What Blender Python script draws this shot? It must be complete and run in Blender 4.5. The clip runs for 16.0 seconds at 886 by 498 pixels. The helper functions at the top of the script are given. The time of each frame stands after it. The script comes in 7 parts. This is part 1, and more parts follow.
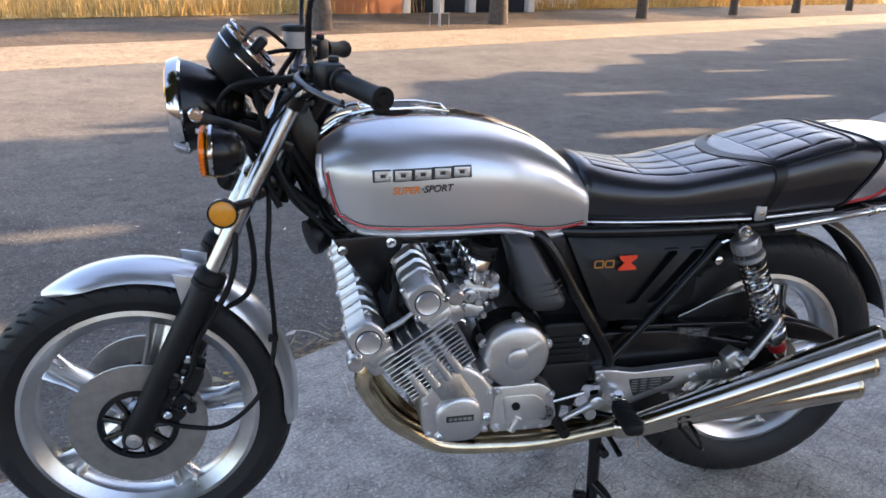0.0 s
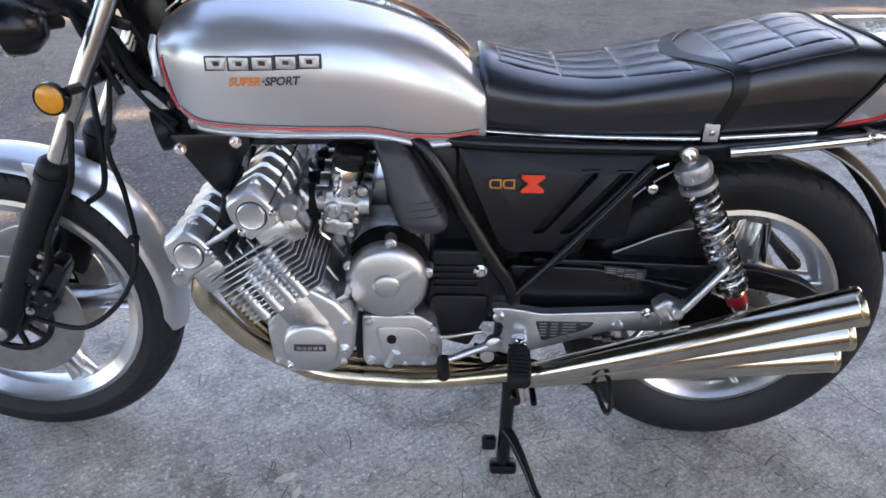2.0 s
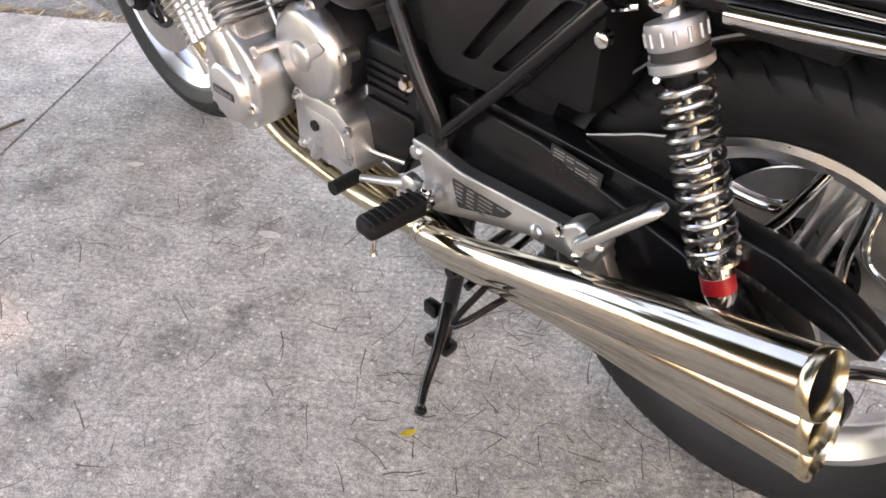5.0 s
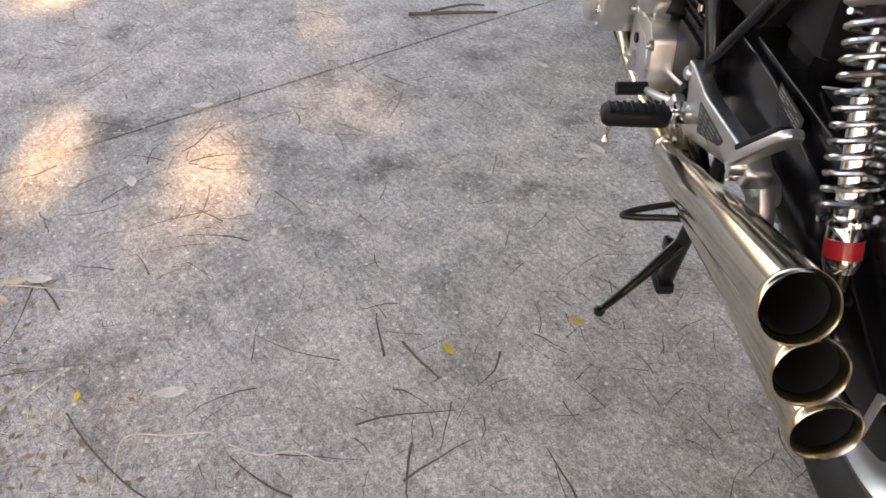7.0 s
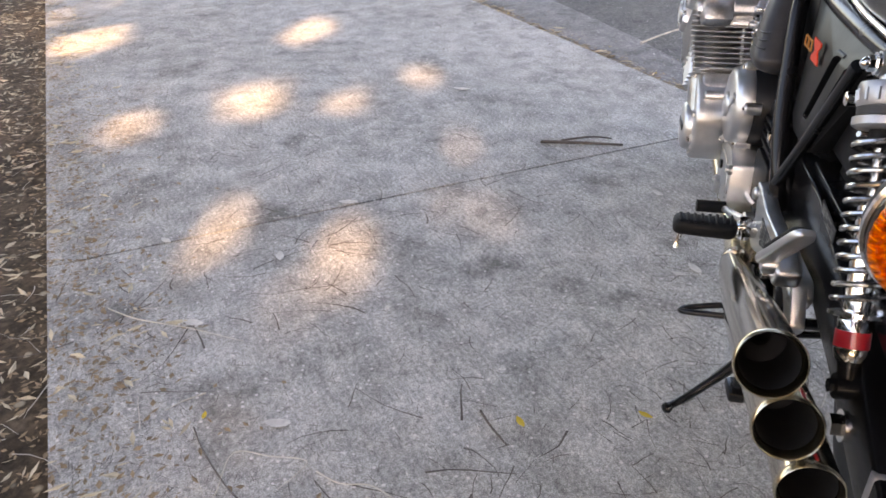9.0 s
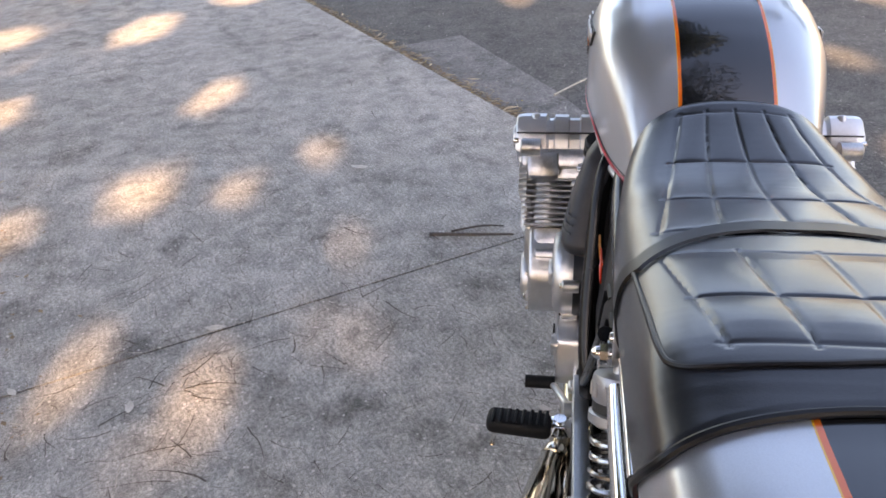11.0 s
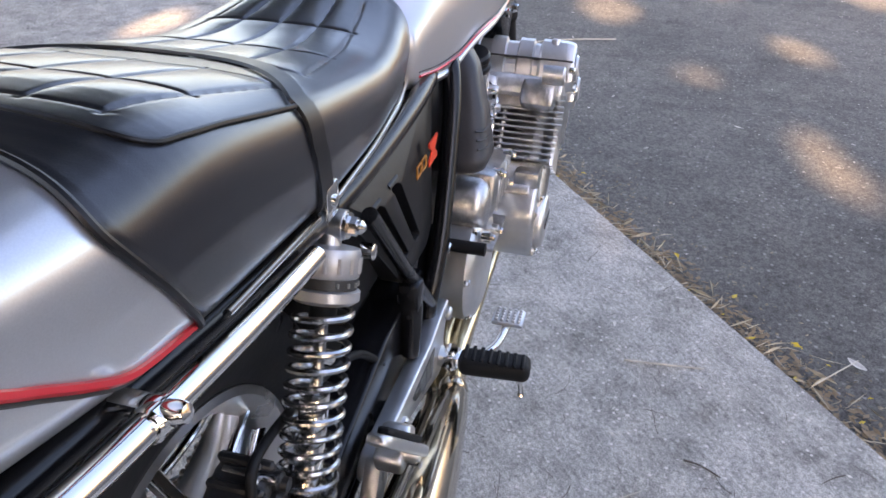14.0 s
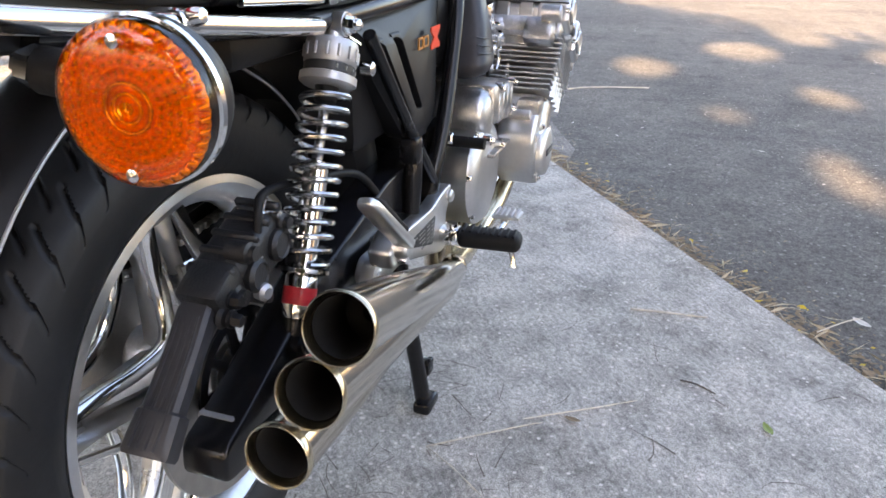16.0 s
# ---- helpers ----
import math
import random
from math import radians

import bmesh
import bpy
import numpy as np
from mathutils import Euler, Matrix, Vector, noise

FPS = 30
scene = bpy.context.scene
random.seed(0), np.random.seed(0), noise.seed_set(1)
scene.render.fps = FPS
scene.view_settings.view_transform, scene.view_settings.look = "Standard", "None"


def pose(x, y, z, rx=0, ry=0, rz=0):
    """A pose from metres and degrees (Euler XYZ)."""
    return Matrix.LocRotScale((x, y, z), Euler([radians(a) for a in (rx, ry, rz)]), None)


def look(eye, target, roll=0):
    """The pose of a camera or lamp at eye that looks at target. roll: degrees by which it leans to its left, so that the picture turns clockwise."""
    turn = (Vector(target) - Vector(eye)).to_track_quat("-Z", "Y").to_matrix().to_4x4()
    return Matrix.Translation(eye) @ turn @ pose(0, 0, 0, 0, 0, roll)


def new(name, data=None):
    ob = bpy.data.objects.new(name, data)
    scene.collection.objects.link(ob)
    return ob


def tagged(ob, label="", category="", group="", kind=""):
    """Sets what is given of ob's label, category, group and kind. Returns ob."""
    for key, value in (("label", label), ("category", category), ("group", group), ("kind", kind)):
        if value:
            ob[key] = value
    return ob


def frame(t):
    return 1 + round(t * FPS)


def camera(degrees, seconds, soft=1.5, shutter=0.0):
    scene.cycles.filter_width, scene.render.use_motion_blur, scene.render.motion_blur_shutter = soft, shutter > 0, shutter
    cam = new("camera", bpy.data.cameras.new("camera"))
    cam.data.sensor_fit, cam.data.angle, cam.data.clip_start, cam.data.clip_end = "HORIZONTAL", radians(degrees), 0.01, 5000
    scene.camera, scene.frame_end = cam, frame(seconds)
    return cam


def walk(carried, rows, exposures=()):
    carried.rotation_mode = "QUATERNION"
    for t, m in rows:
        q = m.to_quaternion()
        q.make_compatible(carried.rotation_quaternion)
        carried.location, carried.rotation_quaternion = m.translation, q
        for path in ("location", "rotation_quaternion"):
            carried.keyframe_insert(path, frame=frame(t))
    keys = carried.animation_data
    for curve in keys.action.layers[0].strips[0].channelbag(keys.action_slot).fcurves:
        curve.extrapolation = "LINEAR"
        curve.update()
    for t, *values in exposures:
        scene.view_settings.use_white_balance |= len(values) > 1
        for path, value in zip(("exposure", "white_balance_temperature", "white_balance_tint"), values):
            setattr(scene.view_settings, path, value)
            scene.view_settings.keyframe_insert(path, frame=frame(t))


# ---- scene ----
cam = camera(60.29, 16.0, 1.65)
PATH = [
    (0, (-0.5002, -1.4919, 1.2473), (-0.0357, 0.3239, 0.5495), 1.80),
    (0.5, (-0.3559, -1.4818, 1.2267), (0.0121, 0.3390, 0.4855), 2.76),
    (1, (-0.1998, -1.4600, 1.2109), (0.0706, 0.3467, 0.3968), 2.73),
    (1.5, (-0.0455, -1.4376, 1.2150), (0.1270, 0.3477, 0.3301), 1.99),
    (2, (0.0372, -1.3475, 1.1957), (0.1243, 0.4121, 0.2490), 1.21),
    (2.5, (0.1449, -1.1994, 1.1564), (0.1404, 0.5260, 0.1449), 0.68),
    (3, (0.2859, -1.0982, 1.1507), (0.1504, 0.5780, 0.0680), 0.60),
    (3.2, (0.3343, -1.0524, 1.1434), (0.1294, 0.5930, 0.0250), 0.60),
    (5.3, (0.9117, -0.7903, 1.0087), (-0.1986, 0.2163, -0.3157), 2.01),
    (5.5, (0.9579, -0.7683, 1.0021), (-0.2227, 0.1441, -0.3297), 2.08),
    (6, (1.1231, -0.7269, 0.9852), (-0.2752, -0.1230, -0.3111), 0.58),
    (6.5, (1.2078, -0.6697, 0.9752), (-0.3087, -0.3553, -0.2902), -0.19),
    (7, (1.2493, -0.6011, 0.9507), (-0.2836, -0.5021, -0.3300), 0.68),
    (7.5, (1.3451, -0.5467, 0.9449), (-0.2211, -0.6352, -0.2957), 0.95),
    (8, (1.4353, -0.5125, 0.9330), (-0.2172, -0.7168, -0.1749), 1.30),
    (8.2, (1.4579, -0.5073, 0.9246), (-0.2229, -0.7434, -0.1333), 1.48),
    (10.3, (1.2916, -0.3806, 1.1725), (-0.4339, -0.6789, 0.2062), -2.64),
    (10.5, (1.2401, -0.3455, 1.1946), (-0.4813, -0.6343, 0.2182), -2.90),
    (11, (1.1515, -0.2181, 1.2209), (-0.5593, -0.4631, 0.2142), -3.13),
    (11.5, (1.0862, -0.0731, 1.2220), (-0.6147, -0.2924, 0.1930), -3.05),
    (12, (1.0666, 0.0401, 1.2176), (-0.6346, -0.1684, 0.1869), -2.41),
    (12.5, (1.0956, 0.1604, 1.1780), (-0.6117, -0.0596, 0.1597), -1.32),
    (13, (1.0838, 0.2729, 1.1577), (-0.6237, 0.0257, 0.1461), 0.04),
    (13.5, (1.0865, 0.3576, 1.1164), (-0.6060, 0.0669, 0.0913), 1.27),
    (14, (1.1164, 0.3850, 1.0812), (-0.5586, 0.0485, 0.0414), 1.89),
    (14.5, (1.1593, 0.4149, 1.0400), (-0.5112, 0.0371, 0.0072), 1.87),
    (15, (1.2246, 0.4466, 0.9951), (-0.4647, 0.0305, 0.0085), 1.29),
    (15.5, (1.3145, 0.5034, 0.9194), (-0.4087, 0.0454, 0.0133), 0.91),
    (16, (1.3739, 0.5376, 0.8502), (-0.3820, 0.0321, 0.0372), 0.87),
]
walk(cam, [(t, look(eye, target, roll)) for t, eye, target, roll in PATH],
     exposures=[(0, 2.08, 6800, 18), (1.5, 2.38, 6900, 19), (2.5, 2.72, 7400, 21), (3.2, 2.98, 7800, 22), (5.3, 3.2, 9300, 24), (6.5, 2.80, 9200, 24), (8.2, 2.74, 8400, 22), (10.3, 2.30, 7900, 22), (11, 2.24, 7900, 22), (11.5, 2.40, 7800, 22), (12, 2.54, 7700, 22), (13, 2.46, 7300, 23), (14.5, 2.63, 7500, 22), (16, 2.84, 7700, 18)])


# ---- light ----
SUN_EL, SUN_AZ = radians(33), math.atan2(0.14, 0.99)
SUN_DIR = Vector((math.cos(SUN_EL) * math.cos(SUN_AZ), math.cos(SUN_EL) * math.sin(SUN_AZ), math.sin(SUN_EL)))
world = bpy.data.worlds.new("sky")
scene.world = world
world.use_nodes = True
wn = world.node_tree
sky = wn.nodes.new("ShaderNodeTexSky")
sky.sky_type, sky.sun_disc = "NISHITA", False
sky.sun_elevation, sky.sun_rotation = SUN_EL, math.pi / 2 - SUN_AZ
sky.air_density, sky.dust_density, sky.ozone_density = 1.0, 2.0, 1.0
wn.nodes["Background"].inputs["Strength"].default_value = 0.15
wn.links.new(sky.outputs[0], wn.nodes["Background"].inputs["Color"])
sun = new("sun", bpy.data.lights.new("sun", "SUN"))
sun.data.energy, sun.data.angle, sun.data.color = 3.4, radians(0.8), (1.0, 0.74, 0.48)
sun.matrix_world = look(tuple(SUN_DIR * 30), (0, 0, 0))


# ---- materials ----
def shader(name):
    m = bpy.data.materials.new(name)
    m.use_nodes = True
    nt = m.node_tree
    return m, nt, nt.nodes["Principled BSDF"]


def noise_node(nt, scale, detail=4.0, rough=0.55, stretch=None):
    co = nt.nodes.new("ShaderNodeTexCoord")
    n = nt.nodes.new("ShaderNodeTexNoise")
    n.inputs["Scale"].default_value, n.inputs["Detail"].default_value, n.inputs["Roughness"].default_value = scale, detail, rough
    if stretch:
        mp = nt.nodes.new("ShaderNodeMapping")
        mp.inputs["Scale"].default_value = stretch
        nt.links.new(co.outputs["Object"], mp.inputs["Vector"])
        nt.links.new(mp.outputs[0], n.inputs["Vector"])
    else:
        nt.links.new(co.outputs["Object"], n.inputs["Vector"])
    return n


def ramp(nt, src, stops):
    r = nt.nodes.new("ShaderNodeValToRGB")
    while len(r.color_ramp.elements) < len(stops):
        r.color_ramp.elements.new(0.5)
    for e, (p, c) in zip(r.color_ramp.elements, stops):
        e.position, e.color = p, (*c, 1) if len(c) == 3 else c
    nt.links.new(src, r.inputs[0])
    return r


def mix(nt, kind, fac, a, b):
    n = nt.nodes.new("ShaderNodeMix")
    n.data_type, n.blend_type = "RGBA", kind
    for sock, v in ((n.inputs[0], fac), (n.inputs[6], a), (n.inputs[7], b)):
        if hasattr(v, "is_linked") or hasattr(v, "links"):
            nt.links.new(v, sock)
        else:
            sock.default_value = v if isinstance(v, (int, float)) else (*v, 1)
    return n.outputs[2]


def bump(nt, p, src, strength, dist=0.002):
    b = nt.nodes.new("ShaderNodeBump")
    b.inputs["Strength"].default_value, b.inputs["Distance"].default_value = strength, dist
    nt.links.new(src, b.inputs["Height"])
    nt.links.new(b.outputs[0], p.inputs["Normal"])


def plain(name, col, rough=0.5, metal=0.0, var=0.15, scale=30.0, bumps=0.0, coat=0.0, rvar=0.1, fine=None, spec=0.5):
    """A surface whose colour and gloss vary gently at two scales."""
    m, nt, p = shader(name)
    big, small = noise_node(nt, scale), noise_node(nt, scale * 9, 3)
    r = ramp(nt, big.outputs["Fac"], [(0.3, [c * (1 - var) for c in col]), (0.7, [min(1, c * (1 + var)) for c in col])])
    s = ramp(nt, small.outputs["Fac"], [(0.3, (1 - var * 0.6,) * 3), (0.7, (1, 1, 1))])
    nt.links.new(mix(nt, "MULTIPLY", 1.0, r.outputs[0], s.outputs[0]), p.inputs["Base Color"])
    rr = nt.nodes.new("ShaderNodeMapRange")
    rr.inputs["To Min"].default_value, rr.inputs["To Max"].default_value = max(0.02, rough - rvar), min(1, rough + rvar)
    nt.links.new(big.outputs["Fac"], rr.inputs["Value"])
    nt.links.new(rr.outputs[0], p.inputs["Roughness"])
    p.inputs["Metallic"].default_value, p.inputs["Coat Weight"].default_value, p.inputs["Coat Roughness"].default_value = metal, coat, 0.06
    p.inputs["Specular IOR Level"].default_value = spec
    if bumps:
        bump(nt, p, (fine or small).outputs["Fac"] if not fine else noise_node(nt, fine, 3).outputs["Fac"], bumps)
    return m


def striped_paint(name, half, base):
    """Silver paint with a black centre band edged in orange and yellow lines, along the machine's middle."""
    m, nt, p = shader(name)
    co = nt.nodes.new("ShaderNodeTexCoord")
    sep = nt.nodes.new("ShaderNodeSeparateXYZ")
    ab = nt.nodes.new("ShaderNodeMath")
    ab.operation = "ABSOLUTE"
    nt.links.new(co.outputs["Object"], sep.inputs[0])
    nt.links.new(sep.outputs["Y"], ab.inputs[0])
    flake = noise_node(nt, 900, 2)
    silver = ramp(nt, flake.outputs["Fac"], [(0.25, [c * 0.9 for c in base]), (0.75, base)])
    r = ramp(nt, ab.outputs[0], [(0, (0.004, 0.004, 0.005)), (half, (0.75, 0.13, 0.01)), (half + 0.0045, (0.8, 0.42, 0.03)), (half + 0.0075, (0, 0, 0))])
    r.color_ramp.interpolation = "CONSTANT"
    g = nt.nodes.new("ShaderNodeMath")
    g.operation = "GREATER_THAN"
    g.inputs[1].default_value = half + 0.0075
    nt.links.new(ab.outputs[0], g.inputs[0])
    nt.links.new(mix(nt, "MIX", g.outputs[0], r.outputs[0], silver.outputs[0]), p.inputs["Base Color"])
    mm = nt.nodes.new("ShaderNodeMath")
    mm.operation = "MULTIPLY"
    mm.inputs[1].default_value = 0.75
    nt.links.new(g.outputs[0], mm.inputs[0])
    nt.links.new(mm.outputs[0], p.inputs["Metallic"])
    gloss = nt.nodes.new("ShaderNodeMapRange")
    gloss.inputs["To Min"].default_value, gloss.inputs["To Max"].default_value = 0.18, 0.31
    nt.links.new(g.outputs[0], gloss.inputs["Value"])
    nt.links.new(gloss.outputs[0], p.inputs["Roughness"])
    p.inputs["Coat Weight"].default_value, p.inputs["Coat Roughness"].default_value = 0.95, 0.03
    return m


SILVER = (0.55, 0.56, 0.58)
M_TANK = striped_paint("silver_paint_with_black_band", 0.056, SILVER)
M_TAILP = striped_paint("silver_tail_paint_with_black_band", 0.064, SILVER)
M_SILVER = plain("silver_metallic_paint", SILVER, 0.31, 0.75, 0.03, 5, coat=0.95, rvar=0.03)
M_CHROME = plain("chrome", (0.78, 0.77, 0.75), 0.09, 1.0, 0.04, 12, rvar=0.05)
M_PIPE = plain("polished_steel_with_straw_tint", (0.58, 0.53, 0.45), 0.11, 1.0, 0.12, 7, rvar=0.06)
M_TIP = plain("heat_tinted_steel", (0.66, 0.57, 0.41), 0.22, 1.0, 0.2, 25, rvar=0.08)
M_HEADER = plain("browned_header_steel", (0.46, 0.36, 0.22), 0.22, 1.0, 0.3, 9, rvar=0.1)
M_ALU = plain("cast_aluminium", (0.55, 0.55, 0.55), 0.33, 1.0, 0.3, 26, bumps=0.3, rvar=0.12)
M_ALU_S = plain("satin_aluminium_cover", (0.62, 0.62, 0.62), 0.38, 1.0, 0.10, 12, bumps=0.05, rvar=0.06)
M_RIM = plain("brushed_aluminium_rim", (0.64, 0.64, 0.64), 0.3, 1.0, 0.12, 10, rvar=0.1)
M_DISC = plain("ground_steel_disc", (0.42, 0.40, 0.37), 0.38, 1.0, 0.12, 40, rvar=0.06)
M_BLACK = plain("black_enamel", (0.007, 0.007, 0.008), 0.25, 0.0, 0.3, 14, coat=0.08, rvar=0.08, spec=0.3)
M_SATIN = plain("satin_black_plastic", (0.008, 0.008, 0.009), 0.42, 0.0, 0.25, 16, bumps=0.08, rvar=0.08, spec=0.24)
# black plastic with the sheen of scoops and brake shield lightened into its base
M_GREYPL = plain("lightened_black_plastic", (0.032, 0.032, 0.036), 0.42, 0.0, 0.25, 20, bumps=0.08, rvar=0.08, spec=0.4)
M_RUBBER = plain("black_rubber", (0.007, 0.007, 0.0075), 0.6, 0.0, 0.3, 20, bumps=0.25, rvar=0.1, spec=0.22)
M_TYRE = plain("tyre_rubber", (0.012, 0.012, 0.013), 0.55, 0.0, 0.3, 12, bumps=0.2, rvar=0.1, spec=0.3)
M_VINYL = plain("black_vinyl", (0.0115, 0.012, 0.0155), 0.30, 0.0, 0.2, 9, bumps=0.10, rvar=0.05, fine=900, spec=0.5, coat=0.48)
M_VINYL.node_tree.nodes["Principled BSDF"].inputs["Coat Roughness"].default_value = 0.2
M_PIPING = plain("black_piping", (0.005, 0.005, 0.006), 0.38, 0.0, 0.1, 20, spec=0.35)
M_RED = plain("red_enamel", (0.55, 0.02, 0.03), 0.35, 0.0, 0.1, 20, coat=0.6)
M_REDX = plain("red_orange_emblem", (0.78, 0.06, 0.02), 0.4, 0.0, 0.05, 20)
M_GOLD = plain("gold_orange_emblem", (0.62, 0.25, 0.05), 0.4, 0.3, 0.05, 20)
M_ORANGE = plain("orange_lettering", (0.72, 0.20, 0.03), 0.45, 0.0, 0.05, 20)
M_INK = plain("black_lettering", (0.02, 0.02, 0.02), 0.5, 0.0, 0.05, 20)
M_YELLOW = plain("yellow_sticker", (0.72, 0.45, 0.02), 0.5, 0.0, 0.1, 40)
# black for the muffler baffles and for the shade block between the cam covers
M_HOLLOW = plain("soot_and_shade_black", (0.006, 0.006, 0.006), 0.8, 0.0, 0.2, 30)
M_GREYP = plain("grey_cast_collar", (0.44, 0.44, 0.45), 0.4, 0.7, 0.1, 30)
M_LABEL = plain("pale_label_print", (0.20, 0.195, 0.18), 0.5, 0.0, 0.2, 60)
M_RESERV = plain("milky_reservoir", (0.45, 0.42, 0.40), 0.35, 0.0, 0.15, 30)


def amber(name, col, rough):
    m, nt, p = shader(name)
    n = noise_node(nt, 60)
    r = ramp(nt, n.outputs["Fac"], [(0.3, [c * 0.85 for c in col]), (0.7, col)])
    nt.links.new(r.outputs[0], p.inputs["Base Color"])
    p.inputs["Roughness"].default_value, p.inputs["Coat Weight"].default_value = rough, 0.4
    p.inputs["Transmission Weight"].default_value = 0.15
    p.inputs["Subsurface Weight"].default_value = 0.0
    p.inputs["Coat Roughness"].default_value = 0.02
    return m


M_AMBER = plain("amber_prisms", (0.95, 0.33, 0.012), 0.2, 0.8, 0.08, 60, rvar=0.05)
M_CASTB = plain("black_cast_caliper", (0.012, 0.012, 0.013), 0.42, 0.0, 0.4, 40, bumps=0.5, rvar=0.1)
M_SPRING = plain("sprung_steel", (0.50, 0.50, 0.50), 0.24, 1.0, 0.1, 30, rvar=0.06)
M_AMBERC, _nt, _p = shader("clear_amber_cover")
_n = noise_node(_nt, 90)
_nt.links.new(ramp(_nt, _n.outputs["Fac"], [(0.3, (1.0, 0.54, 0.06)), (0.7, (1.0, 0.60, 0.075))]).outputs[0], _p.inputs["Base Color"])
_p.inputs["Roughness"].default_value, _p.inputs["Transmission Weight"].default_value, _p.inputs["IOR"].default_value = 0.02, 1.0, 1.45
M_REFLECT = amber("amber_reflector", (0.85, 0.33, 0.01), 0.3)
M_GLASS, _nt, _p = shader("clear_glass")
_p.inputs["Base Color"].default_value, _p.inputs["Roughness"].default_value = (0.95, 0.97, 1, 1), 0.03
_p.inputs["Transmission Weight"].default_value = 1.0


def ground_mat(name, dark, light, fleck, fleck_size, grain, stain, bumps, broom=False):
    """Paved or bare ground: cloudy stains, grain, pale flecks of aggregate and relief."""
    m, nt, p = shader(name)
    big, mid, small = noise_node(nt, 0.9, 6, 0.6), noise_node(nt, 9, 6, 0.65), noise_node(nt, grain, 4, 0.7)
    base = ramp(nt, big.outputs["Fac"], [(0.32, dark), (0.68, light)])
    st = ramp(nt, mid.outputs["Fac"], [(0.3, (1 - stain,) * 3), (0.62, (1, 1, 1))])
    gr = ramp(nt, small.outputs["Fac"], [(0.38, (0.58,) * 3), (0.62, (1.22,) * 3)])
    mott, blot = noise_node(nt, grain * 0.3, 5, 0.7), noise_node(nt, 3.3, 8, 0.72)
    mo = ramp(nt, mott.outputs["Fac"], [(0.36, (0.62,) * 3), (0.60, (1.12,) * 3)])
    bl = ramp(nt, blot.outputs["Fac"], [(0.34, (1 - stain * 1.1,) * 3), (0.47, (1, 1, 1))])
    c = mix(nt, "MULTIPLY", 1.0, mix(nt, "MULTIPLY", 1.0, base.outputs[0], st.outputs[0]), gr.outputs[0])
    c = mix(nt, "MULTIPLY", 1.0, mix(nt, "MULTIPLY", 1.0, c, mo.outputs[0]), bl.outputs[0])
    co = nt.nodes.new("ShaderNodeTexCoord")
    height = small.outputs["Fac"]
    if broom:
        # brushed finish running along the kerb
        mp = nt.nodes.new("ShaderNodeMapping")
        mp.vector_type = "TEXTURE"
        mp.inputs["Rotation"].default_value = (0, 0, math.atan2(0.557, 0.831))
        mp.inputs["Scale"].default_value = (6.5, 1, 1)
        nt.links.new(co.outputs["Object"], mp.inputs["Vector"])
        br = noise_node(nt, 125, 3, 0.6)
        nt.links.new(mp.outputs["Vector"], br.inputs["Vector"])
        c = mix(nt, "MULTIPLY", 1.0, c, ramp(nt, br.outputs["Fac"], [(0.34, (0.82,) * 3), (0.5, (1.0,) * 3), (0.66, (1.09,) * 3)]).outputs[0])
        add = nt.nodes.new("ShaderNodeMath")
        add.operation = "ADD"
        nt.links.new(height, add.inputs[0])
        nt.links.new(br.outputs["Fac"], add.inputs[1])
        height = add.outputs[0]
    vo = nt.nodes.new("ShaderNodeTexVoronoi")
    vo.inputs["Scale"].default_value = fleck_size
    nt.links.new(co.outputs["Object"], vo.inputs["Vector"])
    sp = nt.nodes.new("ShaderNodeSeparateColor")
    nt.links.new(vo.outputs["Color"], sp.inputs[0])
    pick = ramp(nt, sp.outputs[0], [(0.0, (0, 0, 0)), (0.8, (0, 0, 0)), (0.86, (1, 1, 1))])
    near = ramp(nt, vo.outputs["Distance"], [(0.18, (1, 1, 1)), (0.34, (0, 0, 0))])
    f = nt.nodes.new("ShaderNodeMath")
    f.operation = "MULTIPLY"
    nt.links.new(pick.outputs[0], f.inputs[0])
    nt.links.new(near.outputs[0], f.inputs[1])
    f2 = nt.nodes.new("ShaderNodeMath")
    f2.operation = "MULTIPLY"
    f2.inputs[1].default_value = 0.75
    nt.links.new(f.outputs[0], f2.inputs[0])
    nt.links.new(mix(nt, "MIX", f2.outputs[0], c, fleck), p.inputs["Base Color"])
    p.inputs["Roughness"].default_value = 0.9
    p.inputs["Specular IOR Level"].default_value = 0.2
    bump(nt, p, height, bumps, 0.0022)
    return m


M_CONCRETE = ground_mat("weathered_concrete", (0.47, 0.445, 0.405), (0.62, 0.59, 0.54), (0.74, 0.68, 0.64), 80, 330, 0.42, 0.6, True)
M_ASPHALT = ground_mat("worn_asphalt", (0.130, 0.124, 0.115), (0.200, 0.190, 0.172), (0.32, 0.31, 0.29), 55, 240, 0.25, 0.6)
M_GUTTER = ground_mat("old_gutter_concrete", (0.24, 0.23, 0.215), (0.33, 0.31, 0.29), (0.45, 0.43, 0.4), 60, 260, 0.35, 0.6)
M_SHOULDER = ground_mat("sandy_shoulder", (0.27, 0.22, 0.155), (0.37, 0.30, 0.21), (0.5, 0.44, 0.34), 30, 60, 0.2, 0.5)
M_DIRT = ground_mat("dry_dirt", (0.085, 0.064, 0.043), (0.165, 0.125, 0.085), (0.45, 0.40, 0.3), 25, 50, 0.4, 0.8)
M_FIELD = ground_mat("dry_grass_field", (0.42, 0.30, 0.11), (0.58, 0.43, 0.18), (0.66, 0.55, 0.28), 20, 35, 0.4, 0.8)
M_GOLDGRASS = plain("golden_dry_grass", (0.55, 0.37, 0.13), 0.8, 0, 0.35, 4)
M_STRAW = plain("straw", (0.50, 0.42, 0.29), 0.8, 0, 0.3, 20)
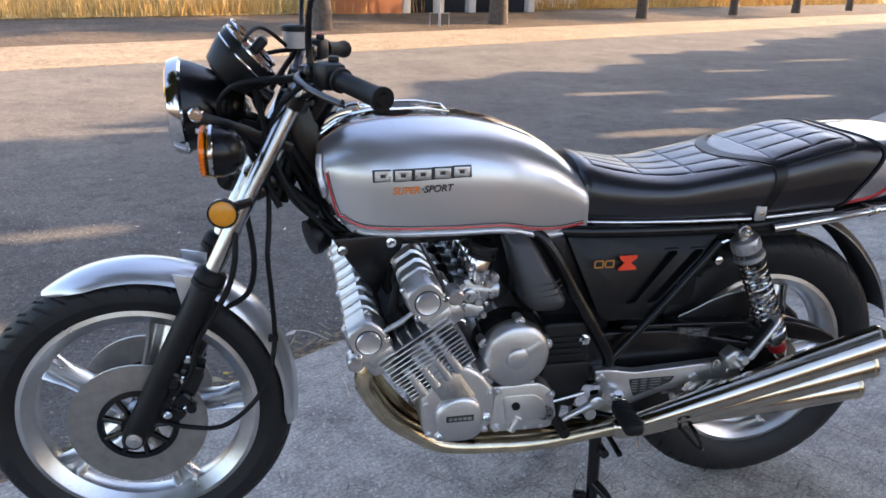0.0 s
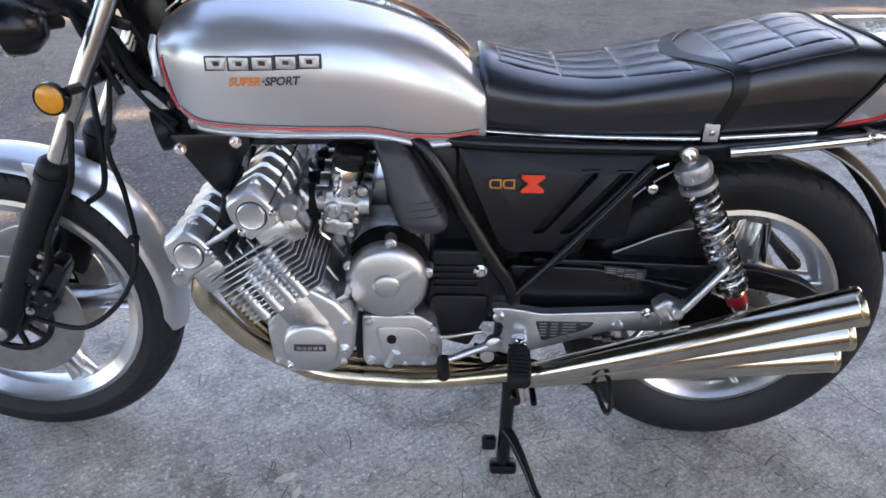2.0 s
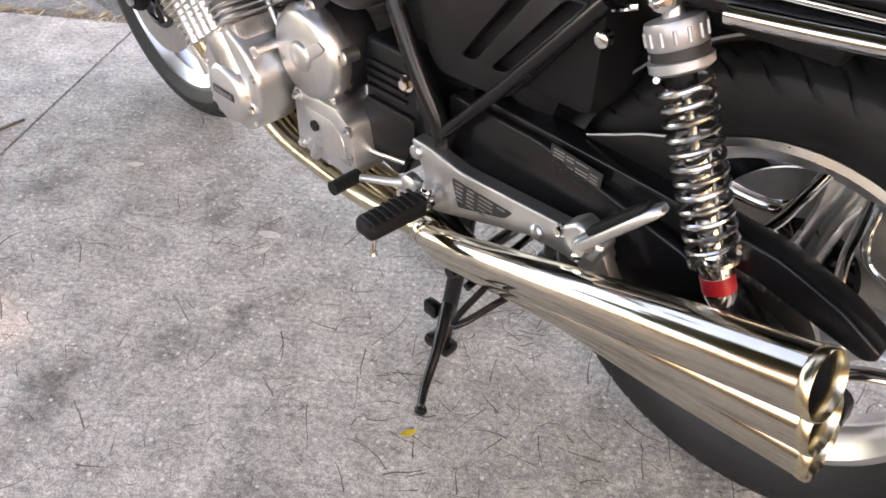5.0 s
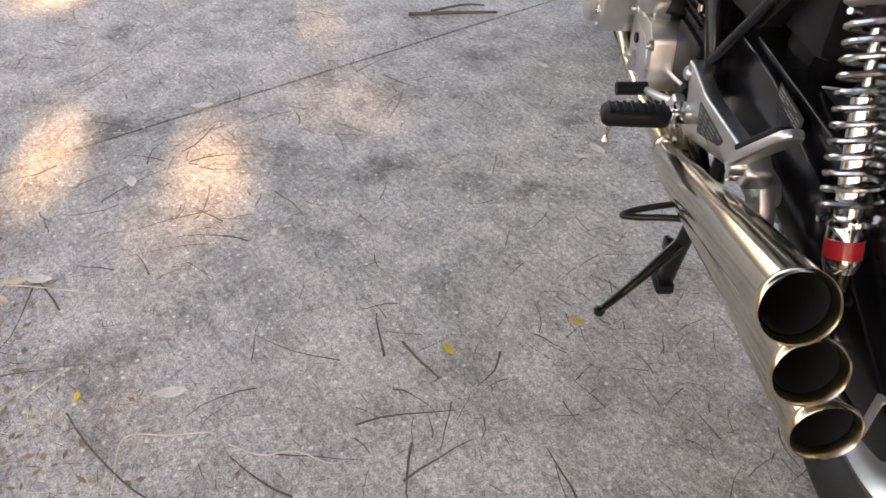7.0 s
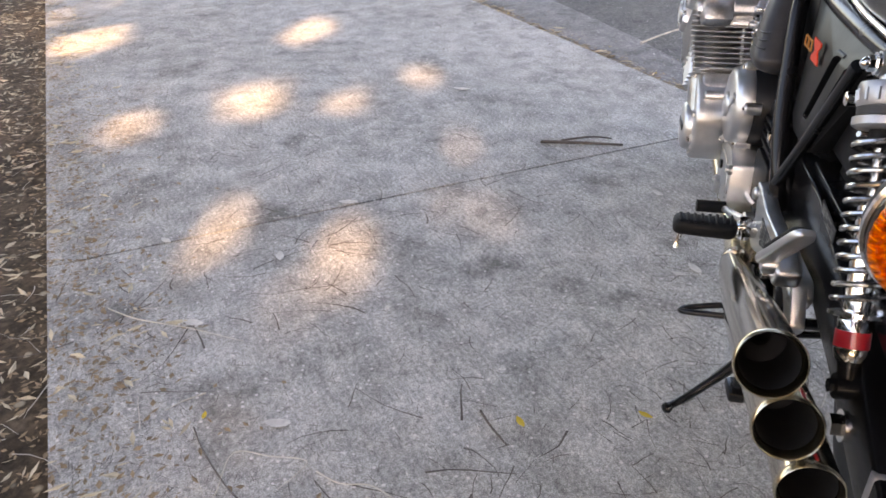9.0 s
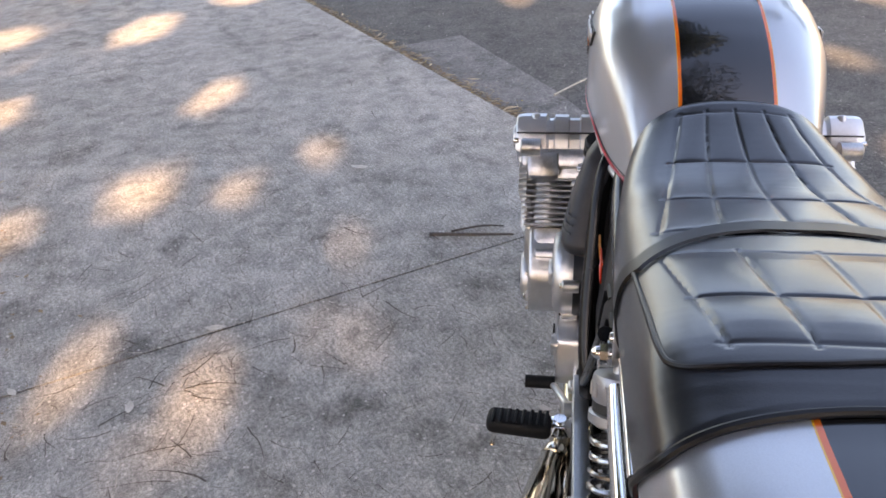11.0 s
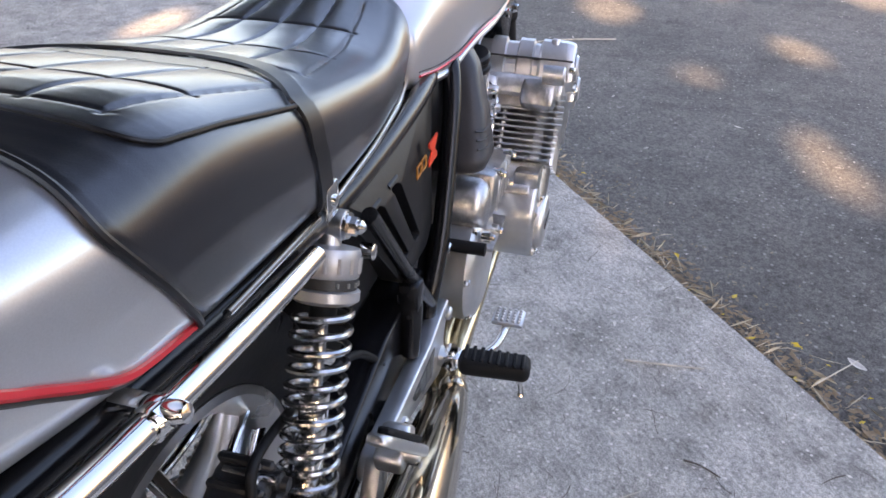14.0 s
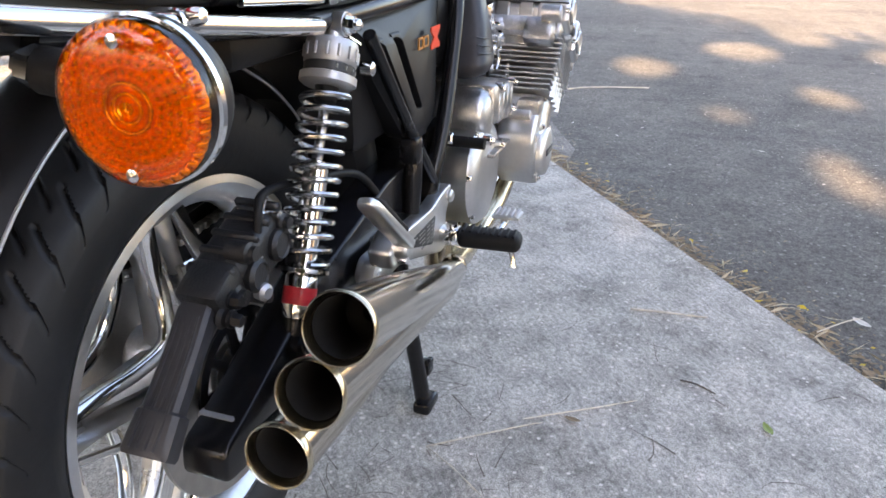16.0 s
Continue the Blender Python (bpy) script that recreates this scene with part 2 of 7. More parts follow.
M_STALK = plain("dry_stalk", (0.52, 0.47, 0.39), 0.8, 0, 0.25, 30)
M_PALE = plain("bleached_leaf", (0.60, 0.56, 0.50), 0.7, 0, 0.2, 60)
M_TAN = plain("tan_leaf_litter", (0.27, 0.19, 0.11), 0.8, 0, 0.4, 30)
M_TWIG = plain("dark_twig", (0.105, 0.085, 0.07), 0.8, 0, 0.3, 40)
M_YLEAF = plain("yellow_leaf", (0.62, 0.42, 0.02), 0.6, 0, 0.2, 40)
M_GLEAF = plain("green_leaf", (0.20, 0.26, 0.05), 0.6, 0, 0.2, 40)
M_BARK = plain("grey_brown_bark", (0.11, 0.085, 0.065), 0.85, 0, 0.4, 12, bumps=0.8)
M_LEAF = plain("tree_leaf", (0.06, 0.09, 0.03), 0.6, 0, 0.35, 3)
M_TERRA = plain("orange_render", (0.52, 0.20, 0.09), 0.8, 0, 0.12, 3)
M_WHITE = plain("white_plaster", (0.70, 0.68, 0.64), 0.75, 0, 0.1, 3)
M_DARKGL = plain("dark_window", (0.03, 0.035, 0.045), 0.15, 0, 0.2, 2)
M_SEAM = plain("packed_soil", (0.07, 0.06, 0.05), 0.9, 0, 0.4, 30)


# ---- builders ----
def V(*a):
    return Vector(a)


GROUP_AT = Vector((0, 0, 0))  # where the group of parts being built sits in its thing


def group_at(x=0.0, y=0.0, z=0.0):
    GROUP_AT[:] = x, y, z


def part(name, bm, material, parent=None, label="", sharp=38):
    if GROUP_AT.length:
        bmesh.ops.translate(bm, vec=GROUP_AT, verts=bm.verts)
    me = bpy.data.meshes.new(name)
    bmesh.ops.recalc_face_normals(bm, faces=bm.faces[:])
    bm.to_mesh(me)
    bm.free()
    me.materials.append(material)
    me.shade_smooth()
    me.set_sharp_from_angle(angle=radians(sharp))
    ob = new(name, me)
    if parent:
        ob.parent = parent
    return tagged(ob, label)


def add(bm, other):
    me = bpy.data.meshes.new("tmp")
    other.to_mesh(me)
    other.free()
    bm.from_mesh(me)
    bpy.data.meshes.remove(me)
    return bm


def merged(*bms):
    out = bms[0]
    for b in bms[1:]:
        add(out, b)
    return out


def spline(pts, k=6, closed=False):
    pts = [Vector(p) for p in pts]
    n = len(pts)
    out = []
    for i in range(n if closed else n - 1):
        p = [pts[(i + j) % n] if closed else pts[min(max(i + j, 0), n - 1)] for j in (-1, 0, 1, 2)]
        for s in range(k):
            t = s / k
            out.append(0.5 * (2 * p[1] + (p[2] - p[0]) * t + (2 * p[0] - 5 * p[1] + 4 * p[2] - p[3]) * t * t + (3 * p[1] - p[0] - 3 * p[2] + p[3]) * t ** 3))
    if not closed:
        out.append(pts[-1])
    return out


def rings_mesh(rings, cap=True, closed=False, around=True):
    bm = bmesh.new()
    vs = [[bm.verts.new(p) for p in r] for r in rings]
    n = len(rings[0])
    for a, b in list(zip(vs, vs[1:])) + ([(vs[-1], vs[0])] if closed else []):
        for i in range(n if around else n - 1):
            j = (i + 1) % n
            bm.faces.new((a[i], a[j], b[j], b[i]))
    if cap and not closed and around:
        bm.faces.new(vs[0][::-1])
        bm.faces.new(vs[-1])
    return bm


def tube(pts, r, n=12, cap=True, closed=False, flat=1.0, k=0):
    """A round bar along points; r one radius or one per point; flat squeezes it."""
    pts = spline(pts, k, closed) if k else [Vector(p) for p in pts]
    m = len(pts)
    if not isinstance(r, (int, float)):
        if len(r) != m:
            r = [float(np.interp(i / (m - 1), np.linspace(0, 1, len(r)), r)) for i in range(m)]
    else:
        r = [r] * m
    rings, up = [], None
    for i in range(m):
        a = pts[(i - 1) % m] if closed else pts[max(i - 1, 0)]
        b = pts[(i + 1) % m] if closed else pts[min(i + 1, m - 1)]
        d = (b - a).normalized()
        if up is None:
            up = d.orthogonal().normalized()
        up = (up - d * up.dot(d)).normalized()
        side = d.cross(up)
        rings.append([pts[i] + r[i] * (math.cos(2 * math.pi * j / n) * up + flat * math.sin(2 * math.pi * j / n) * side) for j in range(n)])
    return rings_mesh(rings, cap, closed)


def lathe(profile, origin, axis, n=40, cap=True, closed=False):
    """Turns (radius, height along axis) pairs about an axis."""
    axis = Vector(axis).normalized()
    x = axis.orthogonal().normalized()
    y = axis.cross(x)
    o = Vector(origin)
    rings = [[o + axis * h + max(r, 1e-4) * (math.cos(2 * math.pi * j / n) * x + math.sin(2 * math.pi * j / n) * y) for j in range(n)] for r, h in profile]
    return rings_mesh(rings, cap, closed)


def bevelled(bm, w, seg=2, limit=30):
    if w:
        es = [e for e in bm.edges if len(e.link_faces) == 2 and e.calc_face_angle(0) > radians(limit)]
        bmesh.ops.bevel(bm, geom=es, offset=w, segments=seg, affect="EDGES", profile=0.5, clamp_overlap=True)
    return bm


def box(c, size, bev=0.003, rot=(0, 0, 0), seg=2):
    bm = bmesh.new()
    bmesh.ops.create_cube(bm, size=1.0)
    bmesh.ops.scale(bm, vec=size, verts=bm.verts)
    bevelled(bm, bev, seg)
    bmesh.ops.transform(bm, matrix=pose(*c, *rot), verts=bm.verts)
    return bm


def prism(poly, y0, y1, bev=0.003, seg=2, holes=()):
    """A plate of outline poly in the x-z plane, from y0 to y1, with holes through it."""
    bm = bmesh.new()
    for loop in (poly, *holes):
        vs = [bm.verts.new((x, y0, z)) for x, z in loop]
        for a, b in zip(vs, vs[1:] + vs[:1]):
            bm.edges.new((a, b))
    if holes:
        bmesh.ops.triangle_fill(bm, use_beauty=True, use_dissolve=False, edges=bm.edges[:])
    else:
        bm.faces.new(bm.verts[:])
    bmesh.ops.recalc_face_normals(bm, faces=bm.faces[:])
    ex = bmesh.ops.extrude_face_region(bm, geom=bm.faces[:])
    bmesh.ops.translate(bm, vec=(0, y1 - y0, 0), verts=[v for v in ex["geom"] if isinstance(v, bmesh.types.BMVert)])
    bmesh.ops.recalc_face_normals(bm, faces=bm.faces[:])
    return bevelled(bm, bev, seg)


def rounded(poly, r, k=4):
    """A polygon with its corners rounded."""
    out = []
    n = len(poly)
    for i in range(n):
        p, a, b = Vector(poly[i]), Vector(poly[i - 1]), Vector(poly[(i + 1) % n])
        ra, rb = min(r, (a - p).length * 0.45), min(r, (b - p).length * 0.45)
        s, e = p + (a - p).normalized() * ra, p + (b - p).normalized() * rb
        for j in range(k + 1):
            t = j / k
            q = s * (1 - t) ** 2 + p * 2 * t * (1 - t) + e * t * t
            out.append((q.x, q.y))
    return out


def bolt(c, axis, r=0.008, h=0.007):
    """A hexagon head on a washer."""
    a = Vector(axis).normalized()
    return merged(lathe([(r * 1.35, 0), (r * 1.35, h * 0.25)], c, a, 16), lathe([(r, h * 0.25), (r, h * 0.85), (r * 0.8, h), (0, h)], c, a, 6))


def mirror_y(pts):
    return [(p[0], -p[1], p[2]) for p in pts]


def lettering(text, size, shear=0.0):
    cu = bpy.data.curves.new("lettering", "FONT")
    cu.offset = 0.0005
    cu.body, cu.size, cu.extrude, cu.shear, cu.align_x, cu.align_y = text, size, 0.0006, shear, "CENTER", "CENTER"
    ob = bpy.data.objects.new("tmp", cu)
    scene.collection.objects.link(ob)
    bpy.context.view_layer.update()
    me = bpy.data.meshes.new_from_object(ob.evaluated_get(bpy.context.evaluated_depsgraph_get()))
    bm = bmesh.new()
    bm.from_mesh(me)
    bpy.data.objects.remove(ob)
    bpy.data.curves.remove(cu)
    bpy.data.meshes.remove(me)
    return bm


def root(name, label, category, at=(0, 0, 0), group=""):
    e = new(name)
    e.location = at
    return tagged(e, label, category, group)


def plan(u, v):
    """From along and across the kerb to x, y."""
    return 0.831 * u - 0.557 * v, 0.557 * u + 0.831 * v


# ---- ground ----
def sheet(name, rows, material, z, depth=0.0):
    bm = bmesh.new()
    vs = [[bm.verts.new((x, y, z)) for x, y in r] for r in rows]
    for a, b in zip(vs, vs[1:]):
        for i in range(len(a) - 1):
            bm.faces.new((a[i], a[i + 1], b[i + 1], b[i]))
    if depth:
        ex = bmesh.ops.extrude_face_region(bm, geom=bm.faces[:])
        bmesh.ops.translate(bm, vec=(0, 0, -depth), verts=[v for v in ex["geom"] if isinstance(v, bmesh.types.BMVert)])
    return part(name, bm, material)


def far_edge(x):
    """The road's far edge."""
    return 9.95 + 0.5 * min(max(x, -40), 60)


XS = [-400, -120, -60, -40] + [x * 1.0 for x in range(-24, 26, 2)] + [40, 60, 120, 400]
tagged(sheet("ground", [[(-600, -600), (600, -600)], [(-600, 600), (600, 600)]], M_DIRT, -0.075), "bare dry brown dirt beyond the pavement", "ground", kind="structure")
tagged(sheet("road", [[plan(u, 0.89) for u in XS], [(plan(u, 0.89)[0] - 3 * 0.557, plan(u, 0.89)[1] + 2.5) for u in XS], [(x, max(far_edge(x), plan(x / 0.831, 0.9)[1] + 4)) for x in XS]], M_ASPHALT, -0.035, 0.03), "worn grey asphalt road dappled with tree shade", "road", kind="structure")
tagged(sheet("shoulder", [[(x, far_edge(x) - 0.05) for x in XS], [(x, far_edge(x) + 2.8) for x in XS]], M_SHOULDER, -0.03, 0.03), "pale sandy shoulder along the far road edge", "shoulder", kind="structure")
tagged(sheet("field", [[(x, far_edge(x) + 9.2) for x in XS], [(x, far_edge(x) + 260) for x in XS]], M_FIELD, -0.05, 0.02), "field of dry yellow grass", "field", kind="structure")
# pavement slabs, parted by joints across the strip
JOINT = -0.984
pav = root("pavement", "weathered grey concrete pavement with cross joints", "pavement")
pav["kind"] = "structure"
for k in range(-6, 5):
    u0, u1 = JOINT + k * 2.9 + 0.004, JOINT + (k + 1) * 2.9 - 0.004
    bm = bmesh.new()
    c = [plan(u0, -1.45), plan(u1, -1.45), plan(u1, 0.895), plan(u0, 0.895)]
    vs = [bm.verts.new((x, y, -0.11)) for x, y in c] + [bm.verts.new((x, y, 0)) for x, y in c]
    for f in ((4, 5, 6, 7), (0, 1, 5, 4), (1, 2, 6, 5), (2, 3, 7, 6), (3, 0, 4, 7)):
        bm.faces.new([vs[i] for i in f])
    bevelled(bm, 0.006, 2)
    part("slab", bm, M_CONCRETE, pav)
bm = bmesh.new()
vs = [bm.verts.new((*plan(u, v), -0.009)) for u, v in ((-18, -1.44), (13, -1.44), (13, 0.885), (-18, 0.885))]
bm.faces.new(vs)
part("joint_fill", bm, M_SEAM, pav, "dark soil packed in the joints")
bm = bmesh.new()
vs = [bm.verts.new((*plan(u, v), -0.030)) for u, v in ((-3.4, 0.89), (-0.95, 0.89), (-1.25, 1.10), (-2.2, 1.30), (-3.4, 1.42))]
bm.faces.new(vs)
tagged(part("gutter_patch", bm, M_GUTTER), "worn pale concrete gutter patch beside the kerb", "gutter", kind="structure")


# ---- motorcycle ----
bike = root("motorcycle", "silver six-cylinder motorcycle with black seat on its centre stand", "motorcycle")
bike.matrix_basis = Matrix.Translation((0.38, 0.0212, 0)) @ pose(0, 0, 0, 0, 0, -2.03) @ Matrix.Translation((-0.391, 0, 0))
FA, RA = V(-0.757, 0, 0.321), V(0.701, 0, 0.338)


def tyre(c, R, half, rim_r, name_parent, grooves, lean):
    n, prof = 1380, []
    side = [(rim_r, half * 0.62), (rim_r + 0.012, half * 0.80), (rim_r + (R - rim_r) * 0.35, half * 0.99), (R - 0.050, half)]
    side += [(R - q, half * float(np.interp(q, (0.022, 0.028, 0.035, 0.042, 0.050), (0.90, 0.945, 0.975, 0.995, 1.0)))) for q in np.linspace(0.0484, 0.022, 16)]
    top = [(R - 0.022 * (abs(s) ** 2.4), half * 0.9 * s) for s in np.linspace(0.93, -0.93, 41)]
    prof = side + top + [(r, -h) for r, h in side[::-1]]
    rings = []
    for i in range(n):
        a = 2 * math.pi * i / n
        ring = []
        for r, h in prof:
            s = h / half
            d = 0.0
            if r > R - 0.050:
                t = abs(s) if r > R - 0.0215 else 0.86 + (R - 0.022 - r) * 14
                for t0, t1, shift in ((0.13, 0.60, 0.0), (0.52, 1.12, 0.5)):
                    ph = (a * grooves / (2 * math.pi) + lean * t ** 1.3 + shift + (0.25 if s > 0 else 0)) % 1.0
                    q = min(ph, 1 - ph)
                    if q < 0.085 and t0 < t < t1:
                        d = max(d, 0.006 * min(1.0, (0.085 - q) / 0.05) * min(1.0, (t - t0) / 0.03, (t1 - t) / 0.06))
                if abs(abs(s) - 0.08) < 0.03:
                    d = 0.005
            ring.append(c + V((r - d) * math.cos(a), h, (r - d) * math.sin(a)))
        rings.append(ring)
    bm = rings_mesh(rings, cap=False, closed=True)
    return part("tyre", bm, M_TYRE, name_parent, "black rubber tyre with slanted tread grooves", 50)


def wheel(name, c, R, half, rim_r, phase):
    w = new(name)
    w.parent = bike
    tagged(w, "silver five-spoke wheel with black tyre")
    tyre(c, R, half, rim_r, w, 46, 1.35)
    rh = half * 0.72
    prof = [(rim_r + 0.004, rh), (rim_r + 0.004, rh - 0.004), (rim_r - 0.008, rh - 0.012), (rim_r - 0.014, rh * 0.45), (rim_r - 0.016, 0), (rim_r - 0.014, -rh * 0.45), (rim_r - 0.008, -rh + 0.012), (rim_r + 0.004, -rh + 0.004), (rim_r + 0.004, -rh),
            (rim_r - 0.006, -rh - 0.002), (rim_r - 0.014, -rh + 0.006), (rim_r - 0.030, -rh * 0.5), (rim_r - 0.034, 0), (rim_r - 0.030, rh * 0.5), (rim_r - 0.014, rh - 0.006), (rim_r - 0.006, rh + 0.002)]
    part("rim", lathe([(r, -h) for r, h in prof], c, (0, 1, 0), 96, cap=False, closed=True), M_RIM, w)
    part("hub", lathe([(0.012, -0.062), (0.036, -0.062), (0.042, -0.05), (0.036, -0.02), (0.036, 0.02), (0.042, 0.05), (0.036, 0.062), (0.012, 0.062)], c, (0, 1, 0), 40), M_ALU, w)
    sec = [(-1, 0.0), (-0.92, 0.010), (-0.66, 0.019), (-0.34, 0.016), (-0.15, 0.004), (0.15, 0.004), (0.34, 0.016), (0.66, 0.019), (0.92, 0.010), (1, 0.0), (0.92, -0.010), (0.66, -0.019), (0.34, -0.016), (0.15, -0.004), (-0.15, -0.004), (-0.34, -0.016), (-0.66, -0.019), (-0.92, -0.010)]
    for k in range(5):
        a = phase + k * 2 * math.pi / 5
        d, t = V(math.cos(a), 0, math.sin(a)), V(-math.sin(a), 0, math.cos(a))
        rings = []
        for f in np.linspace(0, 1, 12):
            r = 0.034 + f * (rim_r - 0.026 - 0.034)
            wd = 0.026 - 0.004 * math.sin(f * math.pi) + 0.012 * max(0, f - 0.75) * 4
            th = (1.9 - 1.0 * f) * (1.0 if f < 0.9 else 0.9)
            rings.append([c + d * r + t * (s * wd) + V(0, h * th, 0) for s, h in sec])
        part("spoke", rings_mesh(rings), M_RIM, w, sharp=50)
        for sg in (-1, 1) if rim_r < 0.24 else ():
            pts = []
            for ang, rr, yy in ((a + 0.125, rim_r - 0.022, 0.022), (a + 0.21, 0.165, 0.026), (a + 0.33, 0.130, 0.033), (a + 0.628, 0.106, 0.041), (a + 0.927, 0.130, 0.033), (a + 1.047, 0.165, 0.026), (a + 1.132, rim_r - 0.022, 0.022)):
                pts.append(c + V(rr * math.cos(ang), sg * yy, rr * math.sin(ang)))
            part("spoke_flange", tube(pts, 0.0048, 10, k=6, flat=2.0), M_CHROME, w, "bright bent spoke flange")
    return w


def brake_disc(c, y, r1, parent, holes=True):
    s = 1 if y > 0 else -1
    o = c + V(0, y, 0)
    part("brake_disc", lathe([(r1, -0.003), (r1, 0.003), (0.077, 0.003), (0.077, -0.003)], o, (0, 1, 0), 72, cap=False, closed=True), M_DISC, parent, "plain ground steel brake disc")
    bm = lathe([(0.082, 0.001), (0.082, 0.006), (0.070, 0.008), (0.068, 0.001)], o, (0, s, 0), 48, cap=False, closed=True)
    for k in range(9):
        a = k * 2 * math.pi / 9
        part("carrier_arm", tube([o + V(0.030 * math.cos(a), s * 0.006, 0.030 * math.sin(a)), o + V(0.072 * math.cos(a), s * 0.004, 0.072 * math.sin(a))], 0.0065, 8), M_BLACK, parent)
    part("carrier_hub", lathe([(0.014, -0.004), (0.036, -0.004), (0.034, 0.012), (0.014, 0.014)], o, (0, s, 0), 32, cap=False, closed=True), M_BLACK, parent)
    part("disc_carrier", bm, M_BLACK, parent)
    return o


fw = wheel("front_wheel", FA, 0.322, 0.050, 0.243, radians(3))
for y in (-0.068, 0.068):
    brake_disc(FA, y, 0.140, fw)
rw = wheel("rear_wheel", RA, 0.337, 0.061, 0.231, radians(9))
brake_disc(RA, 0.075, 0.148, rw)
part("sprocket", lathe([(0.03, -0.005), (0.09, -0.005), (0.09, 0.005), (0.03, 0.005)], RA + V(0, -0.085, 0), (0, 1, 0), 40), M_DISC, rw)

# fork
FD = V(0.334, 0, 0.661).normalized()
for s in (-1, 1):
    leg = new("fork_leg")
    leg.parent = bike
    o = FA + V(0, s * 0.105, 0)
    part("stanchion", lathe([(0.0175, 0.36), (0.0175, 0.80), (0.016, 0.803)], o, FD, 32), M_SPRING, leg, "grey steel fork tube")
    part("slider", lathe([(0.012, -0.026), (0.020, -0.026), (0.025, -0.012), (0.026, 0.05), (0.0275, 0.20), (0.0275, 0.36), (0.026, 0.372)], o, FD, 36), M_SATIN, leg, "black fork slider")
    part("dust_boot", lathe([(0.0275, 0.360), (0.031, 0.362), (0.031, 0.372), (0.028, 0.374), (0.031, 0.378), (0.030, 0.392), (0.024, 0.400), (0.0185, 0.402)], o, FD, 36), M_RUBBER, leg)
    part("axle_cap", merged(lathe([(0.016, 0), (0.016, 0.006), (0.009, 0.008)], o + V(0, s * 0.022, 0), (0, s, 0), 24), lathe([(0.006, 0.008), (0.006, 0.010)], o + V(0, s * 0.022, 0), (0, s, 0), 16)), M_ALU, leg)
    # caliper behind the slider
    cal = new("brake_caliper")
    cal.parent = bike
    cc = FA + V(0.072, s * 0.084, 0.098)
    part("caliper_body", merged(box(cc + V(0.012, 0, -0.004), (0.085, 0.062, 0.120), 0.012, (0, 27, 0)), *[lathe([(0.022, 0), (0.022, 0.012), (0.017, 0.016), (0.014, 0.012), (0, 0.012)], cc + V(0.010 + 0.018 * k, s * 0.030, 0.030 - 0.050 * k), (0, s, 0), 24) for k in range(2)], box(cc + V(0.048, s * 0.004, 0.02), (0.03, 0.05, 0.07), 0.006, (0, 27, 0)), lathe([(0.010, 0), (0.010, 0.02)], cc + V(0.045, s * 0.026, -0.035), (0, s, 0), 28), box(cc + V(-0.02, s * 0.01, -0.055), (0.085, 0.024, 0.03), 0.006, (0, 15, 0))), M_BLACK, cal)
    part("caliper_bracket", prism(rounded([(FA.x + 0.03, 0.40), (FA.x + 0.11, 0.38), (FA.x + 0.135, 0.47), (FA.x + 0.105, 0.52), (FA.x + 0.06, 0.50)], 0.012), s * 0.098, s * 0.110, 0.003), M_SATIN, cal)
    for dx, dz in ((0.03, 0.03), (-0.004, -0.05), (0.035, -0.035), (0.045, 0.075)):
        part("caliper_bolt", bolt(cc + V(dx, s * 0.036, dz), (0, s, 0), 0.0065, 0.008), M_CHROME, cal)
# yokes and steering
YB, YT = FA + FD * 0.560, FA + FD * 0.765
for nm, c, wd in (("lower_yoke", YB, 0.03), ("upper_yoke", YT, 0.022)):
    bm = box(c + V(0.03, 0, 0.012), (0.06, 0.15, wd), 0.008, (0, -27, 0))
    for s in (-1, 1):
        if nm == "upper_yoke":
            add(bm, lathe([(0.030, -wd / 2), (0.030, wd / 2)], c + V(0, s * 0.105, 0), FD, 28))
        add(bm, box(c + V(0.012, s * 0.085, 0.006), (0.05, 0.05, wd), 0.008, (0, -27, 0)))
    part(nm, bm, M_BLACK, bike)
part("steering_head", lathe([(0.032, 0.53), (0.028, 0.56), (0.027, 0.72), (0.032, 0.76)], FA + V(0.062, 0, 0), FD, 32), M_BLACK, bike)
for s in (-1, 1):
    a = FA + FD * 0.60 + V(0, s * 0.105, 0)
    b = FA + FD * 0.745 + V(0, s * 0.105, 0)
    part("headlight_bracket", prism(rounded([(a.x - 0.12, 0.955), (a.x + 0.07, 0.900), (a.x + 0.075, 0.918), (a.x - 0.04, 0.965), (a.x - 0.12, 0.990)], 0.008), s * 0.074, s * 0.080, 0.002), M_BLACK, bike)

# headlight
group_at(-0.014, 0, -0.001)
hl = new("headlight")
hl.parent = bike
HC, HX = V(-0.599, 0, 0.979), V(-1, 0, -0.05)
part("shell", lathe([(0.015, -0.112), (0.036, -0.103), (0.056, -0.076), (0.073, -0.042), (0.084, -0.016), (0.088, 0.0)], HC, HX, 48), M_BLACK, hl)
part("chrome_rim", lathe([(0.088, -0.002), (0.092, 0.002), (0.0925, 0.010), (0.088, 0.024), (0.080, 0.028), (0.080, 0.0)], HC, HX, 56, cap=False, closed=True), M_CHROME, hl)
part("lens", lathe([(0.081, 0.020), (0.070, 0.026), (0.05, 0.031), (0.02, 0.034), (0, 0.035), (0, 0.032), (0.05, 0.027), (0.081, 0.012)], HC, HX, 48), M_GLASS, hl, "clear headlight glass")
part("reflector", lathe([(0.079, 0.012), (0.06, -0.03), (0.02, -0.05), (0, -0.052)], HC, HX, 40, cap=False), M_CHROME, hl)
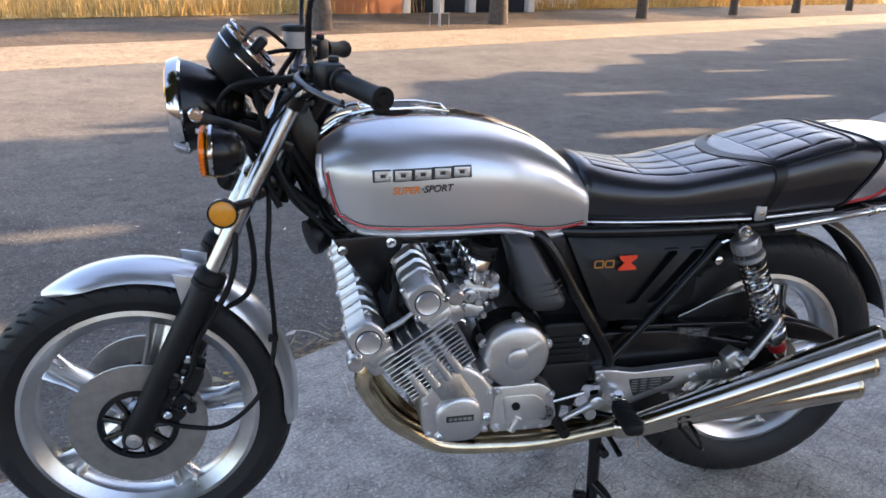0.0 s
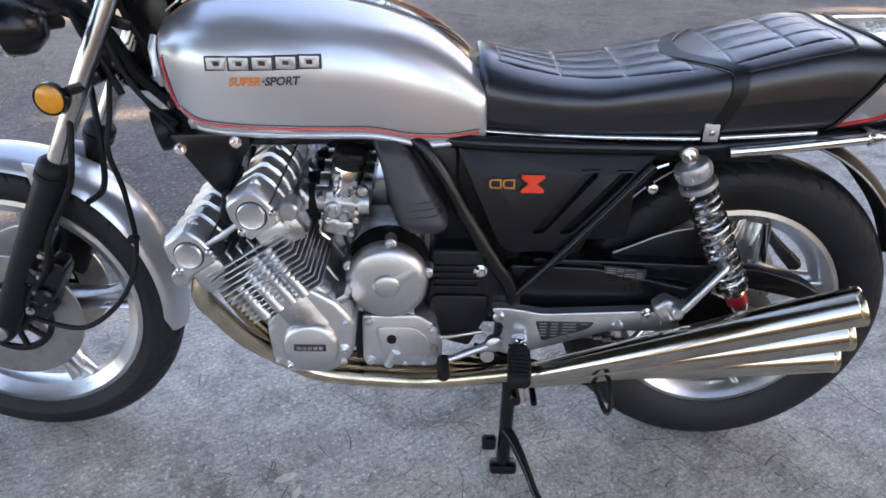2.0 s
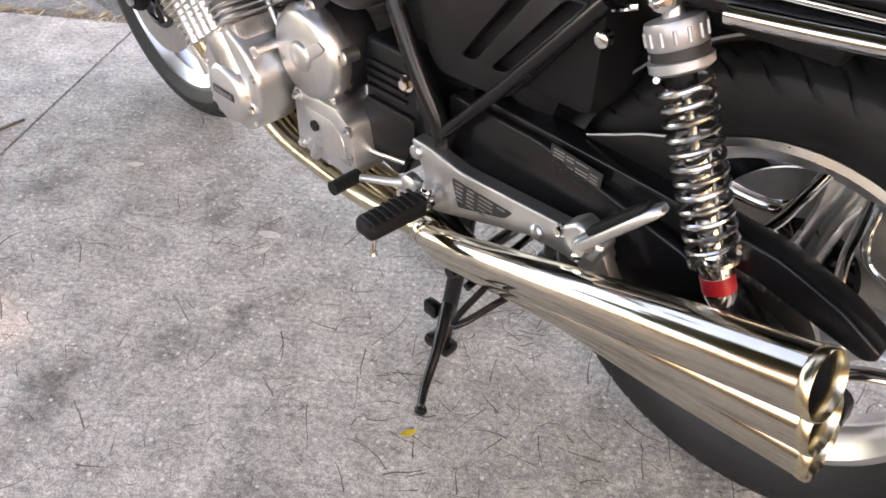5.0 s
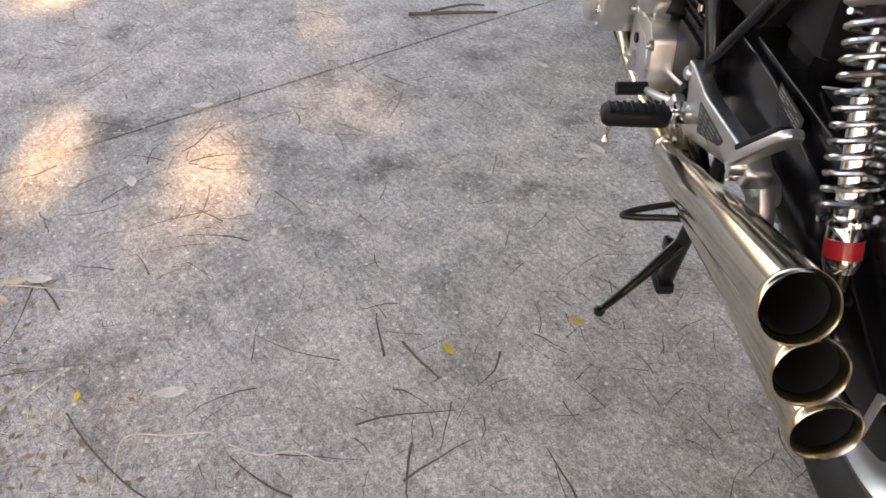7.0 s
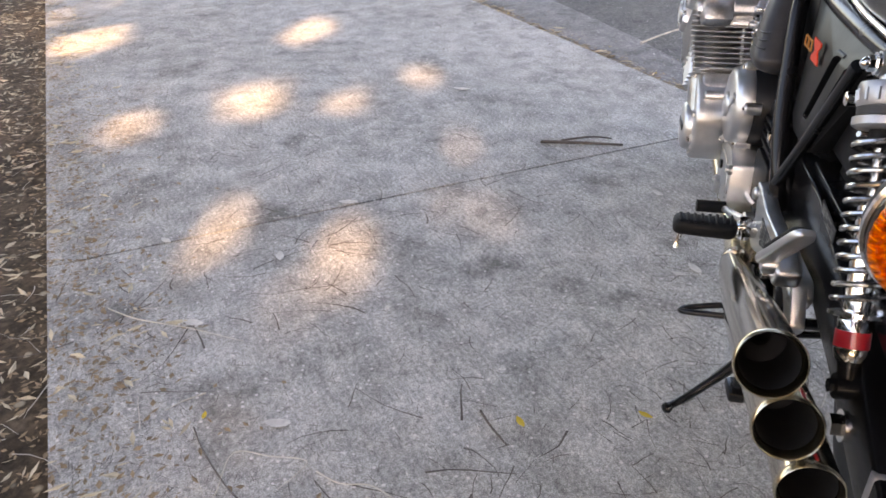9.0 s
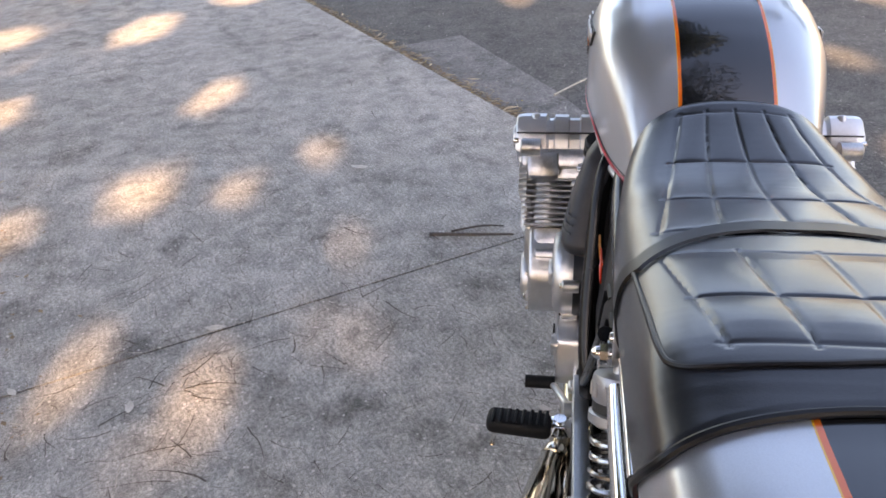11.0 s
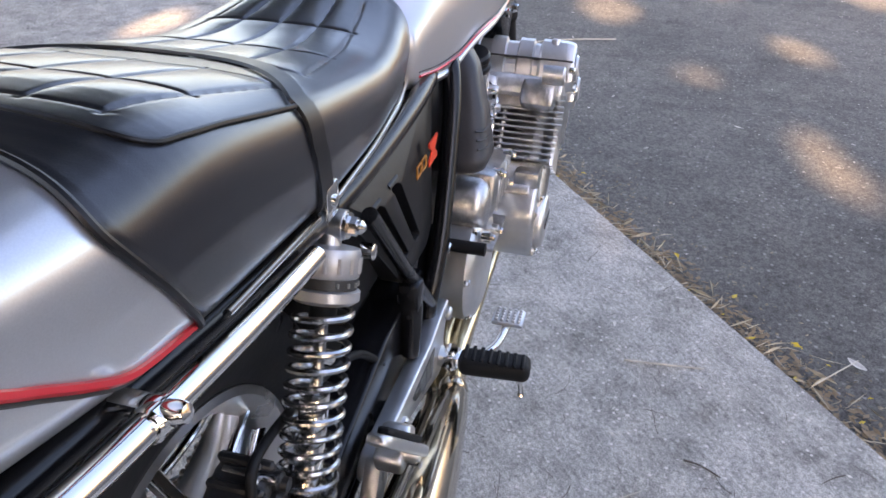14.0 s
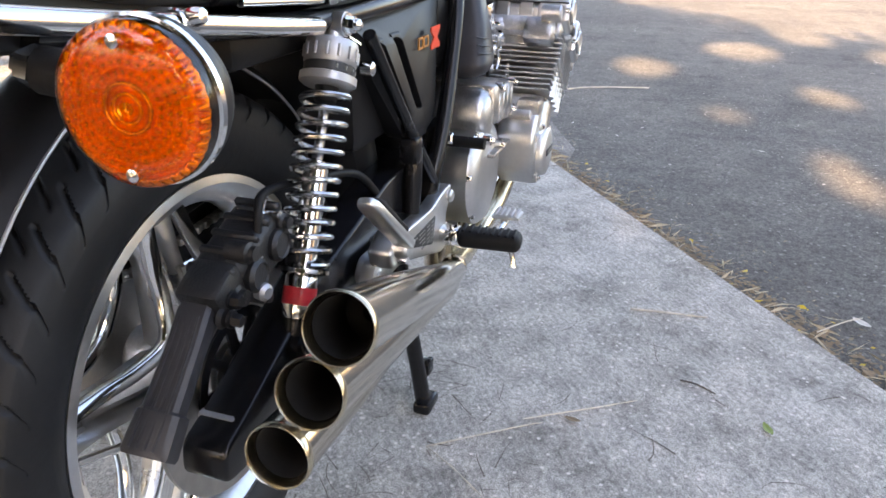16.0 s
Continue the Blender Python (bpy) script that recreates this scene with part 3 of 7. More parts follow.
for s in (-1, 1):
    part("lamp_bolt", merged(lathe([(0.014, 0), (0.014, 0.012), (0.011, 0.015)], HC + V(0.026, s * 0.083, 0.0), (0, s, 0), 24), lathe([(0.006, 0.012), (0.006, 0.018)], HC + V(0.026, s * 0.083, 0.0), (0, s, 0), 12)), M_CHROME, hl)


def indicator(c, axis, r, stalk_to, knob, stem_r=0.016):
    ind = new("indicator")
    ind.parent = bike
    tagged(ind, "round amber indicator in a black and chrome body")
    ax = Vector(axis).normalized()
    x = ax.orthogonal().normalized()
    y = ax.cross(x)
    def disc(na, rows):
        return [[Vector(c) + (math.cos(2 * math.pi * j / na) * x + math.sin(2 * math.pi * j / na) * y) * rr + ax * (hh(rr, 2 * math.pi * j / na) if callable(hh) else hh) for j in range(na)] for rr, hh in rows]

    def prisms(rr, an):
        q = rr / r
        ring_no = int(q * 8.5)
        k = (0, 0, 0, 26, 30, 32, 36, 38, 40, 40)[min(ring_no, 9)]
        saw = abs(math.sin(math.pi * q * 8.5)) ** 0.7
        cell = abs(math.sin(k * an / 2 + ring_no * 0.4)) ** 0.7 if k else 1.0
        return 0.0090 + 0.004 * (1 - q * q) + 0.0048 * saw * cell

    part("prisms", rings_mesh(disc(264, [(r * q, prisms) for q in np.linspace(0.95, 0.012, 96)])), M_AMBER, ind, "amber rings of small prisms", 180)
    cover = disc(96, [(r, -0.001), (r, 0.010), (r * 0.99, 0.0145), (r * 0.965, 0.0175)] + [(r * q, 0.0182 + 0.005 * (1 - q * q)) for q in (0.93, 0.8, 0.65, 0.5, 0.35, 0.2, 0.08)])
    lens = part("lens", rings_mesh(cover, cap=False), M_AMBERC, ind, "clear amber lens cover", 60)
    lens.visible_shadow = False
    part("lens_ring", lathe([(r * 1.002, -0.004), (r * 1.045, -0.002), (r * 1.045, 0.003), (r * 1.004, 0.004)], c, ax, 56, cap=False, closed=True), M_CHROME, ind)
    part("body", lathe([(r * 1.01, 0.0), (r * 1.0, -0.012), (r * 0.9, -0.024), (r * 0.55, -0.034), (0.012, -0.036)] if knob else [(r * 1.01, 0.0), (r * 1.0, -0.018), (r * 0.86, -0.036), (r * 0.5, -0.052), (0.012, -0.056)], c, ax, 48), M_SATIN if knob else M_BLACK, ind)
    part("stalk", tube([Vector(c) - ax * 0.022, stalk_to], stem_r, 20), M_RUBBER, ind)
    if knob:
        e = (Vector(stalk_to) - Vector(c)).normalized()
        part("stalk_nut", lathe([(0.015, 0), (0.015, 0.014), (0.009, 0.016), (0.009, 0.026)], stalk_to, e, 6), M_CHROME, ind)
    for sg in (-1, 1):
        part("lens_screw", lathe([(0.0042, -0.004), (0.0042, 0.0015), (0, 0.003)], Vector(c) + ax * 0.0225 + V(0, 0, sg * r * 0.78), ax, 12), M_CHROME, ind)
    return ind


for s in (-1, 1):
    indicator((-0.541, s * 0.193, 0.934), (-1, 0, 0.02), 0.045, (-0.500, s * 0.115, 0.925), False, 0.011)
    indicator((1.006, s * 0.241, 0.744), (1, s * 0.08, -0.02), 0.050, (0.986, s * 0.148, 0.752), True)
    rf = new("fork_reflector")
    rf.parent = bike
    part("reflector_disc", lathe([(0.0245, 0), (0.0245, 0.006), (0.022, 0.008), (0, 0.009)], (-0.536, s * 0.128, 0.800), (-0.08, s, 0), 40), M_REFLECT, rf, "round amber side reflector")
    part("reflector_ring", lathe([(0.004, -0.006), (0.0285, -0.004), (0.0285, 0.006), (0.025, 0.007), (0.0247, -0.001), (0.004, -0.002)], (-0.536, s * 0.128, 0.800), (-0.08, s, 0), 40), M_BLACK, rf)
    part("reflector_bracket", box((-0.505, s * 0.118, 0.812), (0.05, 0.012, 0.018), 0.003, (0, -20, 0)), M_BLACK, rf)

# front mudguard
group_at()
fend = new("front_mudguard")
fend.parent = bike
rings = []
for a in np.linspace(radians(-9), radians(120), 64):
    e = (math.degrees(a) + 9) / 129
    r0 = float(np.interp(math.degrees(a), (-9, 10, 24, 41, 56, 74, 87, 99, 108, 120), (0.328, 0.334, 0.338, 0.346, 0.352, 0.349, 0.347, 0.343, 0.339, 0.330))) - 0.010
    wd = 0.064 * (1 - 0.35 * max(0, 0.06 - e) / 0.06) * (1 - 0.72 * max(0, (e - 0.86) / 0.14) ** 1.7)
    ring = []
    for q in np.linspace(-1, 1, 17):
        yy = wd * math.sin(q * 1.45) / math.sin(1.45)
        drop = 0.030 * (1 - math.cos(q * 1.45)) / (1 - math.cos(1.45)) * (wd / 0.064)
        ring.append(FA + V((r0 + 0.012 - drop) * math.cos(a), yy, (r0 + 0.012 - drop) * math.sin(a)))
    inner = [FA + (p - FA) * (1 - 0.007) for p in ring[::-1]]
    rings.append(ring + [V(p.x, p.y * 0.96, p.z) for p in inner])
part("blade", rings_mesh(rings), M_SILVER, fend, "silver painted mudguard blade", 60)
for s in (-1, 1):
    group_at(-0.020, 0, -0.006)
    part("stay", prism([(-0.640, 0.665), (-0.585, 0.655), (-0.592, 0.60), (-0.612, 0.555), (-0.622, 0.56)], s * 0.068, s * 0.074, 0.002), M_SILVER, fend)
    for q in ((-0.600, 0.63), (-0.628, 0.58)):
        part("stay_bolt", bolt((q[0], s * 0.074, q[1]), (0, s, 0), 0.006, 0.006), M_CHROME, fend)

# instruments
group_at(-0.014, 0, -0.001)
GX = V(0.74, 0, 0.67).normalized()
clu = new("instrument_cluster")
clu.parent = bike
for s in (-1, 1):
    g = V(-0.478, s * 0.072, 1.084)
    part("dial_housing", lathe([(0.03, -0.062), (0.046, -0.055), (0.058, -0.02), (0.060, 0.004), (0.058, 0.010), (0.052, 0.010), (0.050, 0.002), (0, 0.002)], g, GX, 44), M_SATIN, clu)
    part("dial_ring", lathe([(0.0575, 0.009), (0.0608, 0.0105), (0.0604, 0.0135), (0.054, 0.0145), (0.052, 0.010)], g, GX, 44, cap=False, closed=True), M_CHROME, clu)
    part("shroud_band", lathe([(0.0590, -0.010), (0.0602, -0.009), (0.0602, -0.0075), (0.0594, -0.0065)], g, GX, 44, cap=False, closed=True), M_CHROME, clu)
    part("dial_glass", lathe([(0.0535, 0.011), (0.0535, 0.013)], g, GX, 40), M_DARKGL, clu)
part("warning_panel", box((-0.475, 0, 1.075), (0.02, 0.05, 0.09), 0.006, (0, 42, 0)), M_SATIN, clu)
part("cluster_bracket", merged(box((-0.50, 0, 1.04), (0.07, 0.13, 0.012), 0.003, (0, 42, 0)), tube([(-0.50, 0, 1.03), (-0.44, 0, 0.99)], 0.018, 16)), M_BLACK, clu)

# handlebar and controls
bars = new("handlebar")
bars.parent = bike
for s in (-1, 1):
    part("bar", tube([(-0.385, 0, 1.028), (-0.385, s * 0.07, 1.03), (-0.375, s * 0.13, 1.062), (-0.352, s * 0.19, 1.070), (-0.325, s * 0.24, 1.064), (-0.268, s * 0.362, 1.052)], 0.011, 14, k=6), M_BLACK, bars)
    gp = [V(-0.322, s * 0.246, 1.063), V(-0.266, s * 0.366, 1.050)]
    bm = tube([gp[0] + (gp[1] - gp[0]) * t for t in (0, 0.05, 0.06, 0.5, 0.9, 0.93, 1.0)], [0.021, 0.021, 0.0165, 0.0165, 0.017, 0.020, 0.0205], 22)
    add(bm, tube([gp[1], gp[1] + (gp[1] - gp[0]).normalized() * 0.004], [0.013, 0.010], 18))
    part("grip", bm, M_RUBBER, bars, "black rubber grip")
    part("switch_box", merged(box((-0.338, s * 0.212, 1.066), (0.044, 0.052, 0.046), 0.010, (0, 0, -s * 24)), box((-0.330, s * 0.205, 1.092), (0.018, 0.022, 0.012), 0.003)), M_SATIN, bars)
    part("lever_perch", box((-0.362, s * 0.170, 1.066), (0.046, 0.034, 0.028), 0.007, (0, 0, -s * 20)), M_BLACK, bars)
    part("lever", tube([(-0.385, s * 0.165, 1.062), (-0.392, s * 0.20, 1.058), (-0.372, s * 0.28, 1.052), (-0.335, s * 0.365, 1.046), (-0.328, s * 0.375, 1.046)], [0.009, 0.008, 0.006, 0.0055, 0.008], 12, flat=0.7, k=5), M_BLACK, bars)
    mir = new("mirror")
    mir.parent = bike
    part("mirror_stem", tube([(-0.366, s * 0.168, 1.075), (-0.370, s * 0.170, 1.12), (-0.365, s * 0.20, 1.185), (-0.345, s * 0.262, 1.222)], [0.007, 0.006, 0.0055, 0.005], 12, k=6), M_BLACK, mir)
    part("mirror_head", lathe([(0.02, -0.026), (0.045, -0.018), (0.054, 0.0), (0.054, 0.006), (0.050, 0.008)], (-0.335, s * 0.290, 1.252), (0.96, -s * 0.25, -0.05), 40), M_BLACK, mir)
    part("mirror_glass", lathe([(0.049, 0.008), (0.049, 0.0095)], (-0.335, s * 0.290, 1.252), (0.96, -s * 0.25, -0.05), 40), M_CHROME, mir)
    part("bar_clamp", box((-0.385, s * 0.045, 1.026), (0.04, 0.03, 0.04), 0.008), M_BLACK, bars)
part("brake_reservoir", merged(lathe([(0.026, 0), (0.026, 0.034)], (-0.385, 0.150, 1.075), (0, 0, 1), 28)), M_RESERV, bars)
part("reservoir_cap", lathe([(0.029, 0.034), (0.029, 0.044), (0.025, 0.047)], (-0.385, 0.150, 1.075), (0, 0, 1), 28), M_SATIN, bars)
part("kill_switch", box((-0.33, 0.215, 1.096), (0.012, 0.02, 0.008), 0.002), M_REDX, bars)


# tank
group_at(-0.006, 0, -0.003)


def curve(x, table):
    xs, ys = zip(*table)
    return float(np.interp(x, xs, ys))


def smooth(x, table):
    """Smooth curve through a short table."""
    xs, ys = zip(*table)
    h = 0.012
    return sum(float(np.interp(x + d * h, xs, ys)) for d in (-2, -1, 0, 1, 2)) / 5


T_TOP = [(-0.365, 0.915), (-0.345, 0.940), (-0.31, 0.960), (-0.24, 0.971), (-0.156, 0.974), (-0.074, 0.967), (0.01, 0.951), (0.087, 0.922), (0.138, 0.890), (0.178, 0.852), (0.20, 0.83)]
T_BOT = [(-0.375, 0.86), (-0.352, 0.815), (-0.336, 0.782), (-0.305, 0.757), (-0.26, 0.753), (-0.1, 0.752), (0.0, 0.751), (0.05, 0.738), (0.085, 0.727), (0.12, 0.728), (0.19, 0.736)]
T_W = [(-0.37, 0.108), (-0.34, 0.136), (-0.28, 0.164), (-0.2, 0.177), (-0.1, 0.178), (0.0, 0.168), (0.08, 0.151), (0.14, 0.134), (0.19, 0.122)]


def tank_sec(x):
    return smooth(x, T_TOP), smooth(x, T_BOT), smooth(x, T_W)


def tank_side(x, z, s, off=0.0):
    """The place on the tank's flank at x and height z."""
    t, b, w = tank_sec(x)
    zc = b + (t - b) * 0.40
    n, hh = (2.7, t - zc) if z > zc else (9.0, zc - b)
    q = min(1, abs((z - zc) / hh))
    y = w * max(0.0, 1 - q ** n) ** (1 / n)
    return V(x, s * (y + off), z)


def tank_ring(x, k=0.0, m=72):
    t, b, w = tank_sec(x)
    zc = b + (t - b) * 0.40
    ring = []
    for i in range(m):
        a = 2 * math.pi * (i + 0.5) / m
        c, s = math.cos(a), math.sin(a)
        n, hh = (2.7, t - zc) if s > 0 else (9.0, zc - b)
        y = w * math.copysign(abs(c) ** (2 / n), c)
        z = zc + hh * math.copysign(abs(s) ** (2 / n), s)
        ring.append((V(x, y, z), V(x, 0, (t + b) / 2)))
    return [p + (cc - p) * k for p, cc in ring]


tank = new("fuel_tank")
tank.parent = bike
xs = list(np.linspace(-0.352, 0.186, 84))
rings = [tank_ring(-0.366, 0.45), tank_ring(-0.3655, 0.25), tank_ring(-0.362, 0.10), tank_ring(-0.358, 0.03)] + [tank_ring(x) for x in xs] + [tank_ring(0.190, 0.03), tank_ring(0.193, 0.10), tank_ring(0.194, 0.4)]
part("tank_shell", rings_mesh(rings), M_TANK, tank, "silver fuel tank with black orange-edged centre band", 60)
for s in (-1, 1):
    line = [tank_side(x, smooth(x, T_BOT) + 0.020 + 0.004 * max(0, 1 - abs(x - 0.09) / 0.05), s, 0.0006) for x in np.linspace(-0.32, 0.178, 60)]
    front = [tank_side(x, z, s, 0.0006) for x, z in ((-0.350, 0.875), (-0.347, 0.855), (-0.342, 0.835), (-0.336, 0.812), (-0.328, 0.792))]
    part("pinstripe", tube(front + line, 0.0024, 6), M_RED, tank, "thin red pinstripe")
    line2 = [p + V(0.003 if i < 5 else 0, 0, 0.0055 if i > 4 else 0.004) for i, p in enumerate(front + line)]
    part("hairline", tube([tank_side(p.x, p.z, s, 0.0003) for p in line2], 0.0011, 6), M_INK, tank)
    lip = [tank_side(x, smooth(x, T_BOT) + 0.007, s, 0.002) for x in np.linspace(-0.325, 0.183, 60)]
    lf = [tank_side(x, z, s, 0.0035) for x, z in ((-0.362, 0.905), (-0.364, 0.885), (-0.361, 0.86), (-0.354, 0.832), (-0.345, 0.803), (-0.336, 0.780))]
    part("tank_seam", tube(spline(lf + lip[2:], 2), 0.0065, 10), M_SILVER, tank)
    # raised marque badge as plain bright blocks
    bd = new("tank_badge")
    bd.parent = tank
    for i in range(5):
        x = -0.262 + i * 0.0375 + 0.014
        z = 0.8806 + (i - 2) * 0.0018
        q = tank_side(x, z, s)
        ang = math.degrees(math.atan2(tank_side(x, z + 0.01, s).y - tank_side(x, z - 0.01, s).y, 0.02))
        part("badge_back", box(q, (0.0385, 0.004, 0.0235), 0.0012, (-ang, -2, 0)), M_INK, bd)
        part("badge_block", prism([(q.x - 0.0155, q.z - 0.0095), (q.x + 0.0155, q.z - 0.0095), (q.x + 0.0155, q.z + 0.0095), (q.x - 0.0155, q.z + 0.0095)], q.y + s * 0.0012, q.y + s * 0.0042, 0.0008,
                                  holes=([(q.x - 0.005, q.z - 0.0035), (q.x + 0.005, q.z - 0.0035), (q.x + 0.005, q.z + 0.0035), (q.x - 0.005, q.z + 0.0035)],)), M_ALU_S, bd)
    for word, x, mm in (("SUPER", -0.205, M_ORANGE), ("\u00b7SPORT", -0.1465, M_INK)):
        z = 0.8495 + (x + 0.205) * 0.05
        q = tank_side(x, z, s, 0.0012)
        bm = lettering(word, 0.0185, 0.25)
        tilt = math.degrees(math.atan2(tank_side(x, z + 0.01, s).y - tank_side(x, z - 0.01, s).y, 0.02))
        depth = [v.co.z for v in bm.verts]
        bmesh.ops.transform(bm, matrix=Matrix.Translation(q) @ pose(0, 0, 0, -tilt, -3 if s < 0 else 3, 0) @ pose(0, 0, 0, 90, 0, 0 if s < 0 else 180), verts=bm.verts)
        for v, d in zip(bm.verts, depth):
            v.co = tank_side(v.co.x, v.co.z, s, 0.0014 + d)
        part("lettering", bm, mm, tank)
cap = new("filler_cap")
cap.parent = tank
part("cap_lid", merged(lathe([(0.042, -0.006), (0.044, 0.0), (0.044, 0.010), (0.038, 0.015), (0, 0.016)], (-0.205, 0, 0.967), (0, 0, 1), 40)), M_SATIN, cap)
part("cap_latch", merged(box((-0.262, 0, 0.978), (0.030, 0.040, 0.014), 0.004), box((-0.262, 0, 0.986), (0.016, 0.014, 0.009), 0.003)), M_CHROME, cap)
part("cap_hinge", box((-0.150, 0, 0.974), (0.022, 0.024, 0.008), 0.003), M_CHROME, cap)
part("cap_trim", tube([V(-0.355, -0.05, 0.934), V(-0.33, -0.05, 0.953), V(-0.29, -0.048, 0.973), V(-0.25, -0.046, 0.980), V(-0.15, -0.046, 0.981), V(-0.10, -0.04, 0.975), V(-0.10, 0.04, 0.975), V(-0.15, 0.046, 0.981), V(-0.25, 0.046, 0.980), V(-0.29, 0.048, 0.973), V(-0.33, 0.05, 0.953), V(-0.355, 0.05, 0.934)], 0.0035, 8), M_CHROME, cap)
for s in (-1, 1):
    part("tank_clip", box((-0.338, s * 0.124, 0.804), (0.014, 0.012, 0.028), 0.003), M_RUBBER, tank)

# seat and tail share one body
group_at()
S_TOP = [(0.15, 0.884), (0.175, 0.876), (0.237, 0.857), (0.30, 0.846), (0.367, 0.842), (0.455, 0.856), (0.532, 0.872), (0.62, 0.892), (0.68, 0.906), (0.73, 0.918), (0.775, 0.923), (0.82, 0.917), (0.88, 0.920), (0.95, 0.923), (1.02, 0.918), (1.10, 0.900)]
S_BOT = [(0.15, 0.742), (0.55, 0.749), (0.74, 0.764), (0.76, 0.766), (0.83, 0.772), (0.93, 0.790), (1.1, 0.822)]
S_W = [(0.15, 0.105), (0.20, 0.122), (0.28, 0.138), (0.40, 0.152), (0.55, 0.160), (0.75, 0.162), (0.85, 0.158), (0.95, 0.148), (1.02, 0.138), (1.1, 0.118)]


def crown(x):
    """How square the body's upper half is: rounder at the front."""
    return curve(x, [(0.2, 2.5), (0.45, 4.2), (1.0, 4.4)])


def body_at(x, a, grow=0.0):
    t, b, w = smooth(x, S_TOP), smooth(x, S_BOT), smooth(x, S_W)
    zc = b + (t - b) * 0.45
    c, s = math.cos(a), math.sin(a)
    n, hh = (crown(x), t - zc) if s > 0 else (7.0, zc - b)
    w *= 1 - 0.07 * max(0.0, -math.copysign(abs(s) ** (2 / n), s))
    return V(x, (w + grow) * math.copysign(abs(c) ** (2 / n), c), zc + (hh + grow) * math.copysign(abs(s) ** (2 / n), s))


def body_z(x, y, grow=0.0):
    t, b, w = smooth(x, S_TOP), smooth(x, S_BOT), smooth(x, S_W)
    zc = b + (t - b) * 0.45
    return zc + (t - zc + grow) * max(0, 1 - abs(y / (w + grow)) ** crown(x)) ** (1 / crown(x))


def body_edge(a):
    """Where the seat ends and the tail begins, round the body."""
    p = body_at(0.80, a)
    side = 0.759 + 0.75 * (p.z - 0.769)
    cap = 0.820 + 0.028 * (abs(p.y) / 0.15) ** 2
    return (side + cap - math.hypot(side - cap, 0.012)) / 2


def strap_x(p):
    """Where the strap crosses the seat at this height and breadth."""
    top = 0.514 + 0.076 * (abs(p.y) / 0.14) ** 2.2
    return min(top, 0.595) if p.z > 0.83 else 0.566 + 0.029 * max(0.0, (p.z - 0.77) / 0.06)


def groove(d, w=0.0020):
    return math.exp(-(d / w) ** 2)


def quilt(x, y):
    """Height of the padded squares and stitched channels on top of the seat."""
    for x0, x1, rows, hw, cols in ((0.205, 0.525, (0.205, 0.312, 0.420, 0.525), 0.066 + (x - 0.20) * 0.17, (-1, -0.53, 0, 0.53, 1)),
                                   (0.588, 0.762, (0.588, 0.690, 0.762), 0.128 - (x - 0.588) * 0.13, (-1, -0.5, 0, 0.5, 1))):
        if x0 - 0.006 < x < x1 + 0.006 and abs(y) < hw + 0.006:
            g = max([groove(y - c * hw) for c in cols] + [groove(x - r) * (1.0 if x0 < r < x1 else 0.7) for r in rows])
            puff, win = 0.0, min(1.0, (x - x0 + 0.006) / 0.03, (x1 + 0.006 - x) / 0.03) if x0 > 0.3 else 1.0
            for a, b in zip(rows, rows[1:]):
                for c, d in zip(cols, cols[1:]):
                    if a <= x < b and c * hw <= y < d * hw:
                        fu, fv = 2 * (x - a) / (b - a) - 1, 2 * (y - c * hw) / ((d - c) * hw) - 1
                        puff = (1 - fu * fu) ** 0.6 * (1 - fv * fv) ** 0.6
            return 0.0028 * puff * max(0.0, win) - 0.0016 * g
    return 0.0


seat = new("seat")
seat.parent = bike


def even_angles(n):
    """Angles that step evenly along the body's outline."""
    a = np.linspace(-math.pi / 2, 1.5 * math.pi, 40001)
    p = np.array([body_at(0.5, q) for q in a])
    d = np.concatenate([[0], np.cumsum(np.linalg.norm(np.diff(p, axis=0), axis=1))])
    return [float(q) for q in np.interp((np.arange(n) + 0.5) / n * d[-1], d, a)]


M_ANG = even_angles(380)
ends = [body_edge(a) for a in M_ANG]
rings = []
for f in np.linspace(0, 1, 400):
    ring = []
    for a, e in zip(M_ANG, ends):
        x = 0.172 + f * (e - 0.172)
        p = body_at(x, a)
        if math.sin(a) > 0.12:
            q = quilt(p.x, p.y)
            p.z += q
            p.z -= 0.005 * math.exp(-((p.x - strap_x(p)) / 0.012) ** 2)
        ring.append(p)
    k = 0.10 * max(0, 1 - f / 0.03) ** 2 + 0.02 * max(0, (f - 0.985) / 0.015)
    cc = sum(ring, V(0, 0, 0)) / len(ring)
    rings.append([p + (V(p.x, cc.y, cc.z) - p) * k for p in ring])
part("cushion", rings_mesh(rings), M_VINYL, seat, "black vinyl seat cushion with stitched squares", 45)
# piping along the seat's rear edge and round the pillion pad
edge = [body_at(body_edge(a), a, 0.001) for a in M_ANG if math.sin(a) > -0.75]
part("rear_piping", tube(edge, 0.0032, 8), M_PIPING, seat)
pad = [(0.580, -0.151), (0.62, -0.150), (0.70, -0.148), (0.750, -0.146), (0.776, -0.139), (0.785, -0.115), (0.784, -0.06), (0.778, 0), (0.784, 0.06), (0.785, 0.115), (0.776, 0.139), (0.750, 0.146), (0.70, 0.148), (0.62, 0.150), (0.580, 0.151)]
part("pad_piping", tube([V(p.x, p.y, body_z(p.x, p.y, 0.001)) for p in spline([(x, y, 0) for x, y in pad], 8)], 0.0024, 8), M_PIPING, seat)
st = []
for a in np.linspace(-0.62, math.pi + 0.62, 90):
    x = strap_x(body_at(0.56, a))
    st.append([body_at(x + dx, a, g) for dx, g in ((-0.014, 0.0005), (-0.013, 0.0032), (0.013, 0.0032), (0.014, 0.0005))])
part("strap", rings_mesh(st), M_PIPING, seat, "black strap across the seat")
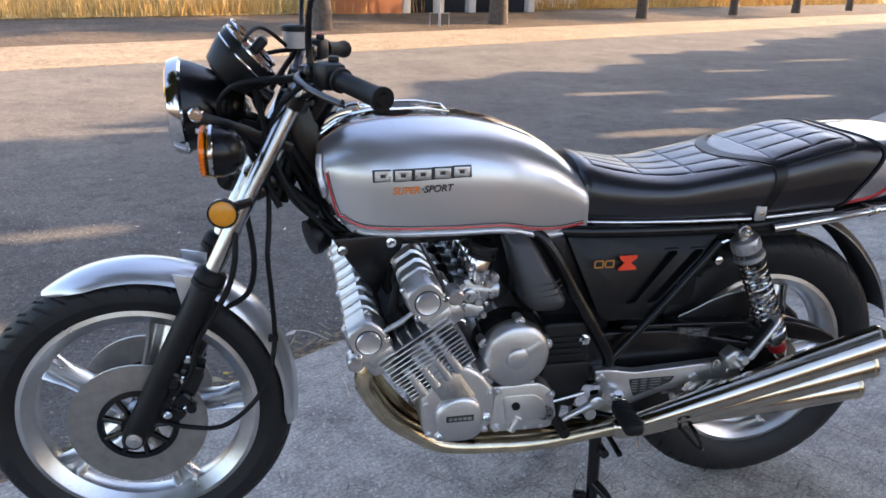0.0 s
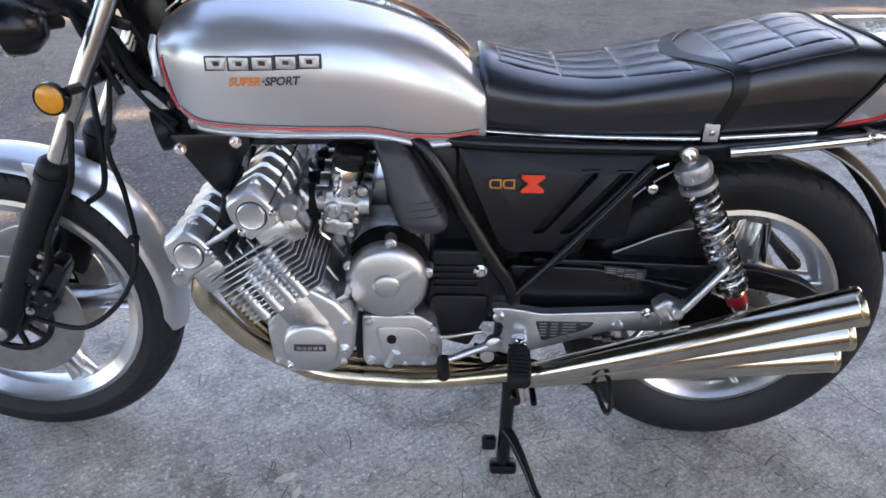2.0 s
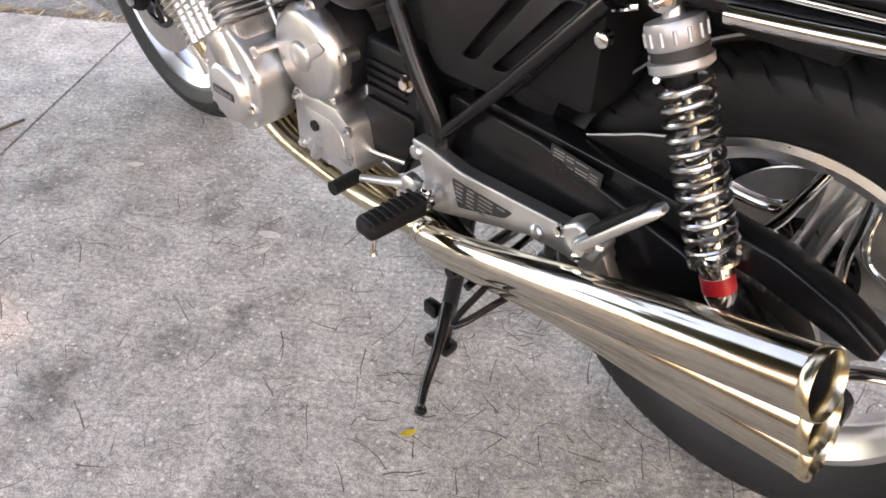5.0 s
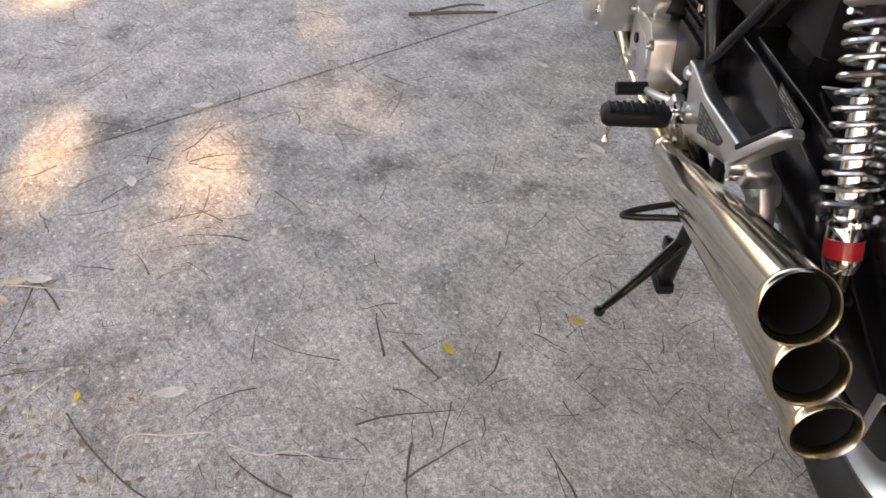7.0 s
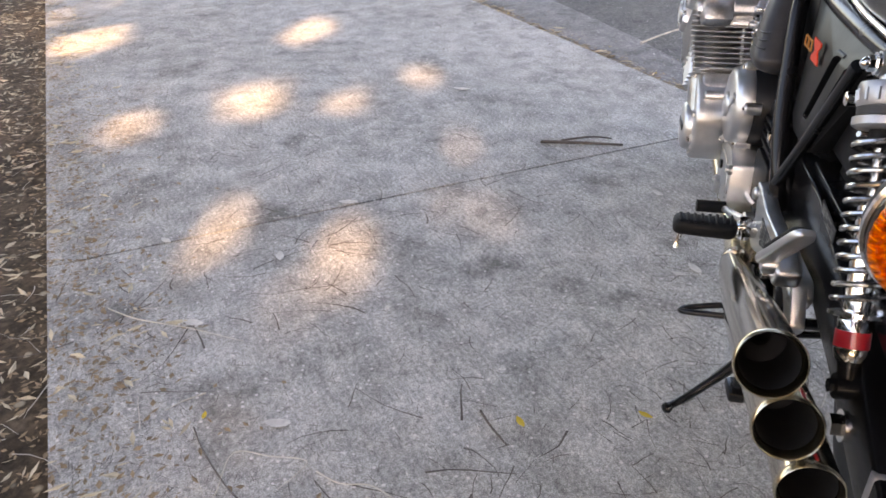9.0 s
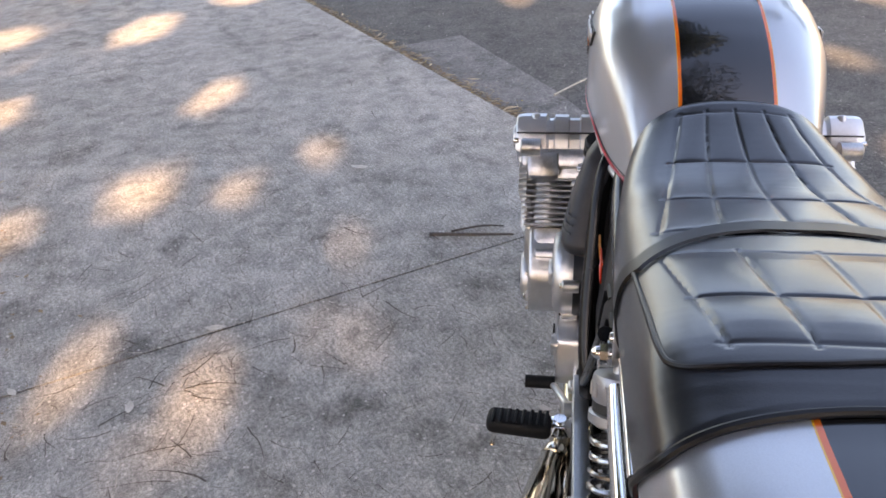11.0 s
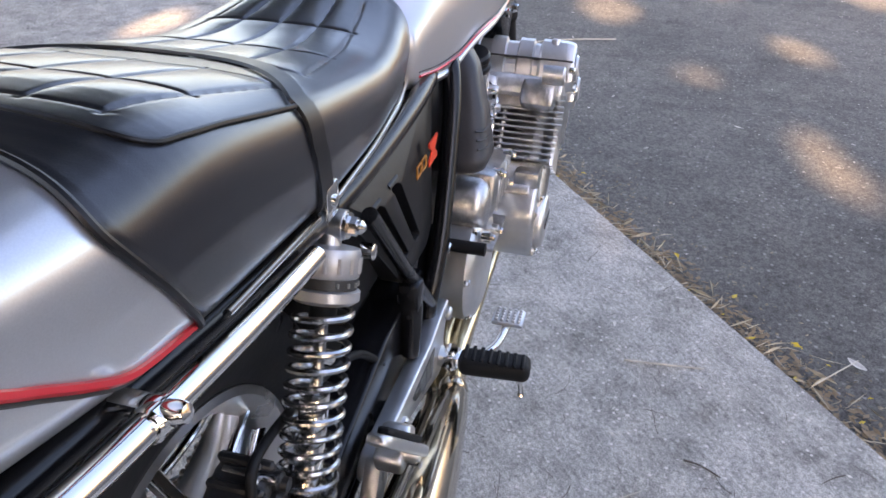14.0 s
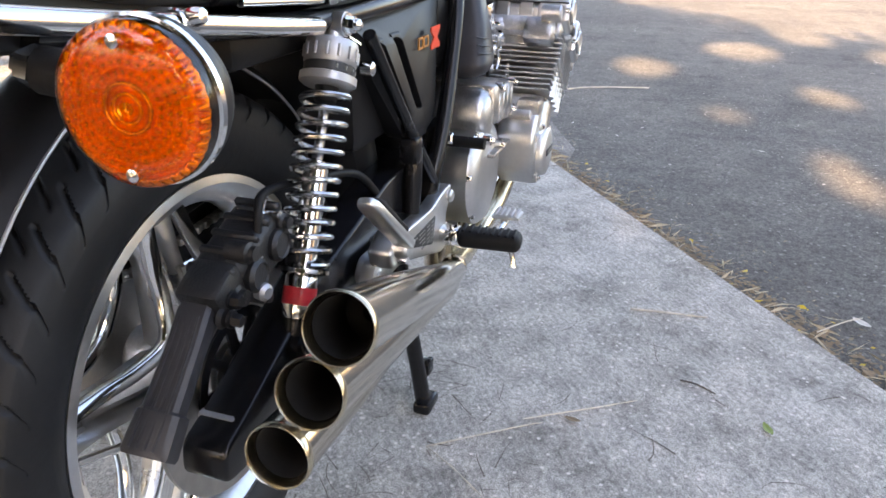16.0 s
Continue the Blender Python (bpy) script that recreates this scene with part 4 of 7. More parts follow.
for s in (-1, 1):
    bk = new("strap_buckle")
    bk.parent = seat
    part("buckle_plate", box((0.562, s * 0.156, 0.768), (0.026, 0.006, 0.032), 0.002), M_GREYP if s < 0 else M_CHROME, bk)
    part("buckle_stud", lathe([(0.006, 0), (0.005, 0.003), (0, 0.004)], (0.562, s * 0.159, 0.768), (0, s, 0), 16), M_CHROME, bk)
    for x0, x1 in ((0.186, 0.546), (0.580, 0.742)):
        part("seat_trim", tube([V(x, s * (smooth(x, S_W) * 0.934 + 0.001), smooth(x, S_BOT) + 0.006) for x in np.linspace(x0, x1, 24)], 0.0042, 10, flat=0.8), M_CHROME, seat, "chrome strip along the seat base")

tail = new("tail_cowl")
tail.parent = bike
rings = []
for f in np.linspace(0, 1, 60):
    rings.append([body_at(e + 0.001 + f * (1.085 - e), a, -0.0015) for a, e in zip(M_ANG, ends)])
for k, x in ((0.06, 1.093), (0.18, 1.099), (0.45, 1.102)):
    r = [body_at(x, a, -0.0015) for a in M_ANG]
    cc = sum(r, V(0, 0, 0)) / len(r)
    rings.append([p + (V(p.x, cc.y, cc.z) - p) * k for p in r])
part("cowl_shell", rings_mesh(rings), M_TAILP, tail, "silver tail cowl with black orange-edged centre band", 60)


def tail_side(x, z, s, off):
    t, b, w = smooth(x, S_TOP), smooth(x, S_BOT), smooth(x, S_W) - 0.0015
    zc = b + (t - b) * 0.45
    n, hh = (crown(x), t - zc) if z > zc else (7.0, zc - b)
    w *= 1 - 0.07 * max(0.0, (zc - z) / hh)
    return V(x, s * (w * max(0, 1 - min(1, abs((z - zc) / hh)) ** n) ** (1 / n) + off), z)


for s in (-1, 1):
    path = [(0.770, 0.781), (0.80, 0.787), (0.84, 0.7965), (0.872, 0.816), (0.909, 0.843), (0.945, 0.866), (1.0, 0.882), (1.05, 0.888)]
    pts = spline([(x, 0, z) for x, z in path], 8)
    part("pinstripe", tube([tail_side(p.x, p.z, s, 0.0008) for p in pts], 0.0032, 6), M_RED, tail, "thin red pinstripe")
    part("hairline", tube([tail_side(p.x, p.z - 0.006, s, 0.0004) for p in pts], 0.0015, 6), M_INK, tail)

# rails under the seat and chrome grab rail
for s in (-1, 1):
    part("frame_rail", tube([(0.02, s * 0.10, 0.75), (0.14, s * 0.128, 0.735), (0.40, s * 0.138, 0.732), (0.60, s * 0.130, 0.735), (0.95, s * 0.115, 0.770)], 0.013, 14, k=5), M_BLACK, bike)
half = [(0.600, 0.155, 0.733), (0.70, 0.157, 0.745), (0.81, 0.157, 0.760), (0.93, 0.153, 0.776), (1.05, 0.140, 0.794), (1.125, 0.10, 0.806)]
grab = mirror_y(half) + [(1.145, 0, 0.81)] + half[::-1]
gr = new("grab_rail")
gr.parent = bike
part("rail_tube", tube(grab, 0.0097, 18, k=6), M_CHROME, gr, "chrome grab rail")
for s in (-1, 1):
    part("rail_clamp", merged(lathe([(0.0105, -0.011), (0.0122, -0.009), (0.0122, 0.009), (0.0105, 0.011)], (0.838, s * 0.157, 0.764), (0.97, 0, 0.2), 20), box((0.836, s * 0.145, 0.770), (0.016, 0.034, 0.012), 0.004)), M_CHROME, gr)
    part("rail_bolt", lathe([(0.008, 0), (0.008, 0.008), (0.006, 0.014), (0, 0.016)], (0.836, s * 0.164, 0.769), (0, s, 0.2), 12), M_CHROME, gr)

# rear mudguard
rings, lip = [], []
for a in np.linspace(radians(16), radians(140), 44):
    r0 = float(np.interp(math.degrees(a), (16, 45, 60, 75, 90, 110, 140), (0.385, 0.387, 0.396, 0.405, 0.402, 0.378, 0.362)))
    wd = 0.050
    ring = [RA + V((r0 - 0.022 * abs(q) ** 3) * math.cos(a), wd * q, (r0 - 0.022 * abs(q) ** 3) * math.sin(a)) for q in np.linspace(-1, 1, 13)]
    rings.append(ring + [RA + (p - RA) * 0.992 for p in ring[::-1]])
    lip.append((ring[0], ring[-1]))
rg = new("rear_mudguard")
rg.parent = bike
part("guard_blade", rings_mesh(rings), M_SATIN, rg, "black rear mudguard")
# lip coloured grey on the black guard for the light its edge catches
for k in range(2):
    part("rolled_lip", tube([q[k] for q in lip], 0.0018, 8), M_GREYP, rg)
# added panel for the wheel's shaded inside; its grey edge imitates the lit rim
shade_top = [(0.440, 0.505), (0.478, 0.522), (0.515, 0.540), (0.555, 0.554), (0.600, 0.562)]
part("wheel_shade", prism(rounded(shade_top + [(0.625, 0.540), (0.625, 0.480), (0.440, 0.480)], 0.006), -0.092, -0.098, 0.002), M_SATIN, rg, "added black panel standing in for the wheel's shaded inside")
part("rim_line", tube([(x, -0.099, z) for x, z in shade_top], 0.0018, 8), M_GREYP, rg)
part("undertray", merged(box((0.92, 0, 0.775), (0.34, 0.22, 0.05), 0.012, (0, -7, 0)), box((0.45, 0, 0.72), (0.5, 0.22, 0.05), 0.01)), M_SATIN, rg)

# shocks
for s in (-1, 1):
    sh = new("shock_absorber")
    sh.parent = bike
    tagged(sh, "chrome-sprung rear shock absorber with a red band")
    a, b = V(0.533, s * 0.143, 0.727), V(0.697, s * 0.152, 0.388)
    d = (b - a).normalized()
    L = (b - a).length
    part("upper_eye", merged(lathe([(0.0145, -0.014), (0.0145, 0.014)], a, (0, s, 0), 28), tube([a, a + d * 0.03], [0.010, 0.012], 20)), M_ALU_S, sh)
    part("upper_nut", merged(lathe([(0.013, 0.014), (0.013, 0.018)], a, (0, s, 0), 24), lathe([(0.0095, 0.018), (0.0095, 0.026)], a, (0, s, 0), 6), lathe([(0.007, 0.026), (0.007, 0.030), (0.003, 0.034)], a, (0, s, 0), 16)), M_CHROME, sh)
    bm = lathe([(0.018, 0.020), (0.0295, 0.022), (0.031, 0.026), (0.031, 0.048), (0.0295, 0.050)], a, d, 40)
    part("adjuster_collar", bm, M_GREYP, sh, "grey notched adjuster collar")
    for k in range(14):
        an = 2 * math.pi * k / 14
        x = d.orthogonal().normalized()
        q = a + d * 0.036 + 0.031 * (math.cos(an) * x + math.sin(an) * d.cross(x))
        part("collar_rib", tube([q - d * 0.006, q + d * 0.008], 0.0022, 6), M_GREYP, sh)
    part("collar_band", lathe([(0.0300, 0.050), (0.0300, 0.060), (0.028, 0.061)], a, d, 40), M_INK, sh)
    for k in range(9):
        an = 2 * math.pi * k / 16
        x = d.orthogonal().normalized()
        q = a + d * 0.055 + 0.0302 * (math.cos(an) * x + math.sin(an) * d.cross(x))
        part("band_print", tube([q - d * 0.0022, q + d * 0.0022], 0.0016, 6), M_LABEL, sh)
    part("spring_seat", lathe([(0.028, 0.060), (0.0335, 0.062), (0.0335, 0.071), (0.028, 0.075)], a, d, 40), M_GREYP, sh)
    x = d.orthogonal().normalized()
    y = d.cross(x)
    turns, h0, h1 = 12.5, 0.079, 0.283
    hel = []
    for i in range(int(turns * 22) + 1):
        f = i / (turns * 22)
        an = 2 * math.pi * turns * f
        hel.append(a + d * (h0 + (h1 - h0) * f) + 0.0275 * (math.cos(an) * x + math.sin(an) * y))
    part("bump_stop", lathe([(0.0066, 0.072), (0.014, 0.074), (0.013, 0.092), (0.007, 0.096)], a, d, 20), M_RUBBER, sh)
    part("coil_spring", tube(hel, 0.0036, 8), M_SPRING, sh, "chrome coil spring")
    part("damper_rod", lathe([(0.0062, 0.07), (0.0062, 0.19)], a, d, 20), M_SPRING, sh)
    part("damper_tube", lathe([(0.0062, 0.160), (0.0145, 0.163), (0.0145, 0.288)], a, d, 32), M_CHROME, sh)
    part("damper_body", lathe([(0.0145, 0.285), (0.0185, 0.292), (0.0190, 0.335), (0.016, 0.345)], a, d, 32), M_CHROME, sh)
    part("lower_seat", lathe([(0.018, 0.285), (0.0305, 0.287), (0.0305, 0.292), (0.020, 0.296)], a, d, 36), M_CHROME, sh)
    part("red_band", lathe([(0.0197, 0.309), (0.0197, 0.329)], a, d, 32), M_RED, sh, "red band with worn print")
    part("lower_eye", merged(lathe([(0.0155, -0.013), (0.0155, 0.013)], b, (0, s, 0), 28), tube([b - d * 0.035, b], [0.013, 0.011], 18), lathe([(0.009, 0.013), (0.009, 0.020)], b, (0, s, 0), 6)), M_BLACK, sh)

# exhaust
TIPS = [(0.822, 0.278, 0.503), (0.832, 0.250, 0.433), (0.840, 0.2145, 0.358)]
INN = [(0.300, 0.220, 0.312), (0.300, 0.212, 0.294), (0.300, 0.188, 0.286)]
for s in (-1, 1):
    for i, (tp, st0) in enumerate(zip(TIPS, INN)):
        mu = new("muffler")
        mu.parent = bike
        tagged(mu, "long tapered polished steel muffler")
        a, b = V(st0[0], s * st0[1], st0[2]), V(tp[0], s * tp[1], tp[2])
        d = (b - a).normalized()
        L = (b - a).length
        m1 = a + (b - a) * 0.35 + V(0, 0, -0.002 + 0.003 * i)
        pts = spline([V(0.262, s * (0.209, 0.199, 0.180)[i], (0.303, 0.290, 0.284)[i]), a, m1, a + (b - a) * 0.7 + V(0, 0, 0.0), b], 8)
        part("shell", tube(pts, [0.0182, 0.0205, 0.0285, 0.0332, 0.0346], 40, cap=False), M_PIPE, mu, sharp=60)
        e = (pts[-1] - pts[-4]).normalized()
        part("tip", lathe([(0.0345, -0.002), (0.0358, 0.000), (0.0362, 0.005), (0.0352, 0.0095), (0.0340, 0.0105), (0.0326, 0.0085), (0.0306, -0.004), (0.0300, -0.10)], b, e, 44, cap=False), M_TIP, mu, "straw-tinted steel outlet ring")
        part("baffle", lathe([(0.0296, -0.004), (0.0292, -0.10), (0.012, -0.105), (0.010, -0.14), (0, -0.14)], b, e, 36, cap=False), M_HOLLOW, mu)
    for i in range(3):
        group_at(0, 0, -0.012)
        hp = new("header_pipe")
        hp.parent = bike
        yc = (0.052, 0.150, 0.248)[i]
        yb = (0.118, 0.150, 0.181)[i]
        zz = (0.272, 0.273, 0.275)[i]
        path = [(-0.262, s * yc, 0.572), (-0.292, s * yc, 0.545), (-0.303, s * (yc + 0.004), 0.505), (-0.290, s * (yc + (yb - yc) * 0.2), 0.462), (-0.245, s * (yc + (yb - yc) * 0.55), 0.385), (-0.180, s * (yc + (yb - yc) * 0.9), 0.322), (-0.120, s * yb, zz + 0.012), (-0.02, s * yb, zz), (0.10, s * (yb + 0.004), zz), (0.27, s * (0.180, 0.200, 0.210)[i], (0.296, 0.302, 0.316)[i])]
        part("header_bend", tube(path, 0.0175, 18, k=7), M_HEADER if i < 2 else M_TIP, hp, "brown-gold heat-tinted header pipe")
        part("header_flange", lathe([(0.026, -0.004), (0.026, 0.010), (0.021, 0.014)], (-0.268, s * yc, 0.567), (-0.75, 0, -0.6), 28), M_ALU, hp)
    group_at()
    part("pipe_clamp", lathe([(0.0222, -0.008), (0.0235, 0), (0.0225, 0.008)], (0.262, s * 0.209, 0.303), (1, s * 0.25, 0.08), 28), M_PIPE, bike)

# engine: local frame along the leaning cylinders
group_at(0.002, 0, -0.019)
EA, EB = V(-0.557, 0, 0.830), V(0.830, 0, 0.557)
EC = V(-0.092, 0, 0.405)


def eng(b, y, a):
    return EC + EB * b + V(0, y, 0) + EA * a


ROT = math.degrees(math.atan2(-0.557, 0.830))


def eblock(b, y, a, size, bev=0.004, seg=2):
    """A block set square to the cylinders: size along b, y, a."""
    c = eng(b, y, a)
    return box(c, size, bev, (0, ROT, 0), seg)


engine = new("engine")
engine.parent = bike
tagged(engine, "aluminium six-cylinder engine with finned cylinders")
for k in range(12):
    wd = 0.296 if k > 5 else 0.292 - 0.0016 * (5 - k)
    dp = 0.156 if k > 4 else 0.148
    part("cooling_fin", eblock(0.012, 0, 0.125 + k * 0.0104, (dp, wd * 2, 0.0034), 0.0014, 1), M_ALU_S, engine)
for i in range(6):
    part("cylinder", lathe([(0.046, 0.05), (0.046, 0.225)], EC + EB * 0.012 + V(0, -0.2375 + i * 0.095, 0), EA, 32), M_ALU, engine)
for i in range(1, 6):
    y = -0.297 + i * 0.099
    for b in (-0.048, 0.070):
        part("cylinder_stud", tube([eng(b, y * 0.97, 0.06), eng(b, y * 0.97, 0.225)], 0.006, 10), M_ALU, engine)
# dark block added for the shade in the gap between the cam covers
part("valley_shade", eblock(0.015, 0, 0.262, (0.060, 0.47, 0.05), 0.006), M_HOLLOW, engine)
part("cylinder_base", merged(eblock(0.012, 0, 0.096, (0.118, 0.530, 0.052), 0.010), eblock(0.014, 0, 0.070, (0.160, 0.52, 0.016), 0.004)), M_ALU, engine)
part("cylinder_head", merged(eblock(0.015, 0, 0.224, (0.160, 0.500, 0.030), 0.005), eblock(-0.055, 0, 0.245, (0.062, 0.560, 0.036), 0.010), eblock(0.084, 0, 0.245, (0.062, 0.560, 0.036), 0.010)), M_ALU, engine)
for s in (-1, 1):
    for b in (-0.010, 0.012, 0.034):
        part("head_fin", eblock(b, s * 0.262, 0.244, (0.004, 0.050, 0.030), 0.0015, 1), M_ALU, engine)
    for b, a1 in ((-0.034, 0.200), (-0.006, 0.212), (0.022, 0.228), (0.048, 0.228)):
        part("fin_column", tube([eng(b, s * 0.281, 0.122), eng(b, s * 0.281, a1)], 0.0095, 12), M_ALU_S, engine)
    for b in (-0.054, 0.076):
        part("head_neck", eblock(b, s * 0.262, 0.246, (0.058, 0.058, 0.034), 0.010), M_ALU_S, engine)
for nm, b in (("exhaust_cam_cover", -0.054), ("inlet_cam_cover", 0.076)):
    prof = [(-0.030, 0.256), (-0.036, 0.276), (-0.036, 0.304), (-0.029, 0.324), (-0.020, 0.331), (0.020, 0.331), (0.029, 0.324), (0.036, 0.304), (0.036, 0.276), (0.030, 0.256)]
    ys = [(0.302, 0.84), (0.299, 0.93), (0.292, 0.985), (0.285, 1.0), (0.246, 1.0), (0.241, 0.80)]
    for k in range(5):
        y = 0.218 - 0.0475 * k
        ys += [(y + 0.0145, 0.82), (y + 0.0120, 0.97), (y - 0.0120, 0.97), (y - 0.0145, 0.82)]
    ys = ys + [(-y, k) for y, k in ys[::-1]]
    rings = [[eng(b + pb * (k if pa > 0.30 else 0.5 + 0.5 * k), y, 0.290 + (pa - 0.290) * k) for pb, pa in prof] for y, k in ys]
    part(nm, rings_mesh(rings), M_ALU_S, engine, "polished aluminium cam cover with cross ribs", 25)
    part("cover_seam", eblock(b, 0, 0.291, (0.0745, 0.600, 0.003), 0.001, 1), M_INK, engine)
    for s in (-1, 1):
        for e in (-0.024, 0.024):
            part("cover_dome_bolt", lathe([(0.0085, -0.006), (0.0085, 0.003), (0.006, 0.006), (0, 0.007)], eng(b + e, s * 0.266, 0.324), EA, 16), M_ALU_S, engine)
            part("cover_dome_bolt", lathe([(0.0085, -0.006), (0.0085, 0.003), (0.006, 0.006), (0, 0.007)], eng(b + e, s * 0.098, 0.320), EA, 16), M_ALU_S, engine)
        part("cam_cap", lathe([(0.0225, -0.006), (0.0225, 0.006), (0.0205, 0.0085), (0.0185, 0.0075), (0, 0.0080)], eng(b, s * 0.299, 0.291), (0, s, 0), 40), M_ALU_S, engine)
        part("cap_ring", lathe([(0.0227, -0.002), (0.0250, 0.001), (0.0250, 0.003), (0.0227, 0.004)], eng(b, s * 0.299, 0.291), (0, s, 0), 40, cap=False, closed=True), M_INK, engine)
        for e in (-0.031, 0.031):
            part("cap_screw", lathe([(0.0062, -0.004), (0.0062, 0.004), (0.004, 0.006), (0, 0.006)], eng(b + e, s * 0.300, 0.277), (0, s, 0), 14), M_CHROME, engine)
        part("end_boss", lathe([(0.016, -0.03), (0.016, 0.004), (0.013, 0.007), (0, 0.007)], eng(b + (0.047 if b > 0 else -0.047), s * 0.285, 0.262), (0, s, 0), 20), M_ALU, engine)
    for i in range(6):
        y = -0.25 + i * 0.1
        part("port_boss", eblock(b + (-0.016 if b < 0 else 0.022), y, 0.232, (0.050, 0.060, 0.05), 0.012), M_ALU, engine)
for s in (-1, 1):
    part("cam_bridge", tube([eng(-0.024, s * 0.296, 0.290), eng(0.012, s * 0.298, 0.288), eng(0.050, s * 0.296, 0.290)], [0.004, 0.0055, 0.004], 10), M_ALU, engine)
    for i in range(3):
        y = s * (0.05 + 0.1 * i)
        part("plug_cap", tube([eng(0.015, y, 0.262), eng(0.015, y, 0.300), eng(0.045, y, 0.335)], [0.011, 0.010, 0.006], 12), M_RUBBER, engine)
# crankcase
case = rounded([(-0.205, 0.455), (-0.196, 0.375), (-0.150, 0.350), (0.060, 0.342), (0.075, 0.40), (0.075, 0.48), (0.040, 0.520), (-0.045, 0.520), (-0.075, 0.500), (-0.100, 0.525)], 0.018)
part("crankcase", prism(case, -0.150, 0.150, 0.010, 3), M_ALU, engine)
part("sump", box((-0.04, 0, 0.330), (0.24, 0.24, 0.05), 0.014), M_ALU, engine)
up = rounded([(-0.195, 0.470), (-0.188, 0.385), (-0.150, 0.362), (-0.085, 0.362), (-0.045, 0.400), (-0.040, 0.470), (-0.075, 0.515), (-0.125, 0.545)], 0.016)
for s in (-1, 1):
    part("crank_end_case", prism(up, s * 0.195, s * 0.272, 0.008, 3), M_ALU_S, engine)
    for x, z in ((-0.184, 0.456), (-0.178, 0.388), (-0.062, 0.388), (-0.055, 0.470), (-0.128, 0.528)):
        part("case_bolt", bolt((x, s * 0.272, z), (0, s, 0), 0.005, 0.005), M_ALU_S, engine)
    part("crank_end_cover", merged(lathe([(0.050, 0.0), (0.050, 0.016), (0.046, 0.022), (0.041, 0.024), (0, 0.025)], (-0.118, s * 0.264, 0.425), (0, s, 0), 48)), M_ALU_S, engine, "satin round crank end cover")
    for k in range(3):
        an = radians(90 + 120 * k + (20 if s < 0 else -20))
        c = V(-0.118 + 0.058 * math.cos(an), s * 0.262, 0.425 + 0.058 * math.sin(an))
        part("cover_lug", lathe([(0.011, -0.01), (0.011, 0.012), (0.008, 0.014)], c, (0, s, 0), 20), M_ALU_S, engine)
        part("cover_bolt", bolt(c + V(0, s * 0.013, 0), (0, s, 0), 0.0055, 0.006), M_CHROME, engine)
    part("maker_plate", box((-0.118, s * 0.2897, 0.429), (0.056, 0.002, 0.013), 0.0006), M_INK, engine, "small black maker's plate with pale blocks")
    for i in range(5):
        part("plate_block", box((-0.137 + i * 0.0095, s * 0.2908, 0.429), (0.0070, 0.0012, 0.0062), 0.0003), M_LABEL, engine)
    part("case_boss", lathe([(0.014, -0.02), (0.014, 0.008), (0.010, 0.010)], (-0.088, s * 0.255, 0.505), (0, s, 0), 20), M_ALU, engine)
    part("case_boss", lathe([(0.010, -0.02), (0.010, 0.006)], (-0.165, s * 0.250, 0.505), (0, s, 0), 16), M_ALU, engine)
# alternator behind the cylinders, left; its drive cover shapes
part("alternator_body", lathe([(0.076, 0.0), (0.076, 0.05), (0.070, 0.06)], (0.013, -0.135, 0.518), (0, -1, 0), 48), M_SATIN, engine)
part("alternator_cover", merged(lathe([(0.073, 0.0), (0.074, 0.018), (0.068, 0.030), (0.060, 0.034), (0.024, 0.036), (0.022, 0.040), (0.019, 0.042), (0, 0.042)], (0.013, -0.190, 0.518), (0, -1, 0), 56),
                                prism(rounded([(0.016, 0.530), (0.058, 0.556), (0.070, 0.548), (0.062, 0.538), (0.028, 0.512)], 0.005), -0.220, -0.2275, 0.002)), M_ALU_S, engine, "satin aluminium alternator cover")
for k in range(5):
    an = radians(85 + 72 * k)
    c = V(0.013 + 0.073 * math.cos(an), -0.188, 0.518 + 0.073 * math.sin(an))
    part("alternator_lug", lathe([(0.011, -0.008), (0.011, 0.018), (0.009, 0.020)], c, (0, -1, 0), 18), M_ALU_S, engine)
    part("alternator_bolt", bolt(c + V(0, -0.018, 0), (0, -1, 0), 0.0055, 0.006), M_CHROME, engine)
part("gearbox_cover", prism(rounded([(-0.035, 0.448), (-0.035, 0.345), (-0.01, 0.336), (0.10, 0.336), (0.115, 0.36), (0.10, 0.43), (0.07, 0.45)], 0.008), -0.10, -0.215, 0.006), M_ALU_S, engine, "smooth silver gearbox cover")
part("gearbox_seam", prism(rounded([(-0.048, 0.455), (-0.048, 0.345), (-0.036, 0.345), (-0.036, 0.455)], 0.004), -0.10, -0.205, 0.003), M_SATIN, engine)
for x, z in ((-0.022, 0.436), (-0.020, 0.350), (0.096, 0.420)):
    part("gearbox_bolt", merged(lathe([(0.0095, -0.004), (0.0095, 0.003)], (x, -0.215, z), (0, -1, 0), 16), bolt((x, -0.218, z), (0, -1, 0), 0.005, 0.006)), M_ALU_S, engine)
part("cover_ridge", prism(rounded([(-0.010, 0.425), (0.060, 0.425), (0.085, 0.405), (0.092, 0.365), (0.000, 0.360)], 0.012), -0.210, -0.2172, 0.003), M_ALU_S, engine)
part("gear_rib", tube([(0.028, -0.217, 0.372), (0.012, -0.217, 0.340)], 0.009, 10), M_ALU_S, engine)
part("oil_plug", merged(lathe([(0.009, 0), (0.009, 0.006), (0.004, 0.006)], (0.020, -0.215, 0.400), (0, -1, 0), 20)), M_SATIN, engine)
part("level_switch", merged(lathe([(0.022, 0), (0.022, 0.016), (0.018, 0.020), (0, 0.020)], (0.088, -0.195, 0.375), (0, -1, 0), 28)), M_RUBBER, engine)
part("drain_bolts", merged(*[bolt((x, -0.212, 0.342), (0, -1, 0), 0.0045, 0.005) for x in (0.045, 0.08)]), M_ALU_S, engine)
